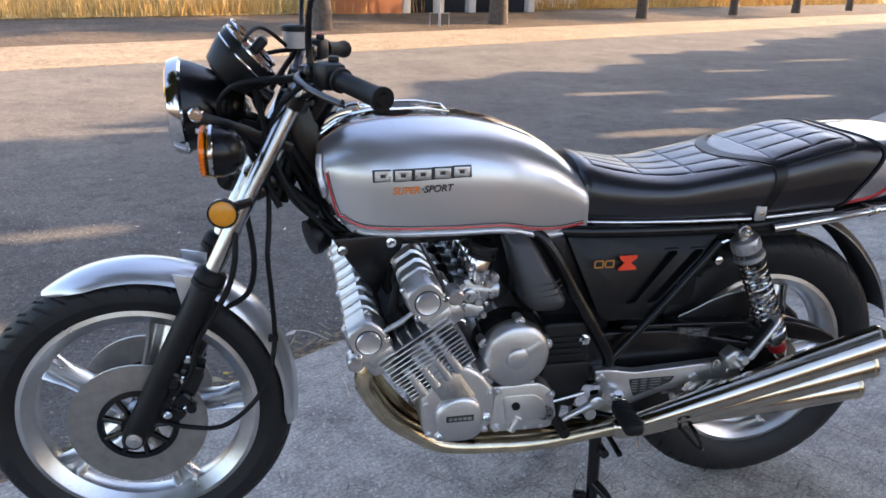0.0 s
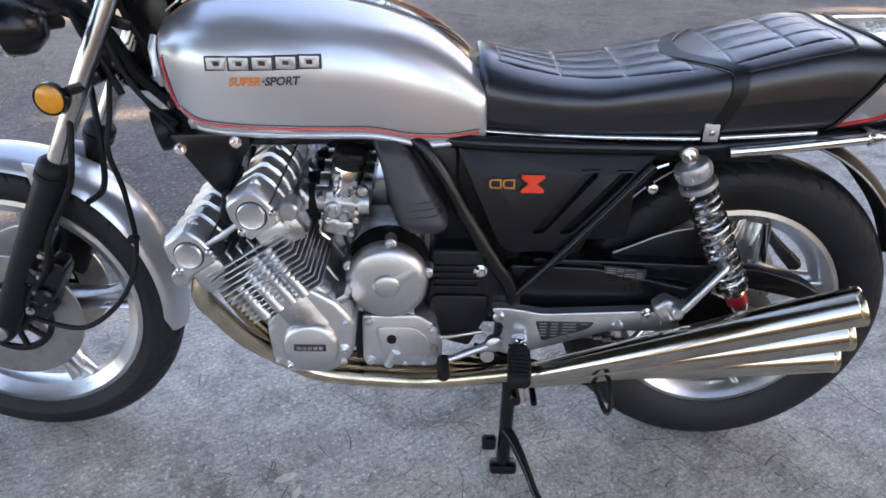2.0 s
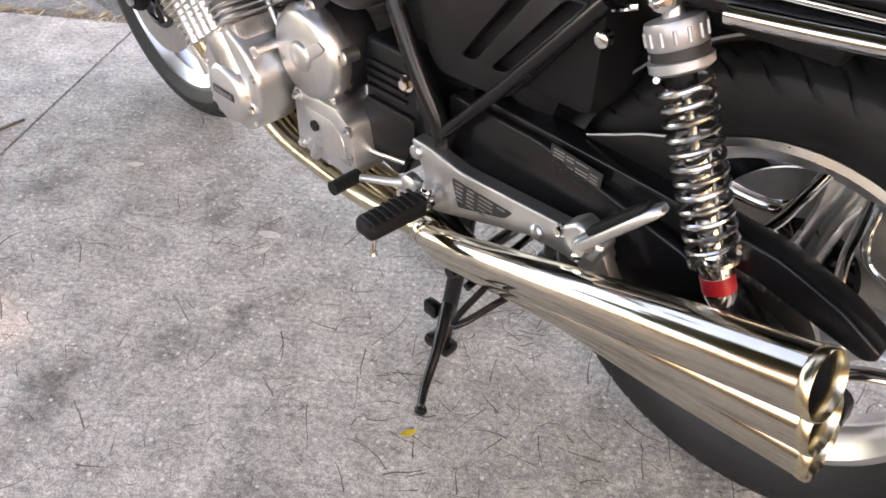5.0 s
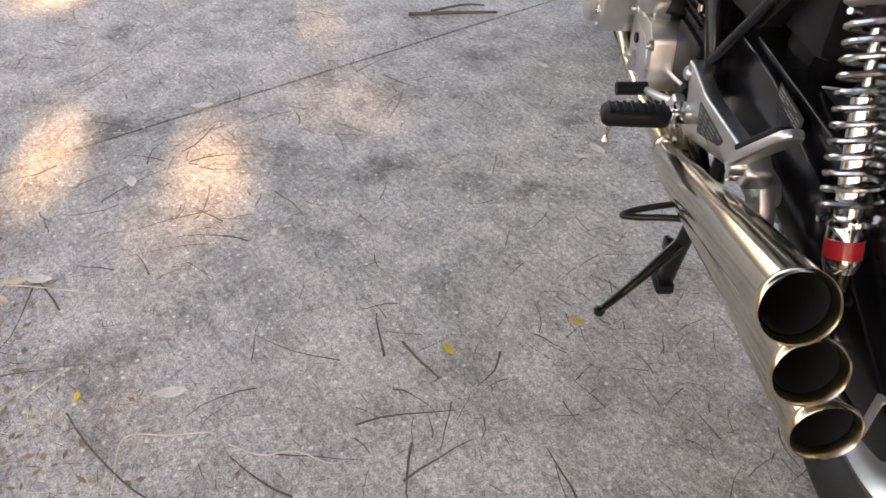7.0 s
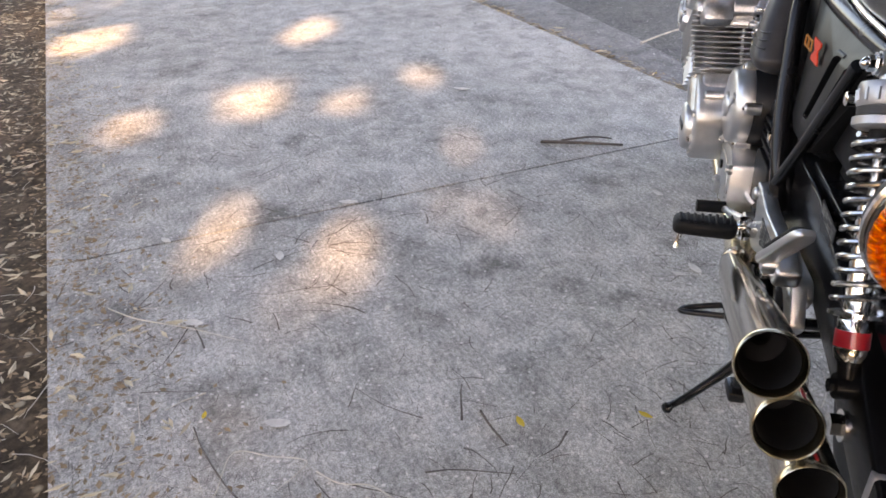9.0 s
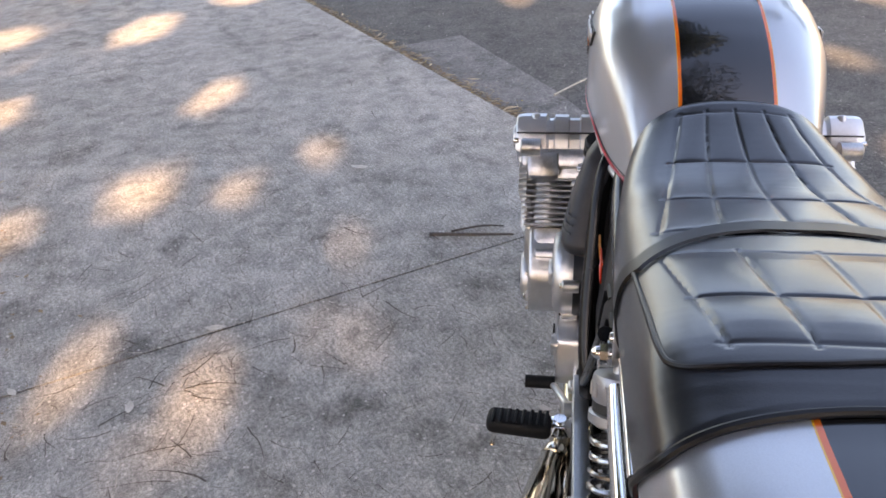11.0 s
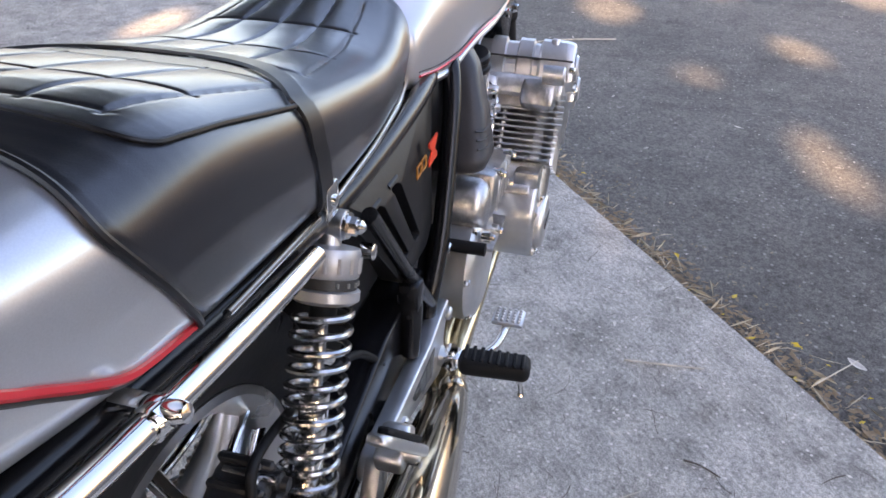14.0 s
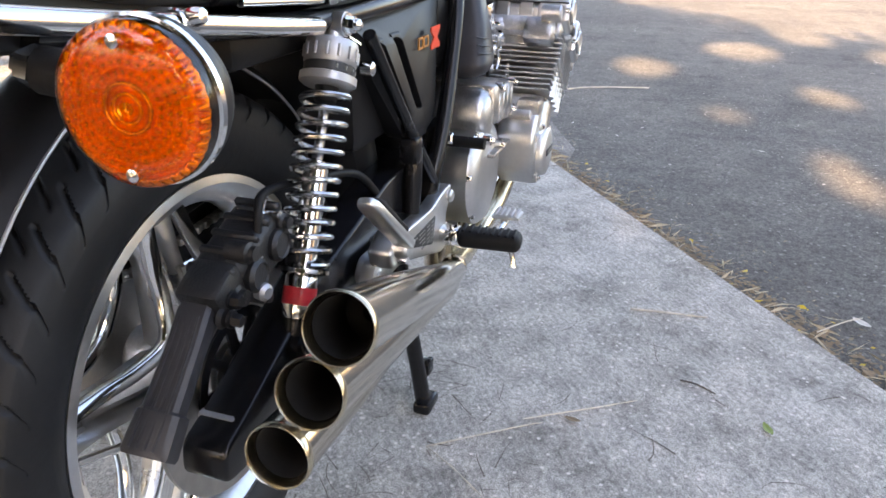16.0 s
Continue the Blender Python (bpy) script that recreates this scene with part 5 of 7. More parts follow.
part("sprocket_cover", prism(rounded([(0.088, 0.560), (0.190, 0.560), (0.205, 0.43), (0.165, 0.350), (0.110, 0.365), (0.082, 0.42)], 0.012), -0.08, -0.165, 0.008, 3), M_SATIN, engine, "ribbed black sprocket cover")
for k in range(4):
    part("sprocket_rib", prism([(0.095, 0.530 - 0.014 * k), (0.178, 0.530 - 0.014 * k), (0.178, 0.524 - 0.014 * k), (0.095, 0.524 - 0.014 * k)], -0.16, -0.172, 0.0015), M_SATIN, engine)
part("sprocket_plate", prism(rounded([(0.092, 0.468), (0.196, 0.468), (0.200, 0.43), (0.165, 0.355), (0.112, 0.37), (0.086, 0.42)], 0.010), -0.16, -0.174, 0.004), M_SATIN, engine)
# right side: clutch cover, starter casing
part("clutch_cover", merged(lathe([(0.098, -0.04), (0.098, 0.030), (0.090, 0.040), (0.070, 0.046), (0, 0.048)], (0.055, 0.165, 0.425), (0, 1, 0), 56)), M_ALU_S, engine, "round clutch cover")
part("upper_case", merged(box((-0.005, 0.165, 0.545), (0.14, 0.11, 0.075), 0.012, (0, -6, 0)), box((0.06, 0.185, 0.515), (0.05, 0.05, 0.06), 0.012)), M_ALU, engine)
for k in range(7):
    an = radians(10 + 51 * k)
    part("clutch_bolt", bolt((0.055 + 0.092 * math.cos(an), 0.196, 0.425 + 0.092 * math.sin(an)), (0, 1, 0), 0.0055, 0.008), M_CHROME, engine)
part("case_flange", merged(box((-0.02, 0.160, 0.462), (0.190, 0.130, 0.007), 0.002), box((-0.118, 0.235, 0.462), (0.13, 0.08, 0.007), 0.002)), M_ALU, engine)
part("starter_cover", lathe([(0.046, -0.05), (0.046, 0.022), (0.040, 0.034), (0.026, 0.041), (0, 0.043)], (0.058, 0.172, 0.536), (0, 1, 0), 40), M_ALU, engine, "rounded polished starter cover")
for x, z in ((-0.062, 0.572), (-0.060, 0.520), (0.030, 0.578), (0.098, 0.500), (0.020, 0.470)):
    part("upper_bolt", merged(lathe([(0.010, -0.012), (0.010, 0.002)], (x, 0.222, z), (0, 1, 0), 16), bolt((x, 0.222, z), (0, 1, 0), 0.0055, 0.009)), M_CHROME, engine)
for k in range(4):
    part("case_web", box((-0.055 + 0.030 * k, 0.214, 0.545), (0.005, 0.016, 0.060), 0.0015, (0, -6, 0), 1), M_ALU, engine)
part("crank_web", box((-0.10, 0.250, 0.520), (0.06, 0.045, 0.035), 0.008), M_ALU, engine)
part("kick_boss", merged(tube([(0.145, 0.15, 0.505), (0.145, 0.225, 0.505)], 0.010, 14)), M_RUBBER, engine)

# six carburettors
group_at(-0.003, 0, -0.014)
for i in range(6):
    y = (-0.150, -0.090, -0.030, 0.030, 0.090, 0.150)[i]
    ca = new("carburettor")
    ca.parent = bike
    base = V(-0.064, y, 0.643)
    upx = V(0.22, 0, 0.97).normalized()
    fw_ = V(-0.97, 0, 0.05).normalized()
    part("throat", tube([base - fw_ * 0.05, base + fw_ * 0.045], 0.026, 22), M_ALU, ca)
    part("rubber_boot", tube([base + fw_ * 0.040, base + fw_ * 0.085 + V(0, 0, -0.01)], [0.031, 0.028], 22), M_RUBBER, ca)
    part("vacuum_chamber", lathe([(0.024, 0.014), (0.0275, 0.022), (0.0280, 0.068), (0.0265, 0.071)], base, upx, 28), M_CHROME, ca, "bright domed carburettor top")
    part("chamber_cap", lathe([(0.0290, 0.069), (0.0300, 0.071), (0.0300, 0.077), (0.0275, 0.079), (0.0275, 0.084), (0.0292, 0.086), (0.0292, 0.094), (0.026, 0.098), (0, 0.099)], base, upx, 28), M_SATIN, ca, "black carburettor top")
    part("float_bowl", box(base - upx * 0.044 + V(0.004, 0, 0), (0.056, 0.046, 0.034), 0.009, (0, 13, 0)), M_ALU, ca)
    part("carb_body", merged(box(base, (0.062, 0.048, 0.050), 0.010, (0, 13, 0)), box(base + V(0.02, 0, 0.03), (0.03, 0.03, 0.04), 0.006)), M_ALU, ca)
    if i in (0, 5):
        s = -1 if i == 0 else 1
        part("throttle_wheel", lathe([(0.014, 0), (0.014, 0.012), (0.008, 0.014), (0.006, 0.022)], base + V(-0.012, s * 0.024, -0.004), (0, s, 0), 24), M_ALU_S, ca)
        part("choke_shaft", tube([base + V(0.028, s * 0.024, 0.018), base + V(0.028, s * 0.036, 0.018)], 0.007, 14), M_ALU_S, ca)
        for dx in (-0.022, 0.026):
            part("bowl_screw", bolt(base + V(dx, s * 0.022, -0.028), (0, s, 0), 0.004, 0.006), M_CHROME, ca)
        for dx, dz, rr, hh in ((-0.030, 0.020, 0.008, 0.012), (0.006, -0.018, 0.010, 0.010), (0.030, -0.004, 0.006, 0.016), (-0.006, 0.026, 0.005, 0.012), (-0.034, -0.024, 0.006, 0.010), (0.018, -0.050, 0.007, 0.008), (0.040, 0.030, 0.009, 0.006)):
            part("carb_fitting", lathe([(rr, -0.01), (rr, hh * 0.6), (rr * 0.7, hh), (0, hh)], base + V(dx, s * 0.026, dz), (0, s, 0), 14), M_ALU_S if rr > 0.006 else M_CHROME, ca)
        part("return_spring", tube([base + V(-0.03 + 0.0009 * q, s * 0.036 + 0.003 * math.sin(q * 1.6), 0.004 + 0.003 * math.cos(q * 1.6)) for q in range(40)], 0.0009, 5), M_CHROME, ca)
        part("drain_hose", tube([base + V(0.005, s * 0.02, -0.06), base + V(0.02, s * 0.025, -0.10), base + V(0.05, s * 0.02, -0.13)], 0.0035, 8, k=4), M_RUBBER, ca)
        part("idle_link", tube([base + V(-0.03, s * 0.028, -0.01), base + V(-0.036, s * 0.03, -0.045), base + V(-0.02, s * 0.03, -0.062)], 0.003, 8, k=4), M_CHROME, ca)
# black airbox and its side scoops
group_at(0, 0, -0.009)
part("airbox", box((0.075, 0, 0.675), (0.13, 0.28, 0.13), 0.02), M_SATIN, bike)
part("battery_box", box((0.33, 0, 0.64), (0.26, 0.26, 0.18), 0.02), M_SATIN, bike)
# added black blocks that fill the dark gaps through the frame
part("core_fill_upper", box((0.180, 0, 0.615), (0.17, 0.24, 0.24), 0.02), M_SATIN, bike)
part("core_fill_lower", box((0.200, 0, 0.430), (0.15, 0.22, 0.17), 0.03), M_SATIN, bike)
part("core_fill_rear", box((0.335, 0, 0.500), (0.09, 0.20, 0.17), 0.03, (0, 20, 0)), M_SATIN, bike)
for s in (-1, 1):
    sc = new("airbox_scoop")
    sc.parent = bike
    rings = []
    for z in np.linspace(0.762, 0.594, 30):
        f = (0.762 - z) / 0.168
        xa = float(np.interp(f, (0, 0.3, 0.7, 0.86, 1), (-0.014, 0.004, 0.020, 0.030, 0.052)))
        xb = float(np.interp(f, (0, 0.2, 0.55, 0.85, 0.95, 1), (0.030, 0.060, 0.094, 0.124, 0.120, 0.106)))
        yo = float(np.interp(f, (0, 0.15, 0.5, 0.85, 0.95, 1), (0.155, 0.176, 0.198, 0.213, 0.207, 0.188)))
        ring = []
        for k in range(40):
            an = 2 * math.pi * k / 40
            cx, cy = math.copysign(abs(math.cos(an)) ** 0.55, math.cos(an)), math.copysign(abs(math.sin(an)) ** 0.55, math.sin(an))
            ring.append(V((xa + xb) / 2 + (xb - xa) / 2 * cx, s * (0.10 + (yo - 0.10) * (0.5 + 0.5 * cy)), z))
        rings.append(ring)
    part("scoop_shell", rings_mesh(rings), M_GREYPL, sc, "smooth black plastic scoop", 50)
    for k in range(3):
        z = 0.662 - 0.0125 * k
        f = (0.762 - z) / 0.168
        yo = float(np.interp(f, (0, 0.15, 0.5, 0.85, 0.95, 1), (0.155, 0.176, 0.198, 0.213, 0.207, 0.188)))
        part("scoop_rib", tube([(0.030, s * (yo - 0.012), z - 0.010), (0.046, s * (yo - 0.001), z - 0.007), (0.070, s * (yo + 0.0002), z - 0.003), (0.094, s * (yo - 0.0006), z), (0.106 + 0.004 * k, s * (yo - 0.010), z + 0.003)], 0.0013, 8, k=4), M_GREYPL, sc)

# side covers, whose upper edge leans in under the seat
def lean_in(bm, s):
    for v in bm.verts:
        v.co.y -= s * max(0.0, v.co.z - 0.690) * 0.62
    return bm


cover = rounded([(0.130, 0.738), (0.500, 0.744), (0.352, 0.552), (0.336, 0.544), (0.232, 0.540), (0.212, 0.556)], 0.012)
slot1 = rounded([(0.354, 0.695), (0.381, 0.696), (0.292, 0.579), (0.267, 0.577)], 0.008)
slot2 = rounded([(0.416, 0.696), (0.442, 0.697), (0.343, 0.580), (0.318, 0.578)], 0.008)
for s in (-1, 1):
    group_at(0.003, -s * 0.017, -0.006)
    sd = new("side_cover")
    sd.parent = bike
    tagged(sd, "satin black side cover with two slanted vents")
    part("cover_panel", lean_in(prism(cover, s * 0.1460, s * 0.1740, 0.0035, 3, holes=(slot1, slot2)), s), M_SATIN, sd)
    part("vent_back", lean_in(prism(rounded([(0.30, 0.715), (0.46, 0.715), (0.345, 0.562), (0.25, 0.562)], 0.01), s * 0.1360, s * 0.1600, 0.002), s), M_SATIN, sd)
    for q in ((0.3535, 0.2725), (0.415, 0.321)):
        part("vent_lip", lean_in(tube([(q[0] - 0.004, s * 0.1735, 0.699), (q[0] + 0.028, s * 0.1735, 0.700)], 0.0028, 8), s), M_SATIN, sd)
    x0 = 0.187 if s < 0 else 0.193
    em = new("cover_emblem")
    em.parent = sd
    tagged(em, "gold-outlined blocks beside a red hourglass block")
    sg = 1 if s < 0 else -1
    for i in range(2):
        c = (x0 + 0.013 + i * 0.0235) if s < 0 else (x0 + 0.098 - 0.013 - i * 0.0235)
        o = [(c - 0.0105, 0.670), (c - 0.0105, 0.680), (c - 0.007, 0.6835), (c + 0.0105, 0.6835), (c + 0.0105, 0.6665), (c - 0.007, 0.6665)]
        h = [(c - 0.0078, 0.671), (c - 0.0078, 0.679), (c - 0.006, 0.681), (c + 0.008, 0.681), (c + 0.008, 0.669), (c - 0.006, 0.669)]
        part("gold_outline", prism(o, s * 0.1735, s * 0.1755, 0, holes=(h,)), M_GOLD, em)
    c = x0 + 0.078 if s < 0 else x0 + 0.020
    xx = [(c - 0.020, 0.659), (c - 0.020, 0.6645), (c - 0.007, 0.6755), (c - 0.020, 0.686), (c - 0.020, 0.692), (c + 0.020, 0.692), (c + 0.020, 0.686), (c + 0.007, 0.6755), (c + 0.020, 0.6645), (c + 0.020, 0.659)]
    part("red_block", prism(xx, s * 0.1735, s * 0.1757, 0), M_REDX, em)
    part("cover_pin", merged(lathe([(0.009, 0), (0.009, 0.014), (0.006, 0.016)], (0.474, s * 0.1680, 0.672), (0, s, 0), 20), tube([(0.47, s * 0.1610, 0.700), (0.50, s * 0.1610, 0.712)], 0.004, 8)), M_CHROME, bike)
group_at(0.003, 0.017, -0.006)
part("yellow_sticker", prism([(0.412, 0.653), (0.432, 0.670), (0.438, 0.663), (0.418, 0.646)], -0.176, -0.1765, 0), M_YELLOW, bike)

# frame tubes and plates
group_at(0, 0, -0.007)
for s in (-1, 1):
    part("frame_downtube", tube([(-0.02, s * 0.10, 0.760), (0.06, s * 0.140, 0.748), (0.105, s * 0.156, 0.700), (0.150, s * 0.163, 0.620), (0.205, s * 0.168, 0.530), (0.245, s * 0.165, 0.460), (0.25, s * 0.16, 0.40)], 0.0135, 16, k=6), M_BLACK, bike)
    part("frame_brace", tube([(0.250, s * 0.168, 0.455), (0.345, s * 0.165, 0.560), (0.475, s * 0.160, 0.715)], 0.009, 12), M_BLACK, bike)
    part("engine_hanger", prism(rounded([(-0.350, 0.758), (-0.215, 0.763), (-0.215, 0.735), (-0.235, 0.715), (-0.262, 0.640), (-0.285, 0.660), (-0.330, 0.725)], 0.008), s * 0.118, s * 0.165, 0.004), M_BLACK, bike)
    for x, z in ((-0.332, 0.735), (-0.238, 0.748)):
        part("hanger_bolt", bolt((x, s * 0.165, z), (0, s, 0), 0.0075, 0.010), M_CHROME, bike)
    part("frame_bolt", bolt((0.183, s * 0.168, 0.508), (0, s, 0), 0.0095, 0.012), M_CHROME, bike)
    part("frame_plate", prism(rounded([(0.165, 0.54), (0.205, 0.53), (0.255, 0.44), (0.25, 0.40), (0.20, 0.40), (0.19, 0.47)], 0.01), s * 0.14, s * 0.164, 0.003), M_BLACK, bike)
part("backbone", tube([(-0.36, 0, 0.90), (-0.30, 0, 0.80), (-0.1, 0, 0.80), (0.1, 0, 0.76), (0.2, 0, 0.70)], 0.03, 16, k=5), M_BLACK, bike)
for s in (-1, 1):
    part("head_gusset", tube([(-0.385, s * 0.03, 0.84), (-0.34, s * 0.10, 0.76), (-0.24, s * 0.13, 0.745), (0.02, s * 0.12, 0.75)], 0.014, 12, k=5), M_BLACK, bike)
for s in (-1, 1):
    part("head_plate", prism(rounded([(-0.440, 0.985), (-0.385, 0.995), (-0.345, 0.900), (-0.315, 0.800), (-0.335, 0.765), (-0.395, 0.800), (-0.425, 0.880)], 0.012), s * 0.030, s * 0.036, 0.002), M_BLACK, bike)
horn = new("horn")
horn.parent = bike
part("horn_body", lathe([(0.012, -0.03), (0.03, -0.022), (0.038, 0.0), (0.036, 0.012), (0.02, 0.014)], (-0.380, -0.10, 0.745), (-0.85, -0.3, -0.2), 32), M_SATIN, horn)
part("horn_bracket", box((-0.352, -0.09, 0.762), (0.05, 0.01, 0.016), 0.003), M_BLACK, horn)

# swing arm, chain guard
group_at(0, 0, -0.006)
arm = rounded([(0.235, 0.505), (0.40, 0.500), (0.62, 0.450), (0.80, 0.368), (0.846, 0.352), (0.850, 0.312), (0.80, 0.296), (0.60, 0.350), (0.40, 0.385), (0.25, 0.385)], 0.014)
for s in (-1, 1):
    part("swing_arm", prism(arm if s < 0 else rounded([(0.235, 0.505), (0.40, 0.500), (0.62, 0.450), (0.80, 0.368), (0.846, 0.352), (0.850, 0.312), (0.80, 0.306), (0.62, 0.382), (0.44, 0.400), (0.25, 0.385)], 0.014), s * 0.100, s * (0.142 if s < 0 else 0.154), 0.010, 3), M_BLACK, bike, "black box-section swing arm")
    part("axle_nut", merged(lathe([(0.020, 0), (0.020, 0.004)], RA + V(0.0, s * 0.142, 0), (0, s, 0), 24), lathe([(0.015, 0.004), (0.015, 0.018)], RA + V(0, s * 0.142, 0), (0, s, 0), 6)), M_CHROME, bike)
    part("chain_adjuster", merged(box(RA + V(0.105, s * 0.121, -0.002), (0.014, 0.046, 0.060), 0.004), tube([RA + V(0.10, s * 0.121, 0), RA + V(0.145, s * 0.121, 0)], 0.005, 10)), M_GREYP, bike)
part("chain_guard", prism(rounded([(0.28, 0.512), (0.45, 0.507), (0.62, 0.501), (0.72, 0.493), (0.80, 0.468), (0.850, 0.440), (0.838, 0.422), (0.70, 0.452), (0.50, 0.472), (0.30, 0.476)], 0.014), -0.085, -0.128, 0.008, 3), M_BLACK, bike, "glossy black chain guard")
bm = bmesh.new()
for k in range(60):
    f = k / 59
    for z0, z1 in ((0.455, 0.424), (0.370, 0.244)):
        p = V(0.17 + f * 0.585, -0.094, z0 + (z1 - z0) * f)
        add(bm, box(p, (0.0085, 0.012 if k % 2 else 0.018, 0.010), 0.0015, (0, 0, 0), 1))
tagged(part("drive_chain", bm, M_DISC, bike), kind="stuff")
group_at(-0.001, 0.002, -0.013)
lab = new("warning_label")
lab.parent = bike
part("label_plate", prism([(0.418, 0.513), (0.498, 0.505), (0.496, 0.470), (0.418, 0.475)], -0.142, -0.1435, 0), M_INK, lab)
for k in range(7):
    for q, (x0, x1) in enumerate(((0.423, 0.440), (0.443, 0.455), (0.458, 0.477), (0.480, 0.492))):
        if (k + q) % 4 != 3:
            z = 0.5085 - k * 0.0047 - (x0 - 0.423) * 0.095
            part("label_bar", prism([(x0, z), (x1, z - 0.001), (x1, z - 0.0028), (x0, z - 0.0018)], -0.1435, -0.1440, 0), M_LABEL, lab)

# foot-peg hangers, pegs, levers
for s in (-1, 1):
    group_at(0.004, -s * 0.020, -0.021)
    hg = new("peg_hanger")
    hg.parent = bike
    tagged(hg, "cast silver foot-peg hanger")
    o = rounded([(0.200, 0.452), (0.235, 0.452), (0.300, 0.440), (0.530, 0.452), (0.548, 0.430), (0.530, 0.405), (0.430, 0.404), (0.300, 0.362), (0.250, 0.345), (0.215, 0.352), (0.232, 0.400)], 0.012)
    h = rounded([(0.285, 0.425), (0.398, 0.424), (0.385, 0.408), (0.300, 0.380)], 0.006)
    part("hanger_plate", prism(o, s * 0.182, s * 0.206, 0.005, 3), M_ALU_S, hg)
    part("hanger_panel", prism(h, s * 0.200, s * 0.2068, 0.0006), M_INK, hg, "black panel with worn print")
    for k in range(5):
        for q in range(5 - (k + 1) // 2):
            x0 = 0.294 + q * 0.0185 + 0.003 * ((k * 3 + q) % 3)
            part("panel_bar", prism([(x0, 0.4205 - k * 0.0066), (x0 + 0.0135, 0.4205 - k * 0.0066), (x0 + 0.0135, 0.4185 - k * 0.0066), (x0, 0.4185 - k * 0.0066)], s * 0.2066, s * 0.2074, 0), M_LABEL, hg)
    for x, z in ((0.216, 0.434), (0.440, 0.418), (0.528, 0.428)):
        part("hanger_bolt", lathe([(0.011, -0.004), (0.011, 0.004), (0.008, 0.007), (0, 0.008)], (x, s * 0.206, z), (0, s, 0), 20), M_ALU_S, hg)
    group_at(0.004, -s * 0.020, -0.016)
    pg = new("rider_peg")
    pg.parent = bike
    pr = part("peg_rubber", box((0.250, s * 0.288, 0.376), (0.042, 0.105, 0.030), 0.012, (0, 0, s * 5), 4), M_RUBBER, pg, "ribbed black rubber foot peg")
    for k in range(8):
        part("peg_rib", box((0.250, s * (0.245 + 0.012 * k), 0.3905), (0.034, 0.006, 0.004), 0.0015, (0, 0, s * 5), 1), M_RUBBER, pg)
    part("peg_pivot", merged(box((0.256, s * 0.222, 0.380), (0.030, 0.034, 0.022), 0.005), lathe([(0.010, -0.018), (0.010, 0.018)], (0.256, s * 0.224, 0.380), (0, 0, 1), 18), tube([(0.256, s * 0.20, 0.376), (0.256, s * 0.25, 0.376)], 0.009, 12)), M_CHROME, pg)
    part("peg_feeler", tube([(0.255, s * 0.325, 0.366), (0.256, s * 0.330, 0.345), (0.258, s * 0.331, 0.335)], [0.005, 0.004, 0.006], 10), M_CHROME, pg)
    group_at(-0.016, -s * 0.021, -0.016)
    pp = new("passenger_peg")
    pp.parent = bike
    pa, pb = V(0.555, s * 0.253, 0.478), V(0.631, s * 0.231, 0.561)
    pd = (pb - pa).normalized()
    pw = (V(0, s, 0) - pd * (pd.y * s)).normalized()
    pn = pd.cross(pw)
    pn = pn if pn.z > 0 else -pn

    def blade(f0, f1, wide, thick, lift):
        out = []
        for f, k in ((0, 0.80), (0.04, 1.0), (0.80, 1.0), (0.90, 0.94), (0.97, 0.72), (1.0, 0.40)):
            o = pa + (pb - pa) * (f0 + (f1 - f0) * f) + pn * lift
            out.append([o + pw * (wide * k * math.copysign(abs(math.cos(q)) ** 0.5, math.cos(q))) + pn * (thick * min(1.0, k + 0.15) * math.copysign(abs(math.sin(q)) ** 0.5, math.sin(q))) for q in np.linspace(0, 2 * math.pi, 20, endpoint=False)])
        return rings_mesh(out)

    part("peg_arm", blade(0, 1, 0.0150, 0.0066, 0), M_ALU_S, pp, "folded silver passenger peg")
    part("peg_tread", blade(0.16, 0.86, 0.0110, 0.0045, 0.0100), M_RUBBER, pp)
    part("peg_knuckle", merged(prism(rounded([(0.512, 0.470), (0.535, 0.490), (0.575, 0.470), (0.568, 0.444), (0.530, 0.440)], 0.008), s * 0.206, s * 0.240, 0.006, 3), lathe([(0.013, -0.004), (0.013, 0.010), (0.009, 0.016)], (0.552, s * 0.240, 0.470), (0, s, 0), 20)), M_ALU_S, pp)
    part("muffler_bracket", prism(rounded([(0.500, 0.446), (0.556, 0.446), (0.590, 0.395), (0.570, 0.372), (0.530, 0.405), (0.505, 0.415)], 0.008), s * 0.192, s * 0.212, 0.004, 2), M_ALU_S, pp)
    part("knuckle_pin", tube([(0.548, s * 0.205, 0.452), (0.548, s * 0.252, 0.452)], 0.006, 12), M_CHROME, pp)
    part("peg_bolt", bolt((0.505, s * 0.222, 0.452), (0, s, 0), 0.007, 0.010), M_CHROME, pp)
# gear lever, left
group_at(0, 0.026, -0.010)
gl = new("gear_lever")
gl.parent = bike
part("lever_arm", merged(tube([(0.224, -0.214, 0.368), (0.170, -0.226, 0.352), (0.118, -0.246, 0.343)], [0.010, 0.007, 0.006], 12, k=4), lathe([(0.016, -0.006), (0.016, 0.008), (0.010, 0.012)], (0.214, -0.216, 0.366), (0, -1, 0), 24), lathe([(0.013, -0.004), (0.013, 0.010)], (0.202, -0.216, 0.340), (0, -1, 0), 20)), M_ALU_S, gl)
part("lever_rubber", tube([(0.118, -0.240, 0.343), (0.118, -0.292, 0.343)], 0.0115, 16), M_RUBBER, gl)
part("linkage_rod", tube([(0.190, -0.205, 0.385), (0.130, -0.205, 0.372), (0.075, -0.205, 0.365)], 0.005, 10), M_CHROME, gl)
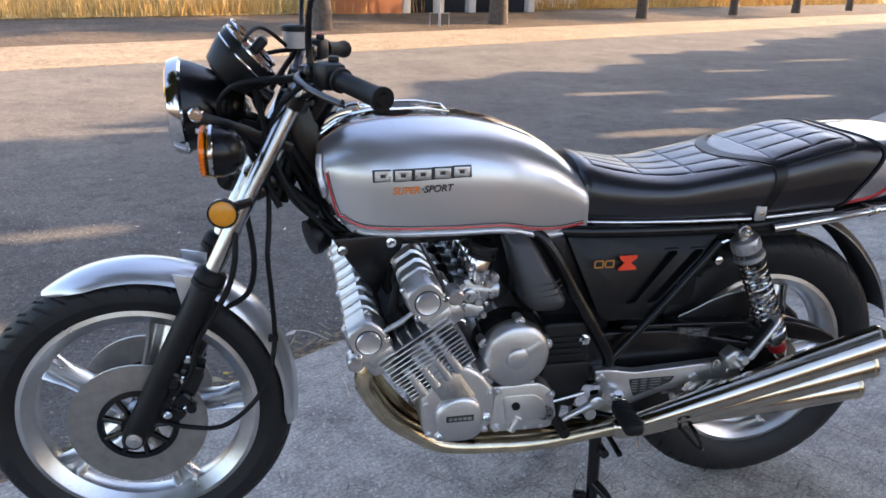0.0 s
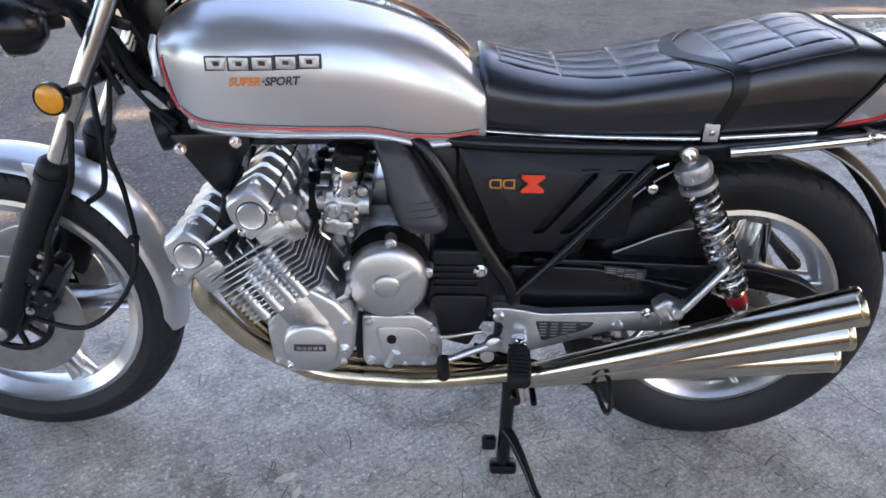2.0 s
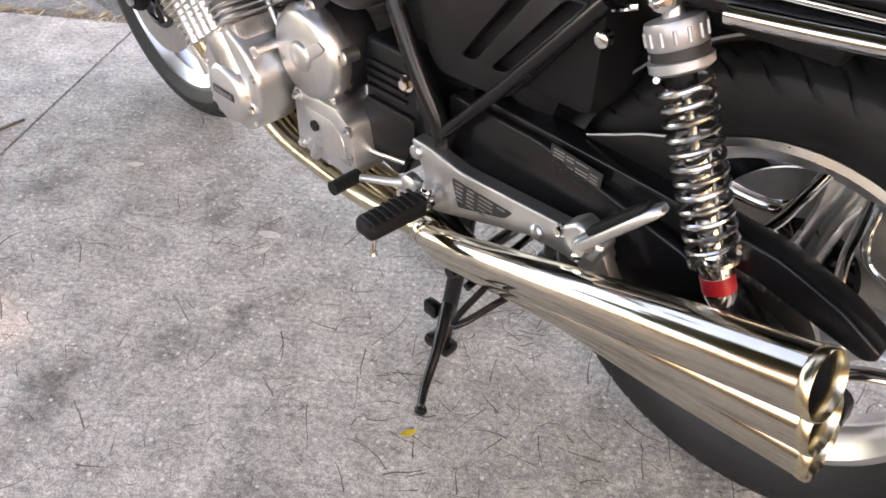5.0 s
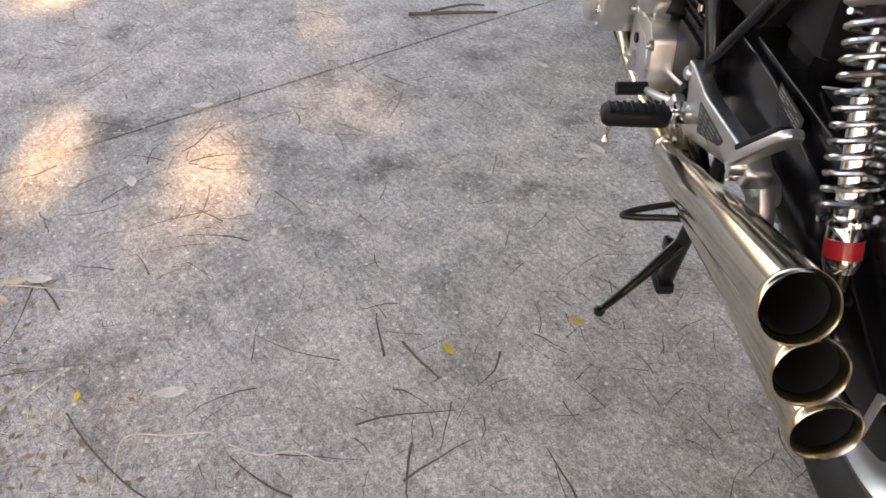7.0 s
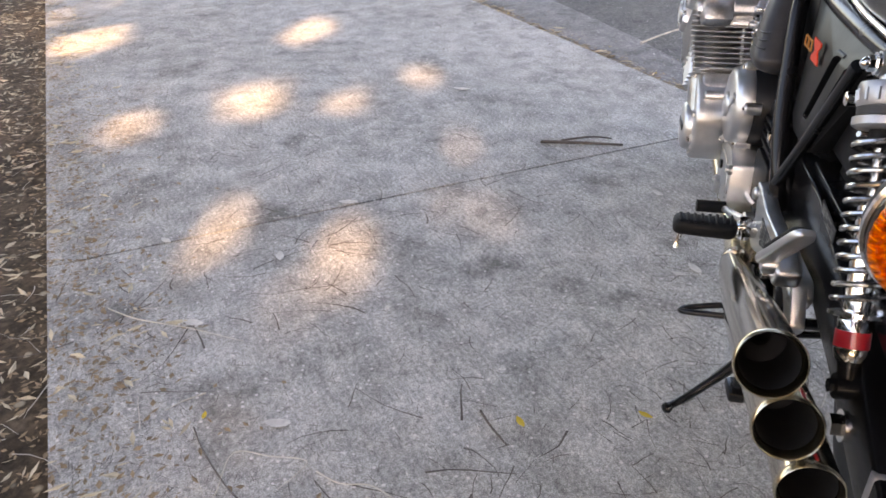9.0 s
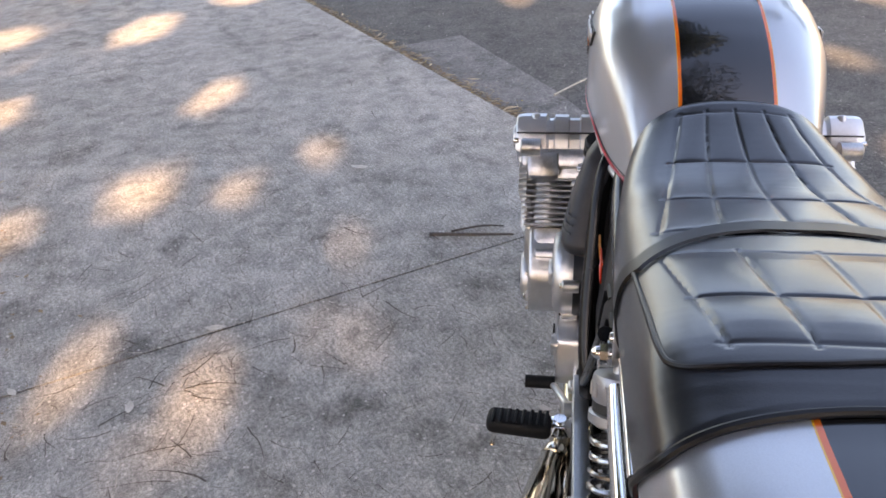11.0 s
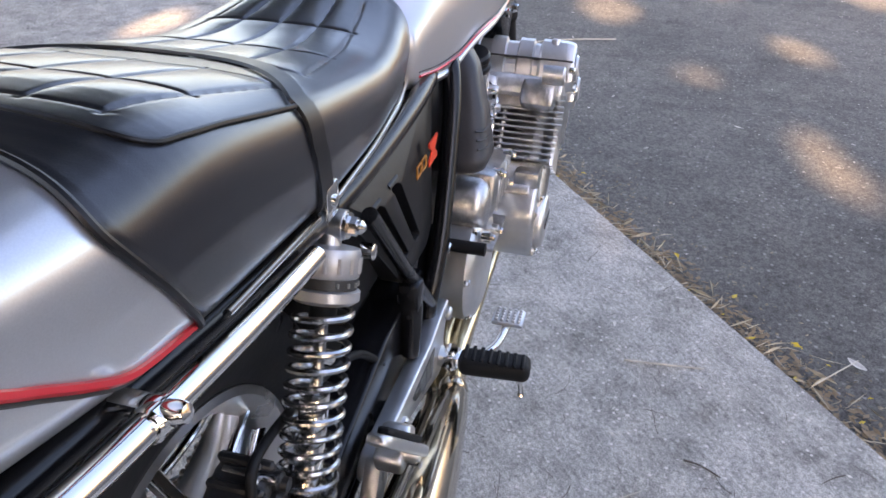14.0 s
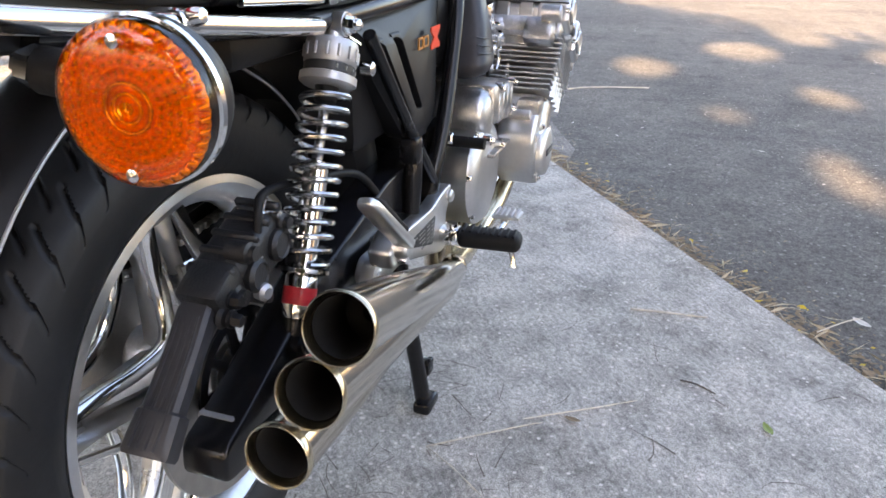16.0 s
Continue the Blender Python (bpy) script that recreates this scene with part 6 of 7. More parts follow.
# brake pedal, right
group_at(-0.010, -0.030, -0.016)
bp = new("brake_pedal")
bp.parent = bike
part("pedal_arm", tube([(0.255, 0.225, 0.360), (0.225, 0.255, 0.345), (0.190, 0.285, 0.350), (0.150, 0.297, 0.366)], [0.010, 0.008, 0.007, 0.007], 12, k=5), M_CHROME, bp)
part("pedal_pad", merged(box((0.140, 0.297, 0.373), (0.042, 0.050, 0.007), 0.003), *[box((0.125 + 0.0075 * i, 0.279 + 0.009 * j, 0.3785), (0.0045, 0.0055, 0.005), 0.001, (0, 0, 0), 1) for i in range(5) for j in range(5)]), M_ALU_S, bp, "studded metal brake pedal pad")

# centre stand, folded side stand
group_at(0.006, 0, 0)
cs = new("centre_stand")
cs.parent = bike
for s in (-1, 1):
    part("stand_leg", tube([(0.250, s * 0.105, 0.325), (0.252, s * 0.120, 0.22), (0.248, s * 0.142, 0.09), (0.246, s * 0.152, 0.022)], [0.016, 0.015, 0.014, 0.015], 14, k=4), M_BLACK, cs)
    part("stand_foot", box((0.246, s * 0.158, 0.013), (0.058, 0.034, 0.024), 0.008), M_BLACK, cs)
    part("stand_stop", box((0.214, s * 0.148, 0.070), (0.030, 0.020, 0.03), 0.005), M_BLACK, cs)
part("stand_bar", merged(tube([(0.262, -0.16, 0.19), (0.262, 0.16, 0.19)], 0.011, 12), tube([(0.30, -0.16, 0.185), (0.30, 0.0, 0.20)], 0.007, 10)), M_BLACK, cs)
part("stand_tang", tube([(0.250, -0.146, 0.100), (0.266, -0.172, 0.088), (0.288, -0.215, 0.058), (0.305, -0.254, 0.030), (0.324, -0.284, 0.020)], [0.014, 0.0115, 0.0085, 0.0075, 0.0065], 12, k=5), M_BLACK, cs, "curved black stand lever")
part("tang_end", lathe([(0.003, -0.009), (0.0085, -0.006), (0.0108, 0.0), (0.0085, 0.006), (0.003, 0.009)], (0.330, -0.290, 0.019), (0.4, -0.75, -0.1), 18), M_BLACK, cs)
group_at(0.008, 0.010, -0.008)
ss = new("side_stand")
ss.parent = bike
part("side_leg", tube([(0.17, -0.15, 0.315), (0.28, -0.165, 0.290), (0.40, -0.180, 0.262)], 0.012, 12), M_BLACK, ss)
part("side_loop", tube([(0.380, -0.190, 0.300), (0.395, -0.250, 0.306), (0.400, -0.300, 0.300), (0.406, -0.318, 0.296), (0.416, -0.300, 0.300), (0.424, -0.250, 0.304), (0.430, -0.20, 0.300)], 0.0050, 10, k=5), M_BLACK, ss)

# rear brake and torque arm, right
group_at(-0.004, 0, 0.004)
rc = new("rear_caliper")
rc.parent = bike
part("caliper_body", merged(box((0.715, 0.108, 0.500), (0.100, 0.058, 0.062), 0.012, (0, 22, 0), 3), box((0.782, 0.110, 0.488), (0.050, 0.052, 0.040), 0.008, (0, 28, 0)), box((0.664, 0.112, 0.486), (0.04, 0.04, 0.036), 0.008, (0, 20, 0))), M_CASTB, rc, "black two-piston caliper")
for x, y, z, q in ((0.752, 0.136, 0.520, 0.008), (0.682, 0.137, 0.528, 0.007), (0.772, 0.132, 0.478, 0.009), (0.650, 0.134, 0.470, 0.008), (0.735, 0.138, 0.462, 0.006)):
    part("caliper_boss", lathe([(q * 1.5, -0.02), (q * 1.5, 0.004), (q, 0.006), (q, 0.012), (0, 0.012)], (x, y, z), (0, 1, 0), 18), M_CASTB, rc)
part("pad_pin", tube([(0.690, 0.090, 0.540), (0.690, 0.142, 0.540)], 0.005, 10), M_SPRING, rc)
part("bleed_nipple", merged(lathe([(0.006, 0), (0.006, 0.010), (0.004, 0.012), (0.003, 0.022), (0.004, 0.026)], (0.700, 0.120, 0.535), (-0.2, 0.3, 1), 12)), M_SPRING, rc)
for k in range(2):
    part("piston_boss", lathe([(0.019, 0), (0.019, 0.008), (0.015, 0.012), (0.013, 0.010), (0.006, 0.010)], (0.694 + 0.048 * k, 0.134, 0.506 - 0.016 * k), (0, 1, 0), 28), M_CASTB, rc)
    part("guide_bolt", bolt((0.668 + 0.118 * k, 0.134, 0.480 + 0.002 * k), (0, 1, 0), 0.0075, 0.014), M_SATIN, rc)
for k in range(5):
    part("caliper_rib", box((0.680 + 0.024 * k, 0.108, 0.544 - 0.0095 * k), (0.010, 0.056, 0.012), 0.003, (0, 22, 0), 1), M_CASTB, rc)
for k in range(4):
    part("pin_boot", lathe([(0.009, -0.004), (0.0125, 0.0), (0.009, 0.004)], (0.800, 0.100 + 0.011 * k, 0.468), (0, 1, 0), 18), M_RUBBER, rc)
part("pin_bolt", bolt((0.800, 0.142, 0.468), (0, 1, 0), 0.007, 0.014), M_SATIN, rc)
part("brake_hose", tube([(0.722, 0.130, 0.502), (0.712, 0.128, 0.545), (0.694, 0.124, 0.562), (0.64, 0.122, 0.556), (0.56, 0.125, 0.540), (0.48, 0.14, 0.52), (0.42, 0.15, 0.46)], 0.0050, 10, k=6), M_RUBBER, rc)
part("hose_union", merged(lathe([(0.010, -0.012), (0.010, 0.008), (0.006, 0.012)], (0.738, 0.140, 0.470), (0.3, 1, 0), 16), tube([(0.736, 0.138, 0.474), (0.724, 0.131, 0.505)], [0.005, 0.006], 12)), M_GREYP, rc)
bm = []
d0 = V(0.115, 0, -0.118).normalized()
n0 = V(0.118, 0, 0.115).normalized()
for f, wd, yy in ((0, 0.030, 0.024), (0.06, 0.033, 0.026), (0.30, 0.026, 0.026), (0.70, 0.028, 0.028), (0.72, 0.034, 0.033), (0.97, 0.036, 0.036), (1.0, 0.033, 0.034)):
    o = V(0.800, 0.108, 0.476) + d0 * (0.152 * f)
    bm.append([o + n0 * (wd * 0.72 * a) + V(0, yy * 0.74 * b, 0) for a, b in ((-0.55, -0.9), (-0.2, -1), (0.35, -1), (0.55, -0.8), (0.62, 0), (0.55, 0.8), (0.35, 1), (-0.2, 1), (-0.55, 0.9))])
part("torque_arm", rings_mesh(bm), M_GREYPL, rc, "ribbed black tapering brake shield")
for k in range(4):
    q = [V(0.800, 0.108, 0.476) + d0 * (0.152 * f) + n0 * (0.0126 + g) + V(0, (-0.0112 + 0.0075 * k) * (0.9 + 0.3 * f), 0) for f, g in ((0.08, 0.0), (0.35, -0.002), (0.70, 0.0), (0.96, 0.004))]
    part("arm_rib", tube(q, 0.0018, 6, k=4), M_GREYPL, rc)
part("adjuster_tip", merged(box((0.778, 0.140, 0.314), (0.052, 0.016, 0.026), 0.005, (0, 10, 0)), lathe([(0.007, -0.02), (0.007, 0.02)], (0.740, 0.140, 0.312), (1, 0, 0), 12)), M_CHROME, rc, "bright axle adjuster block")
part("torque_rod", tube([(0.72, 0.135, 0.30), (0.56, 0.150, 0.36), (0.42, 0.155, 0.395)], 0.007, 10), M_BLACK, rc)
part("rear_master_cylinder", merged(lathe([(0.012, -0.05), (0.014, 0), (0.014, 0.05), (0.010, 0.06)], (0.340, 0.165, 0.470), (-0.1, 0, 1), 20), box((0.345, 0.165, 0.520), (0.03, 0.03, 0.04), 0.006)), M_BLACK, bike)

# cables and brake lines
group_at(-0.015, 0, -0.004)
for nm, pts, r in (
    ("brake_line", [(-0.52, -0.10, 0.80), (-0.518, -0.13, 0.72), (-0.54, -0.125, 0.64), (-0.60, -0.12, 0.54), (-0.62, -0.125, 0.47), (-0.655, -0.12, 0.42)], 0.006),
    ("speedometer_cable", [(-0.46, -0.06, 1.02), (-0.450, -0.06, 0.90), (-0.452, -0.10, 0.78), (-0.458, -0.125, 0.71), (-0.455, -0.10, 0.62), (-0.455, -0.095, 0.50), (-0.485, -0.12, 0.41), (-0.56, -0.13, 0.345), (-0.64, -0.11, 0.335), (-0.70, -0.09, 0.345)], 0.0052),
    ("brake_line", [(-0.50, -0.05, 0.80), (-0.485, -0.09, 0.70), (-0.50, -0.08, 0.62), (-0.545, -0.06, 0.58)], 0.006),
    ("clutch_cable", [(-0.385, -0.17, 1.06), (-0.50, -0.13, 1.04), (-0.53, -0.07, 0.97), (-0.45, -0.05, 0.86), (-0.36, -0.06, 0.77)], 0.0048),
    ("throttle_cable", [(-0.36, 0.20, 1.07), (-0.46, 0.12, 1.06), (-0.47, 0.03, 0.98), (-0.38, -0.02, 0.88), (-0.30, -0.04, 0.79)], 0.0048),
    ("wiring_loom", [(-0.53, -0.03, 0.93), (-0.46, -0.04, 0.90), (-0.41, -0.06, 0.83), (-0.33, -0.08, 0.77)], 0.011),
    ("wiring_loom", [(-0.52, 0.02, 0.95), (-0.44, 0.03, 0.92), (-0.39, 0.05, 0.84), (-0.32, 0.06, 0.77)], 0.010),
    ("clutch_cable", [(-0.375, -0.165, 1.05), (-0.43, -0.12, 0.99), (-0.44, -0.09, 0.90), (-0.40, -0.10, 0.81), (-0.33, -0.12, 0.76)], 0.0045),
    ("brake_hose", [(-0.385, 0.14, 1.07), (-0.44, 0.06, 1.00), (-0.47, 0.0, 0.92), (-0.46, -0.02, 0.86), (-0.475, -0.03, 0.81)], 0.006),
    ("switch_wire", [(-0.34, -0.20, 1.05), (-0.40, -0.11, 1.00), (-0.41, -0.07, 0.93), (-0.37, -0.07, 0.86), (-0.33, -0.09, 0.80)], 0.005),
    ("switch_wire", [(-0.34, 0.20, 1.05), (-0.41, 0.08, 1.01), (-0.43, 0.0, 0.95), (-0.40, -0.04, 0.87), (-0.35, -0.06, 0.79)], 0.005),
    ("tachometer_cable", [(-0.47, -0.07, 1.04), (-0.45, -0.10, 0.95), (-0.42, -0.11, 0.86), (-0.36, -0.13, 0.78), (-0.31, -0.14, 0.73)], 0.0045),
    ("lamp_wire", [(-0.51, -0.06, 0.96), (-0.48, -0.09, 0.91), (-0.46, -0.08, 0.86), (-0.43, -0.09, 0.80)], 0.007),
    ("bar_cable", [(-0.345, -0.205, 1.06), (-0.42, -0.13, 1.05), (-0.47, -0.05, 1.02)], 0.006),
    ("reservoir_hose", [(-0.40, 0.14, 1.08), (-0.45, 0.06, 1.125), (-0.48, -0.02, 1.11), (-0.49, -0.03, 1.06)], 0.004),
):
    part(nm, tube(pts, r, 8, k=8), M_RUBBER, bike)
part("cable_clip", box((-0.456, -0.098, 0.522), (0.02, 0.02, 0.012), 0.003), M_RUBBER, bike)


# ---- trees ----
group_at()
SHIFT = Vector((SUN_DIR.x / SUN_DIR.z, SUN_DIR.y / SUN_DIR.z))
# openings cut in the unseen crowns so that sun spots land at these places
GAPS = [(-2.09, -2.90, 0.40, 0.16), (-1.34, -1.70, 0.25, 0.13), (-1.37, -1.34, 0.17, 0.07), (-2.42, -1.84, 0.34, 0.11), (-1.71, -1.11, 0.16, 0.05), (-0.95, -0.83, 0.12, 0.05), (-0.47, -0.66, 0.05, 0.035), (-0.25, -1.435, 0.23, 0.075),
        (-0.21, -1.04, 0.12, 0.045), (0.045, -1.085, 0.07, 0.04), (-3.80, -2.87, 0.50, 0.20), (-3.56, -3.77, 0.35, 0.20), (-0.96, -2.07, 0.13, 0.07), (-4.68, -2.52, 0.25, 0.2), (-0.47, -0.82, 0.07, 0.03), (0.55, -1.09, 0.10, 0.045), (-0.10, -0.99, 0.06, 0.03),
        (-0.40, 0.39, 0.10, 0.05), (-0.79, 0.53, 0.09, 0.05), (-2.45, 0.85, 0.20, 0.10), (-3.02, 1.38, 0.32, 0.16), (-1.55, 1.24, 0.42, 0.11), (-3.60, 0.40, 0.40, 0.18), (-4.45, 1.03, 0.5, 0.28), (-4.38, 2.07, 0.45, 0.24), (-4.6, -0.4, 0.4, 0.12),
        (3.5, 6.37, 0.9, 0.12), (5.4, 6.0, 1.0, 0.12), (3.9, 5.29, 0.6, 0.1), (6.2, 8.2, 0.8, 0.12), (2.95, 4.3, 0.8, 0.14), (-5.5, 1.5, 0.8, 0.2), (8.6, 9.5, 1.2, 0.12), (-1.7, 4.75, 0.9, 0.07), (-1.4, 2.35, 0.5, 0.08)]


def leaf_mesh(centres, size, rng):
    """Many small pointed leaves, each a bent four-cornered blade."""
    n = len(centres)
    d = rng.normal(size=(n, 3))
    d /= np.linalg.norm(d, axis=1)[:, None]
    e = np.cross(d, rng.normal(size=(n, 3)))
    e /= np.linalg.norm(e, axis=1)[:, None]
    L = size * rng.uniform(0.7, 1.4, (n, 1))
    p = np.stack([centres - d * L, centres + e * L * 0.42, centres + d * L, centres - e * L * 0.42], 1).reshape(-1, 3)
    me = bpy.data.meshes.new("crown")
    me.from_pydata(p.tolist(), [], np.arange(4 * n).reshape(-1, 4).tolist())
    me.materials.append(M_LEAF)
    return me


def crosses_gap(pts):
    """Whether a bough would shade one of the sunny openings."""
    for p in pts:
        gx, gy = p.x - p.z * SHIFT.x, p.y - p.z * SHIFT.y
        if any(((gx - a) / (ra + 0.09)) ** 2 + ((gy - b) / (rb + 0.07)) ** 2 < 1 for a, b, ra, rb in GAPS):
            return True
    return False


def tree(x, y, height, trunk_r, clumps, leaves, size, seed, label, gaps=True):
    rng = np.random.default_rng(seed)
    t = root("tree", label, "tree", (x, y, -0.075), "trees along the road")
    lean = rng.normal(0, 0.12, 2)
    top = V(lean[0] * 2, lean[1] * 2, height * 0.62)
    part("trunk", tube([(0, 0, -0.1), (lean[0] * 0.3, lean[1] * 0.3, height * 0.15), (lean[0], lean[1], height * 0.38), top], [trunk_r * 1.35, trunk_r, trunk_r * 0.85, trunk_r * 0.45], 14, k=5), M_BARK, t)
    pts = []
    for cx, cy, cz, r in clumps:
        bough = [V(lean[0], lean[1], height * rng.uniform(0.3, 0.5)), V(cx * 0.5, cy * 0.5, cz * 0.8), V(cx, cy, cz)]
        if not (gaps and crosses_gap([p + V(x, y, 0) for p in spline(bough, 12)])):
            part("limb", tube(bough, [trunk_r * 0.5, trunk_r * 0.3, 0.02], 8, k=4), M_BARK, t)
        m = int(leaves * r ** 2)
        q = rng.normal(size=(m, 3))
        q /= np.linalg.norm(q, axis=1)[:, None]
        q *= (rng.uniform(0.05, 1, (m, 1)) ** (1 / 2.2)) * r
        q[:, 2] *= 0.62
        pts.append(q + np.array((cx, cy, cz)))
    pts = np.concatenate(pts)
    if gaps:
        w = pts + np.array((x, y, -0.075))
        g = w[:, :2] - w[:, 2:3] * np.array(SHIFT)
        keep = np.ones(len(pts), bool)
        du = np.array((math.cos(SUN_AZ), math.sin(SUN_AZ)))
        for gx, gy, ra, rb in GAPS:
            d = g - np.array((gx, gy))
            keep &= ((d @ du) / (ra * 0.86 + 0.48 * size)) ** 2 + ((d[:, 1] * du[0] - d[:, 0] * du[1]) / (rb * 0.86 + 0.44 * size)) ** 2 > 1
        # leaves left out where their shade would pass the road's sunlit edge
        u, v = g @ np.array((0.831, 0.557)), g @ np.array((-0.557, 0.831))
        keep &= (v < 4.85 + 0.3 * np.sin(1.3 * u) + 0.2 * np.sin(3.7 * u + 1)) | (u < -3)
        pts = pts[keep]
    cr = new("crown", leaf_mesh(pts, size, rng))
    cr.parent = t
    return t


rng0 = np.random.default_rng(5)
for i, u in enumerate((0.6, 5.4, 10.2, 15.0, 20.0, 25.0, 30.0, 35.0)):
    bx, by = plan(u, -4.6)
    cl = [(rng0.uniform(-2.8, 2.8), rng0.uniform(-2.8, 3.6), rng0.uniform(5.2, 8.0), rng0.uniform(1.3, 2.0)) for _ in range(11 if i < 2 else 17)]
    # extra clumps placed to carry the shade over the near half of the road
    if i > 1:
        for k in range(13):
            du, dv = rng0.uniform(-3.0, 3.0), rng0.uniform(2.4, 5.3)
            cl.append((0.831 * du - 0.557 * dv, 0.557 * du + 0.831 * dv, rng0.uniform(5.2, 7.4), rng0.uniform(1.2, 1.7)))
    # two clumps aimed to keep the sun off the motorcycle
    if i == 2:
        cl += [(-1.84, -0.36, 6.0, 1.2), (-1.2, -0.2, 6.4, 1.1)]
    tree(bx, by, 8.5, 0.17, cl, 520, 0.085 if i < 2 else 0.125, 20 + i, "leafy street tree with grey-brown bark")
for i, (u, v) in enumerate(((-4.4, -4.8), (1.6, -5.6), (-9.6, -4.6), (-14.5, -4.7))):
    bx, by = plan(u, v)
    cl = []
    for k in range(14 if u > 0 else 24):
        du, dv, h, r = rng0.uniform(-2.6, 2.6), rng0.uniform(0.5, 7.0), rng0.uniform(5.0, 7.6), rng0.uniform(1.0, 1.7)
        dv = min(dv, 4.5 - v - r - 0.67 * h) if u > 0 else dv
        cl.append((0.831 * du - 0.557 * dv, 0.557 * du + 0.831 * dv, h, r))
    tree(bx, by, 9.0, 0.19, cl, 800 if u > 0 else 420, 0.085 if u > 0 else 0.14, 40 + i, "tall street tree whose boughs reach over the pavement")
for i, (x, y, r) in enumerate(((1.0, 14.9, 0.16), (5.5, 17.2, 0.20), (11.0, 20.3, 0.14), (15.7, 22.7, 0.12), (19.7, 24.7, 0.13), (24.3, 27.3, 0.12))):
    cl = [(rng0.uniform(-2.2, 2.2), rng0.uniform(-2.2, 2.2), rng0.uniform(4.2, 6.8), rng0.uniform(1.2, 1.8)) for _ in range(8)]
    tree(x, y, 7.4, r, cl, 300, 0.12, 60 + i, "slim roadside tree on the dirt verge", gaps=False)

# unseen tree added up-sun to fill in the shade on the near road
cl = [(rng0.uniform(-2.2, 1.2), rng0.uniform(1.4, 3.2), rng0.uniform(5.0, 6.6), rng0.uniform(1.1, 1.5)) for _ in range(10)]
tree(8.5, 1.0, 8.0, 0.16, cl, 520, 0.085, 75, "unseen street tree leaning over the road, added for its shade")
# unseen low trees added behind the camera to close the street and darken reflections
for i, (x, y) in enumerate(((16, -9), (19, -4), (21, 2), (20, 8), (27, 11))):
    cl = [(rng0.uniform(-2.2, 2.2), rng0.uniform(-2.6, 2.6), rng0.uniform(1.0, 5.6), rng0.uniform(1.3, 1.9)) for _ in range(12)]
    tree(x, y, 6.5, 0.16, cl, 260, 0.16, 80 + i, "unseen bushy tree with a low crown, added to darken reflections", gaps=False)

# ---- far side ----
hs = root("house", "low orange and white building behind the roadside trees", "building", (2.2, 20.2, -0.05))
hs.rotation_euler = (0, 0, radians(20))
hs.scale = (1.6, 1.6, 1.6)
part("orange_wall", box((0.3, 0.1, 1.4), (1.5, 0.2, 2.9), 0.01), M_TERRA, hs, "orange rendered wall")
part("rear_wall", box((3.2, 1.2, 1.4), (6.2, 0.2, 2.9), 0.01), M_WHITE, hs)
part("roof", box((2.6, 0.6, 2.95), (6.6, 2.4, 0.16), 0.01), M_TERRA, hs)
for k in range(5):
    part("pillar", box((1.15 + k * 0.72, 0.1, 1.4), (0.16, 0.2, 2.9), 0.01), M_WHITE, hs)
for k in range(4):
    part("window", box((1.51 + k * 0.72, 0.16, 1.4), (0.56, 0.06, 2.9), 0.005), M_DARKGL, hs)
sp = root("street_sign", "grey metal post with a low rail", "post", (3.7, 15.9, -0.05))
part("post", tube([(0, 0, 0), (0, 0, 2.4)], 0.03, 12), M_GREYP, sp)
part("rail", tube([(-0.22, 0, 0), (-0.22, 0, 0.28), (0.22, 0, 0.28), (0.22, 0, 0)], 0.012, 8), M_GREYP, sp)


# ---- dry grass and litter ----
def blades(name, places, h, w, material, rng, label, category):
    vs, fs = [], []
    for x, y, z in places:
        a = rng.uniform(0, 2 * math.pi)
        hh, ln = h * rng.uniform(0.5, 1.2), rng.uniform(-0.4, 0.4)
        c, s = math.cos(a), math.sin(a)
        i = len(vs)
        vs += [(x - c * w, y - s * w, z), (x + c * w, y + s * w, z), (x + s * ln * hh, y + c * ln * hh, z + hh)]
        fs.append((i, i + 1, i + 2))
    me = bpy.data.meshes.new(name)
    me.from_pydata(vs, [], fs)
    me.materials.append(material)
    return tagged(new(name, me), label, category, kind="stuff")


rng = np.random.default_rng(9)
pl = []
for _ in range(16000):
    x = rng.uniform(-14, 34)
    y = far_edge(x) + 9.0 + abs(rng.normal(0, 3.0))
    pl.append((x, y, -0.05))
blades("dry_grass", pl, 0.52, 0.018, M_GOLDGRASS, rng, "tall dry yellow grass at the field's edge", "grass")


def chips(name, places, size, material, rng, label, lift=0.002, long=1.0):
    """Small curled flakes lying flat."""
    vs, fs = [], []
    for x, y, z in places:
        a, L = rng.uniform(0, 2 * math.pi), size * rng.uniform(0.5, 1.5)
        c, s, q = math.cos(a) * L, math.sin(a) * L, rng.uniform(0.25, 0.6) / long
        i = len(vs)
        t = rng.uniform(0, 1, 4) * L * (0.35 if long < 10 else 0.04) + lift
        vs += [(x - c, y - s, z + t[0]), (x + s * q, y - c * q, z + t[1]), (x + c, y + s, z + t[2]), (x - s * q, y + c * q, z + t[3])]
        fs.append((i, i + 1, i + 2, i + 3))
    me = bpy.data.meshes.new(name)
    me.from_pydata(vs, [], fs)
    me.materials.append(material)
    return tagged(new(name, me), label, "litter", kind="stuff")


def strip(n, v0, sd, u0=-10, u1=4, z=-0.03):
    out = []
    for _ in range(n):
        u = rng.uniform(u0, u1)
        v = v0 + rng.normal(0, sd)
        x, y = plan(u, v)
        out.append((x, y, z))
    return out


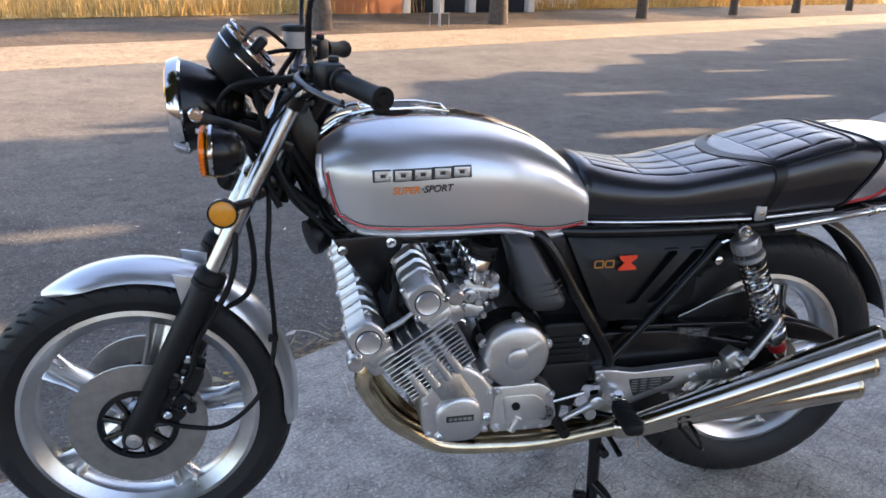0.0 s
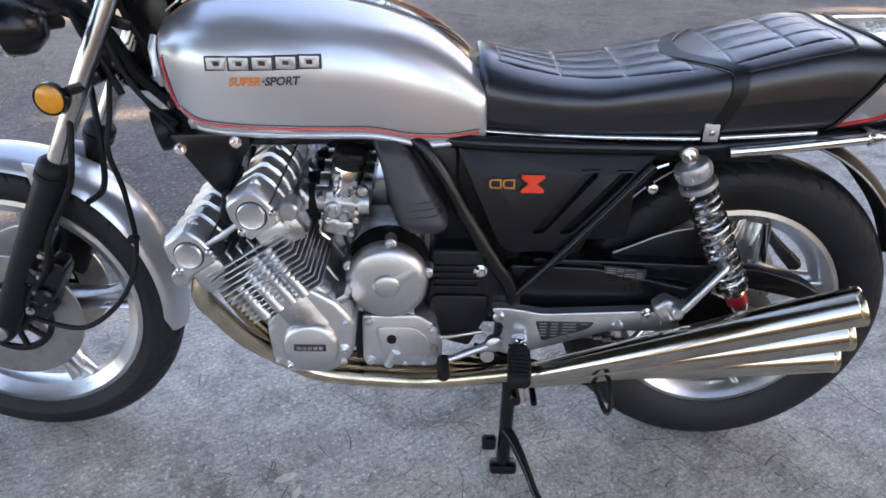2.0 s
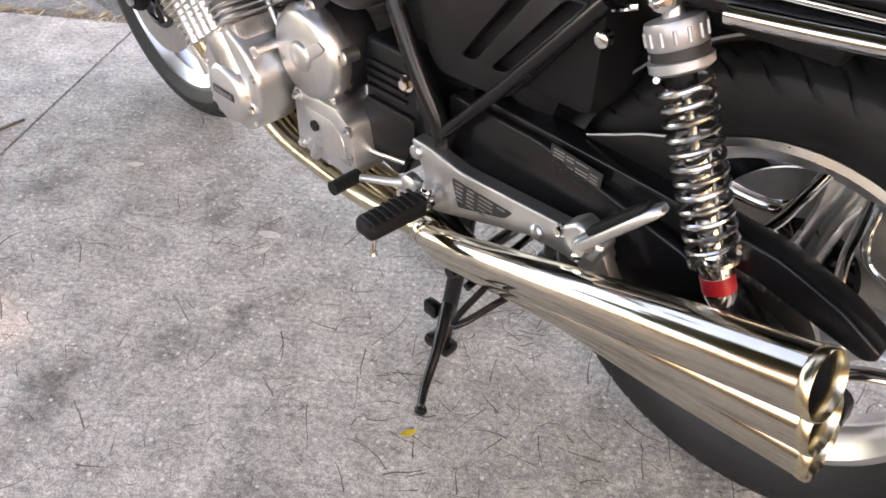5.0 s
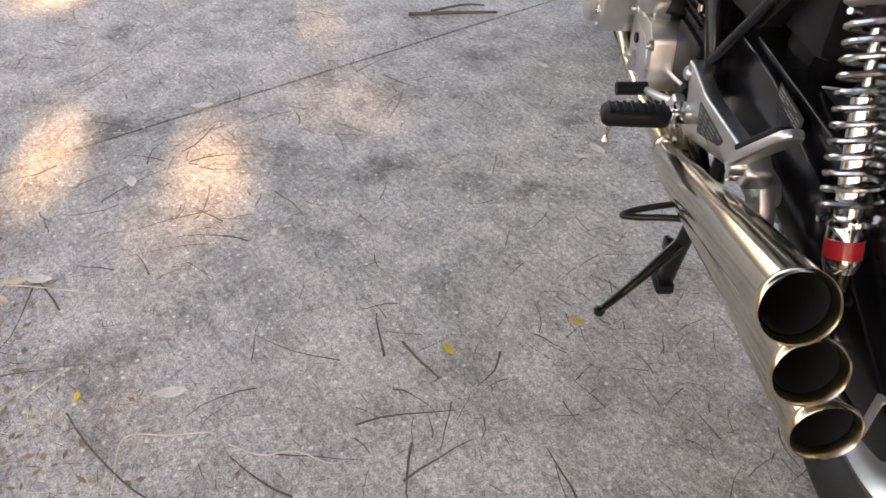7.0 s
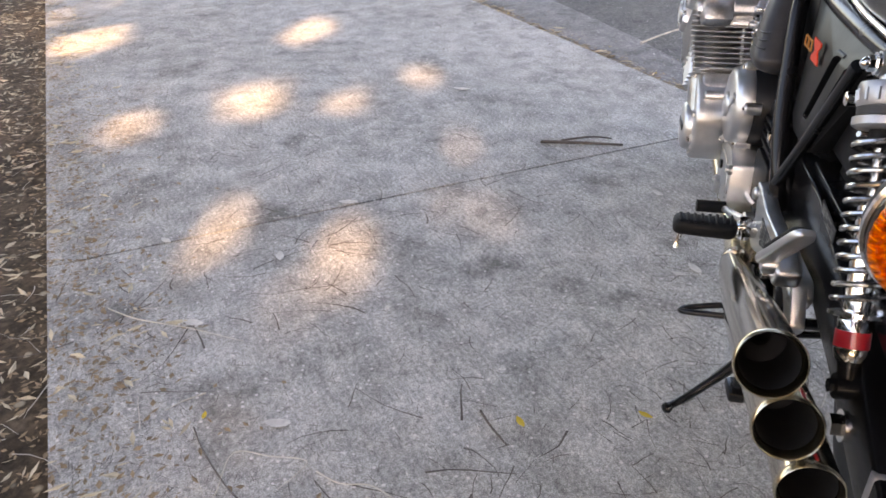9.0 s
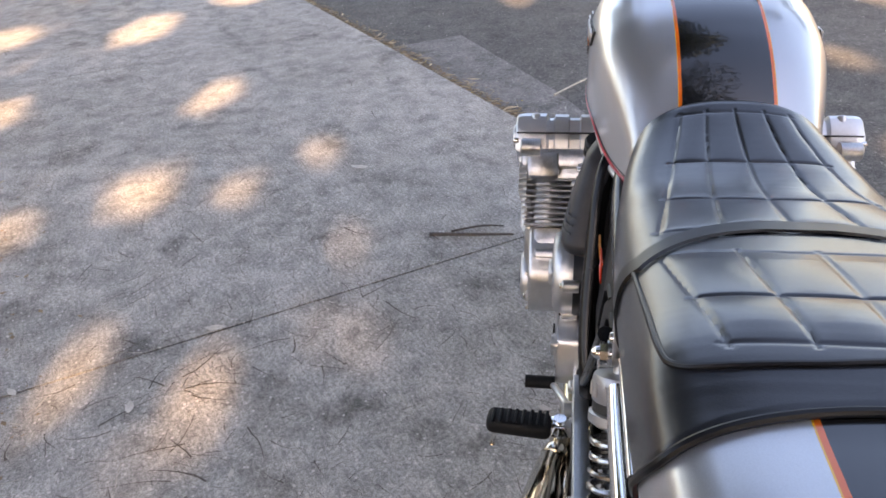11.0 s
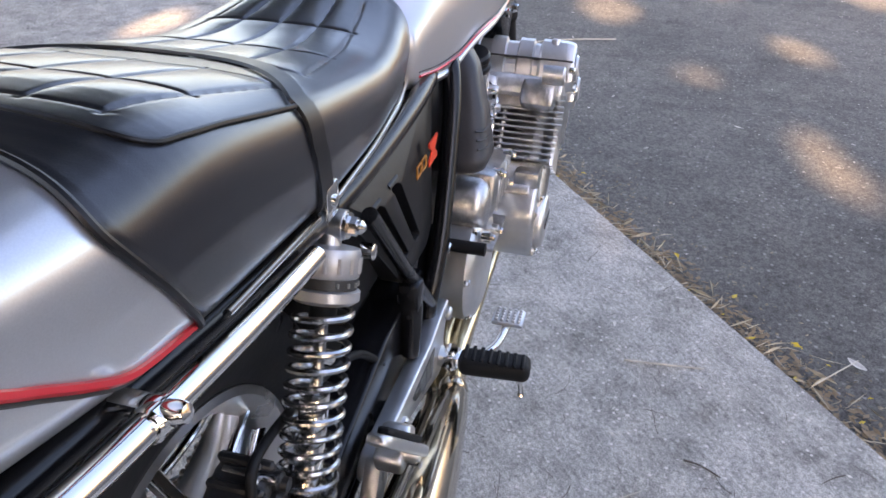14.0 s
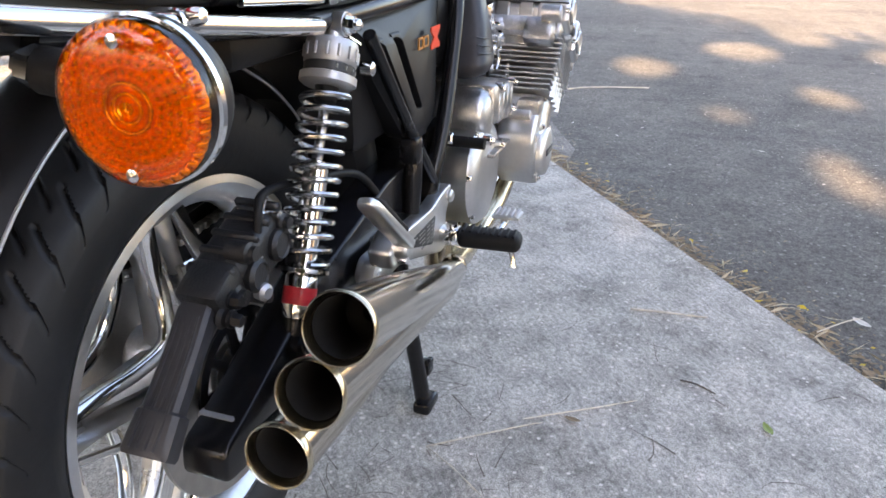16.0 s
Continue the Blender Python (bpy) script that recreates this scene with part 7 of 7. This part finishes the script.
chips("kerb_litter", [p for p in strip(12000, 0.935, 0.032) if p[1] * 0.831 - p[0] * 0.557 > 0.898], 0.010, M_TAN, rng, "brown leaf litter gathered along the kerb")
chips("kerb_straw", [p for p in strip(1500, 0.95, 0.036) if p[1] * 0.831 - p[0] * 0.557 > 0.90], 0.030, M_STRAW, rng, "straw stalks in the gutter", long=9)
chips("kerb_yellow", [p for p in strip(160, 0.96, 0.045) if p[1] * 0.831 - p[0] * 0.557 > 0.90], 0.010, M_YLEAF, rng, "small yellow leaves in the gutter")
chips("verge_litter", strip(9000, -1.78, 0.16, -7, 4, -0.06) + strip(3200, -1.42, 0.06, -7, 3, 0.0) + strip(1500, -1.34, 0.10, -2.5, 1.6, 0.0), 0.008, M_TAN, rng, "dry leaf litter at the pavement's inner edge")
chips("verge_straw", strip(3500, -1.75, 0.16, -7, 4, -0.05) + strip(520, -1.36, 0.09, -7, 3, 0.0), 0.020, M_STRAW, rng, "straw and bleached leaves at the pavement's inner edge", long=2)
chips("gutter_sand", [p for p in strip(3000, 1.02, 0.09) if p[1] * 0.831 - p[0] * 0.557 > 0.90], 0.006, M_SHOULDER, rng, "sand grains in the gutter")
# fine dark needles and grit all over the slabs
pl = [(*plan(rng.uniform(-7, 3), rng.uniform(-1.4, 0.88)), 0.0) for _ in range(3000)] + [(*plan(rng.uniform(-3, 1.4), rng.uniform(-1.4, 0.1)), 0.0) for _ in range(2400)]
pl += [(*plan(rng.uniform(-2, 1.5), -1.42 + abs(rng.normal(0, 0.30))), 0.0) for _ in range(2600)]
chips("pine_needles", pl, 0.014, M_TWIG, rng, "fine dark needles and twigs scattered over concrete", 0.001, 13)


def bent(name, places, size, width, material, rng, label):
    """Thin crooked twigs and stalks, each a bent flat ribbon."""
    vs, fs = [], []
    for x, y, z in places:
        a, L, w = rng.uniform(0, 2 * math.pi), size * rng.uniform(0.4, 1.6), width * rng.uniform(0.6, 1.3)
        turn = rng.normal(0, 0.13)
        p = V(x, y, z + 0.0015)
        for k in range(5):
            d = V(math.cos(a), math.sin(a), 0)
            q = V(-d.y, d.x, 0) * (w * (1 - 0.16 * k))
            i = len(vs)
            vs += [tuple(p - q), tuple(p + q)]
            if k:
                fs.append((i - 2, i - 1, i + 1, i))
            p = p + d * (L / 4)
            p.z = z + 0.0015 + rng.uniform(0, 0.0015)
            a += turn + rng.normal(0, 0.13)
    me = bpy.data.meshes.new(name)
    me.from_pydata(vs, [], fs)
    me.materials.append(material)
    return tagged(new(name, me), label, "litter", kind="stuff")


def over(n, u0, u1, v0, v1):
    return [(*plan(rng.uniform(u0, u1), rng.uniform(v0, v1)), 0.0) for _ in range(n)]


def drift(n, m, u0, u1, v0, v1, sd):
    """Loose heaps: m centres with n pieces round each."""
    out = []
    for _ in range(m):
        u, v = rng.uniform(u0, u1), rng.uniform(v0, v1)
        out += [(*plan(rng.normal(u, sd), min(0.88, max(-1.43, rng.normal(v, sd * 0.6)))), 0.0) for _ in range(n)]
    return out


bent("twigs_small", over(500, -7, 3, -1.4, 0.88) + over(380, -3.4, 1.4, -1.4, 0.1) + drift(14, 44, -4, 1.4, -1.4, 0.2, 0.13), 0.058, 0.0011, M_TWIG, rng, "thin crooked dark twigs scattered over concrete")
bent("twigs_large", drift(5, 30, -5, 0.6, -1.4, -0.2, 0.16) + over(26, -5, 1.2, -1.4, 0.8), 0.105, 0.0020, M_TWIG, rng, "longer brown twigs lying in loose drifts on concrete")
bent("dry_stalks", strip(560, -1.37, 0.08, -7, 3, 0.0) + over(60, -4, 2, -1.4, 0.3), 0.085, 0.0011, M_STALK, rng, "thin dry stalks, thickest along the pavement's inner edge")
pl = [(*plan(rng.uniform(-7, 3), rng.uniform(-1.4, 0.88)), 0.0) for _ in range(2200)] + [(*plan(rng.uniform(-9, 3), rng.uniform(1.0, 4)), -0.033) for _ in range(1500)]
chips("pale_grit", pl, 0.0042, M_PALE, rng, "pale grit and crumbs")
pl = [(*plan(rng.uniform(-7, 3), rng.uniform(-1.4, 0.88)), 0.0) for _ in range(60)] + [(*plan(rng.uniform(-9, 3), rng.uniform(1.0, 4)), -0.033) for _ in range(90)]
chips("dropped_leaves", pl, 0.014, M_PALE, rng, "small bleached leaves", 0.002, 1.6)


def leaf(x, y, a, L, material, label, z=0.0):
    rings = []
    for f in np.linspace(0, 1, 9):
        wd = L * 0.22 * math.sin(math.pi * min(1, f * 0.94 + 0.03)) ** 0.8
        zz = 0.004 + 0.10 * L * (2 * f - 1) ** 2
        rings.append([(L * (f - 0.5), wd * q, zz + abs(q) * wd * 0.35 + dz) for q, dz in ((-1, 0), (-0.5, -0.0006), (0, -0.001), (0.5, -0.0006), (1, 0), (0.5, 0.001), (0, 0.0008), (-0.5, 0.001))])
    ob = part("fallen_leaf", rings_mesh(rings), material)
    ob.matrix_basis = pose(x, y, z, 0, 0, a)
    return tagged(ob, label, "leaf", "fallen leaves on the pavement")


for x, y, a, L in ((-0.463, -1.094, 100, 0.055), (-0.137, -1.183, 20, 0.045), (-0.172, -1.512, 60, 0.04), (0.172, -1.273, 85, 0.05), (0.451, -0.975, 95, 0.05), (-0.649, -0.209, 40, 0.04), (-0.225, -0.153, 30, 0.05), (-0.197, -0.195, 75, 0.035), (0.694, -1.252, 20, 0.045), (0.050, -0.860, 0, 0.025), (-1.534, -0.916, 80, 0.07)):
    leaf(x, y, a, L, M_PALE, "curled bleached leaf on the concrete")
for x, y, a, L in ((0.379, -0.533, 30, 0.03), (0.325, -0.305, 60, 0.028), (0.45, -1.12, 10, 0.02)):
    leaf(x, y, a, L, M_YLEAF, "small yellow leaf on the concrete")
leaf(0.725, -1.159, 70, 0.04, M_GLEAF, "green-brown leaf on the concrete")
leaf(0.131, 0.792, 20, 0.035, M_GLEAF, "small green leaf on the concrete")
leaf(0.208, 0.452, 80, 0.03, M_TAN, "brown leaf on the concrete")
leaf(-0.41, 1.05, 40, 0.05, M_PALE, "bleached leaf in the gutter", -0.03)


def stalk(pts, r, material, label, k=5):
    bm = tube([(x, y, z) for x, y, z in pts], [r, r * 0.9, r * 0.6], 6, k=k)
    return tagged(part("twig", bm, material), label, "twig", "twigs on the pavement")


PALE = "pale dry straw stalk lying on concrete"
stalk([(0.145, -1.493, 0.004), (0.178, -1.40, 0.007), (0.190, -1.28, 0.006), (0.216, -1.138, 0.003)], 0.0018, M_STALK, PALE)
stalk([(0.70, -1.014, 0.004), (0.62, -1.02, 0.006), (0.535, -1.026, 0.007), (0.533, -0.96, 0.007), (0.532, -0.894, 0.006), (0.565, -0.90, 0.006), (0.600, -0.922, 0.003)], 0.0014, M_STALK, PALE)
stalk([(0.552, -0.869, 0.004), (0.574, -0.82, 0.006), (0.570, -0.77, 0.006), (0.592, -0.72, 0.005), (0.586, -0.691, 0.003)], 0.0014, M_STALK, PALE)
stalk([(0.386, -1.146, 0.003), (0.42, -1.18, 0.005), (0.447, -1.201, 0.003)], 0.0013, M_STALK, PALE)
stalk([(0.231, 0.365, 0.004), (0.17, 0.47, 0.006), (0.108, 0.561, 0.003)], 0.0016, M_STALK, PALE)
stalk([(0.357, 0.221, 0.004), (0.26, 0.36, 0.006), (0.23, 0.40, 0.003)], 0.0016, M_STALK, PALE)
stalk([(0.357, 0.221, 0.003), (0.40, 0.28, 0.006), (0.448, 0.341, 0.003)], 0.0013, M_STALK, PALE)
stalk([(-0.262, 0.525, 0.004), (-0.265, 0.61, 0.006), (-0.275, 0.698, 0.003)], 0.0026, M_STALK, "pale split stick lying on concrete")
stalk([(-0.286, 0.932, 0.0), (-0.35, 1.0, 0.004), (-0.41, 1.05, -0.01)], 0.0018, M_STALK, "straw stalk leaning over the kerb")
stalk([(-2.45, -0.15, -0.02), (-2.75, 0.10, -0.01), (-2.95, 0.45, -0.025)], 0.005, M_STALK, "long pale stalk on the asphalt")
DARK = "dark thin twig lying on concrete"
stalk([(-1.009, -0.569, 0.006), (-1.0, -0.43, 0.012), (-1.021, -0.295, 0.004)], 0.006, M_TWIG, "forked dark twig lying on concrete")
stalk([(-1.03, -0.50, 0.006), (-1.06, -0.40, 0.012), (-1.075, -0.33, 0.004)], 0.004, M_TWIG, DARK)
stalk([(0.357, -0.61, 0.003), (0.40, -0.585, 0.006), (0.440, -0.552, 0.003)], 0.0025, M_TWIG, DARK)
stalk([(0.481, -1.127, 0.003), (0.545, -1.075, 0.006), (0.62, -0.995, 0.006), (0.655, -0.935, 0.005), (0.670, -0.899, 0.003)], 0.0018, M_TWIG, DARK)
stalk([(0.011, 0.640, 0.003), (0.02, 0.67, 0.005), (0.040, 0.705, 0.003)], 0.0022, M_TWIG, DARK)
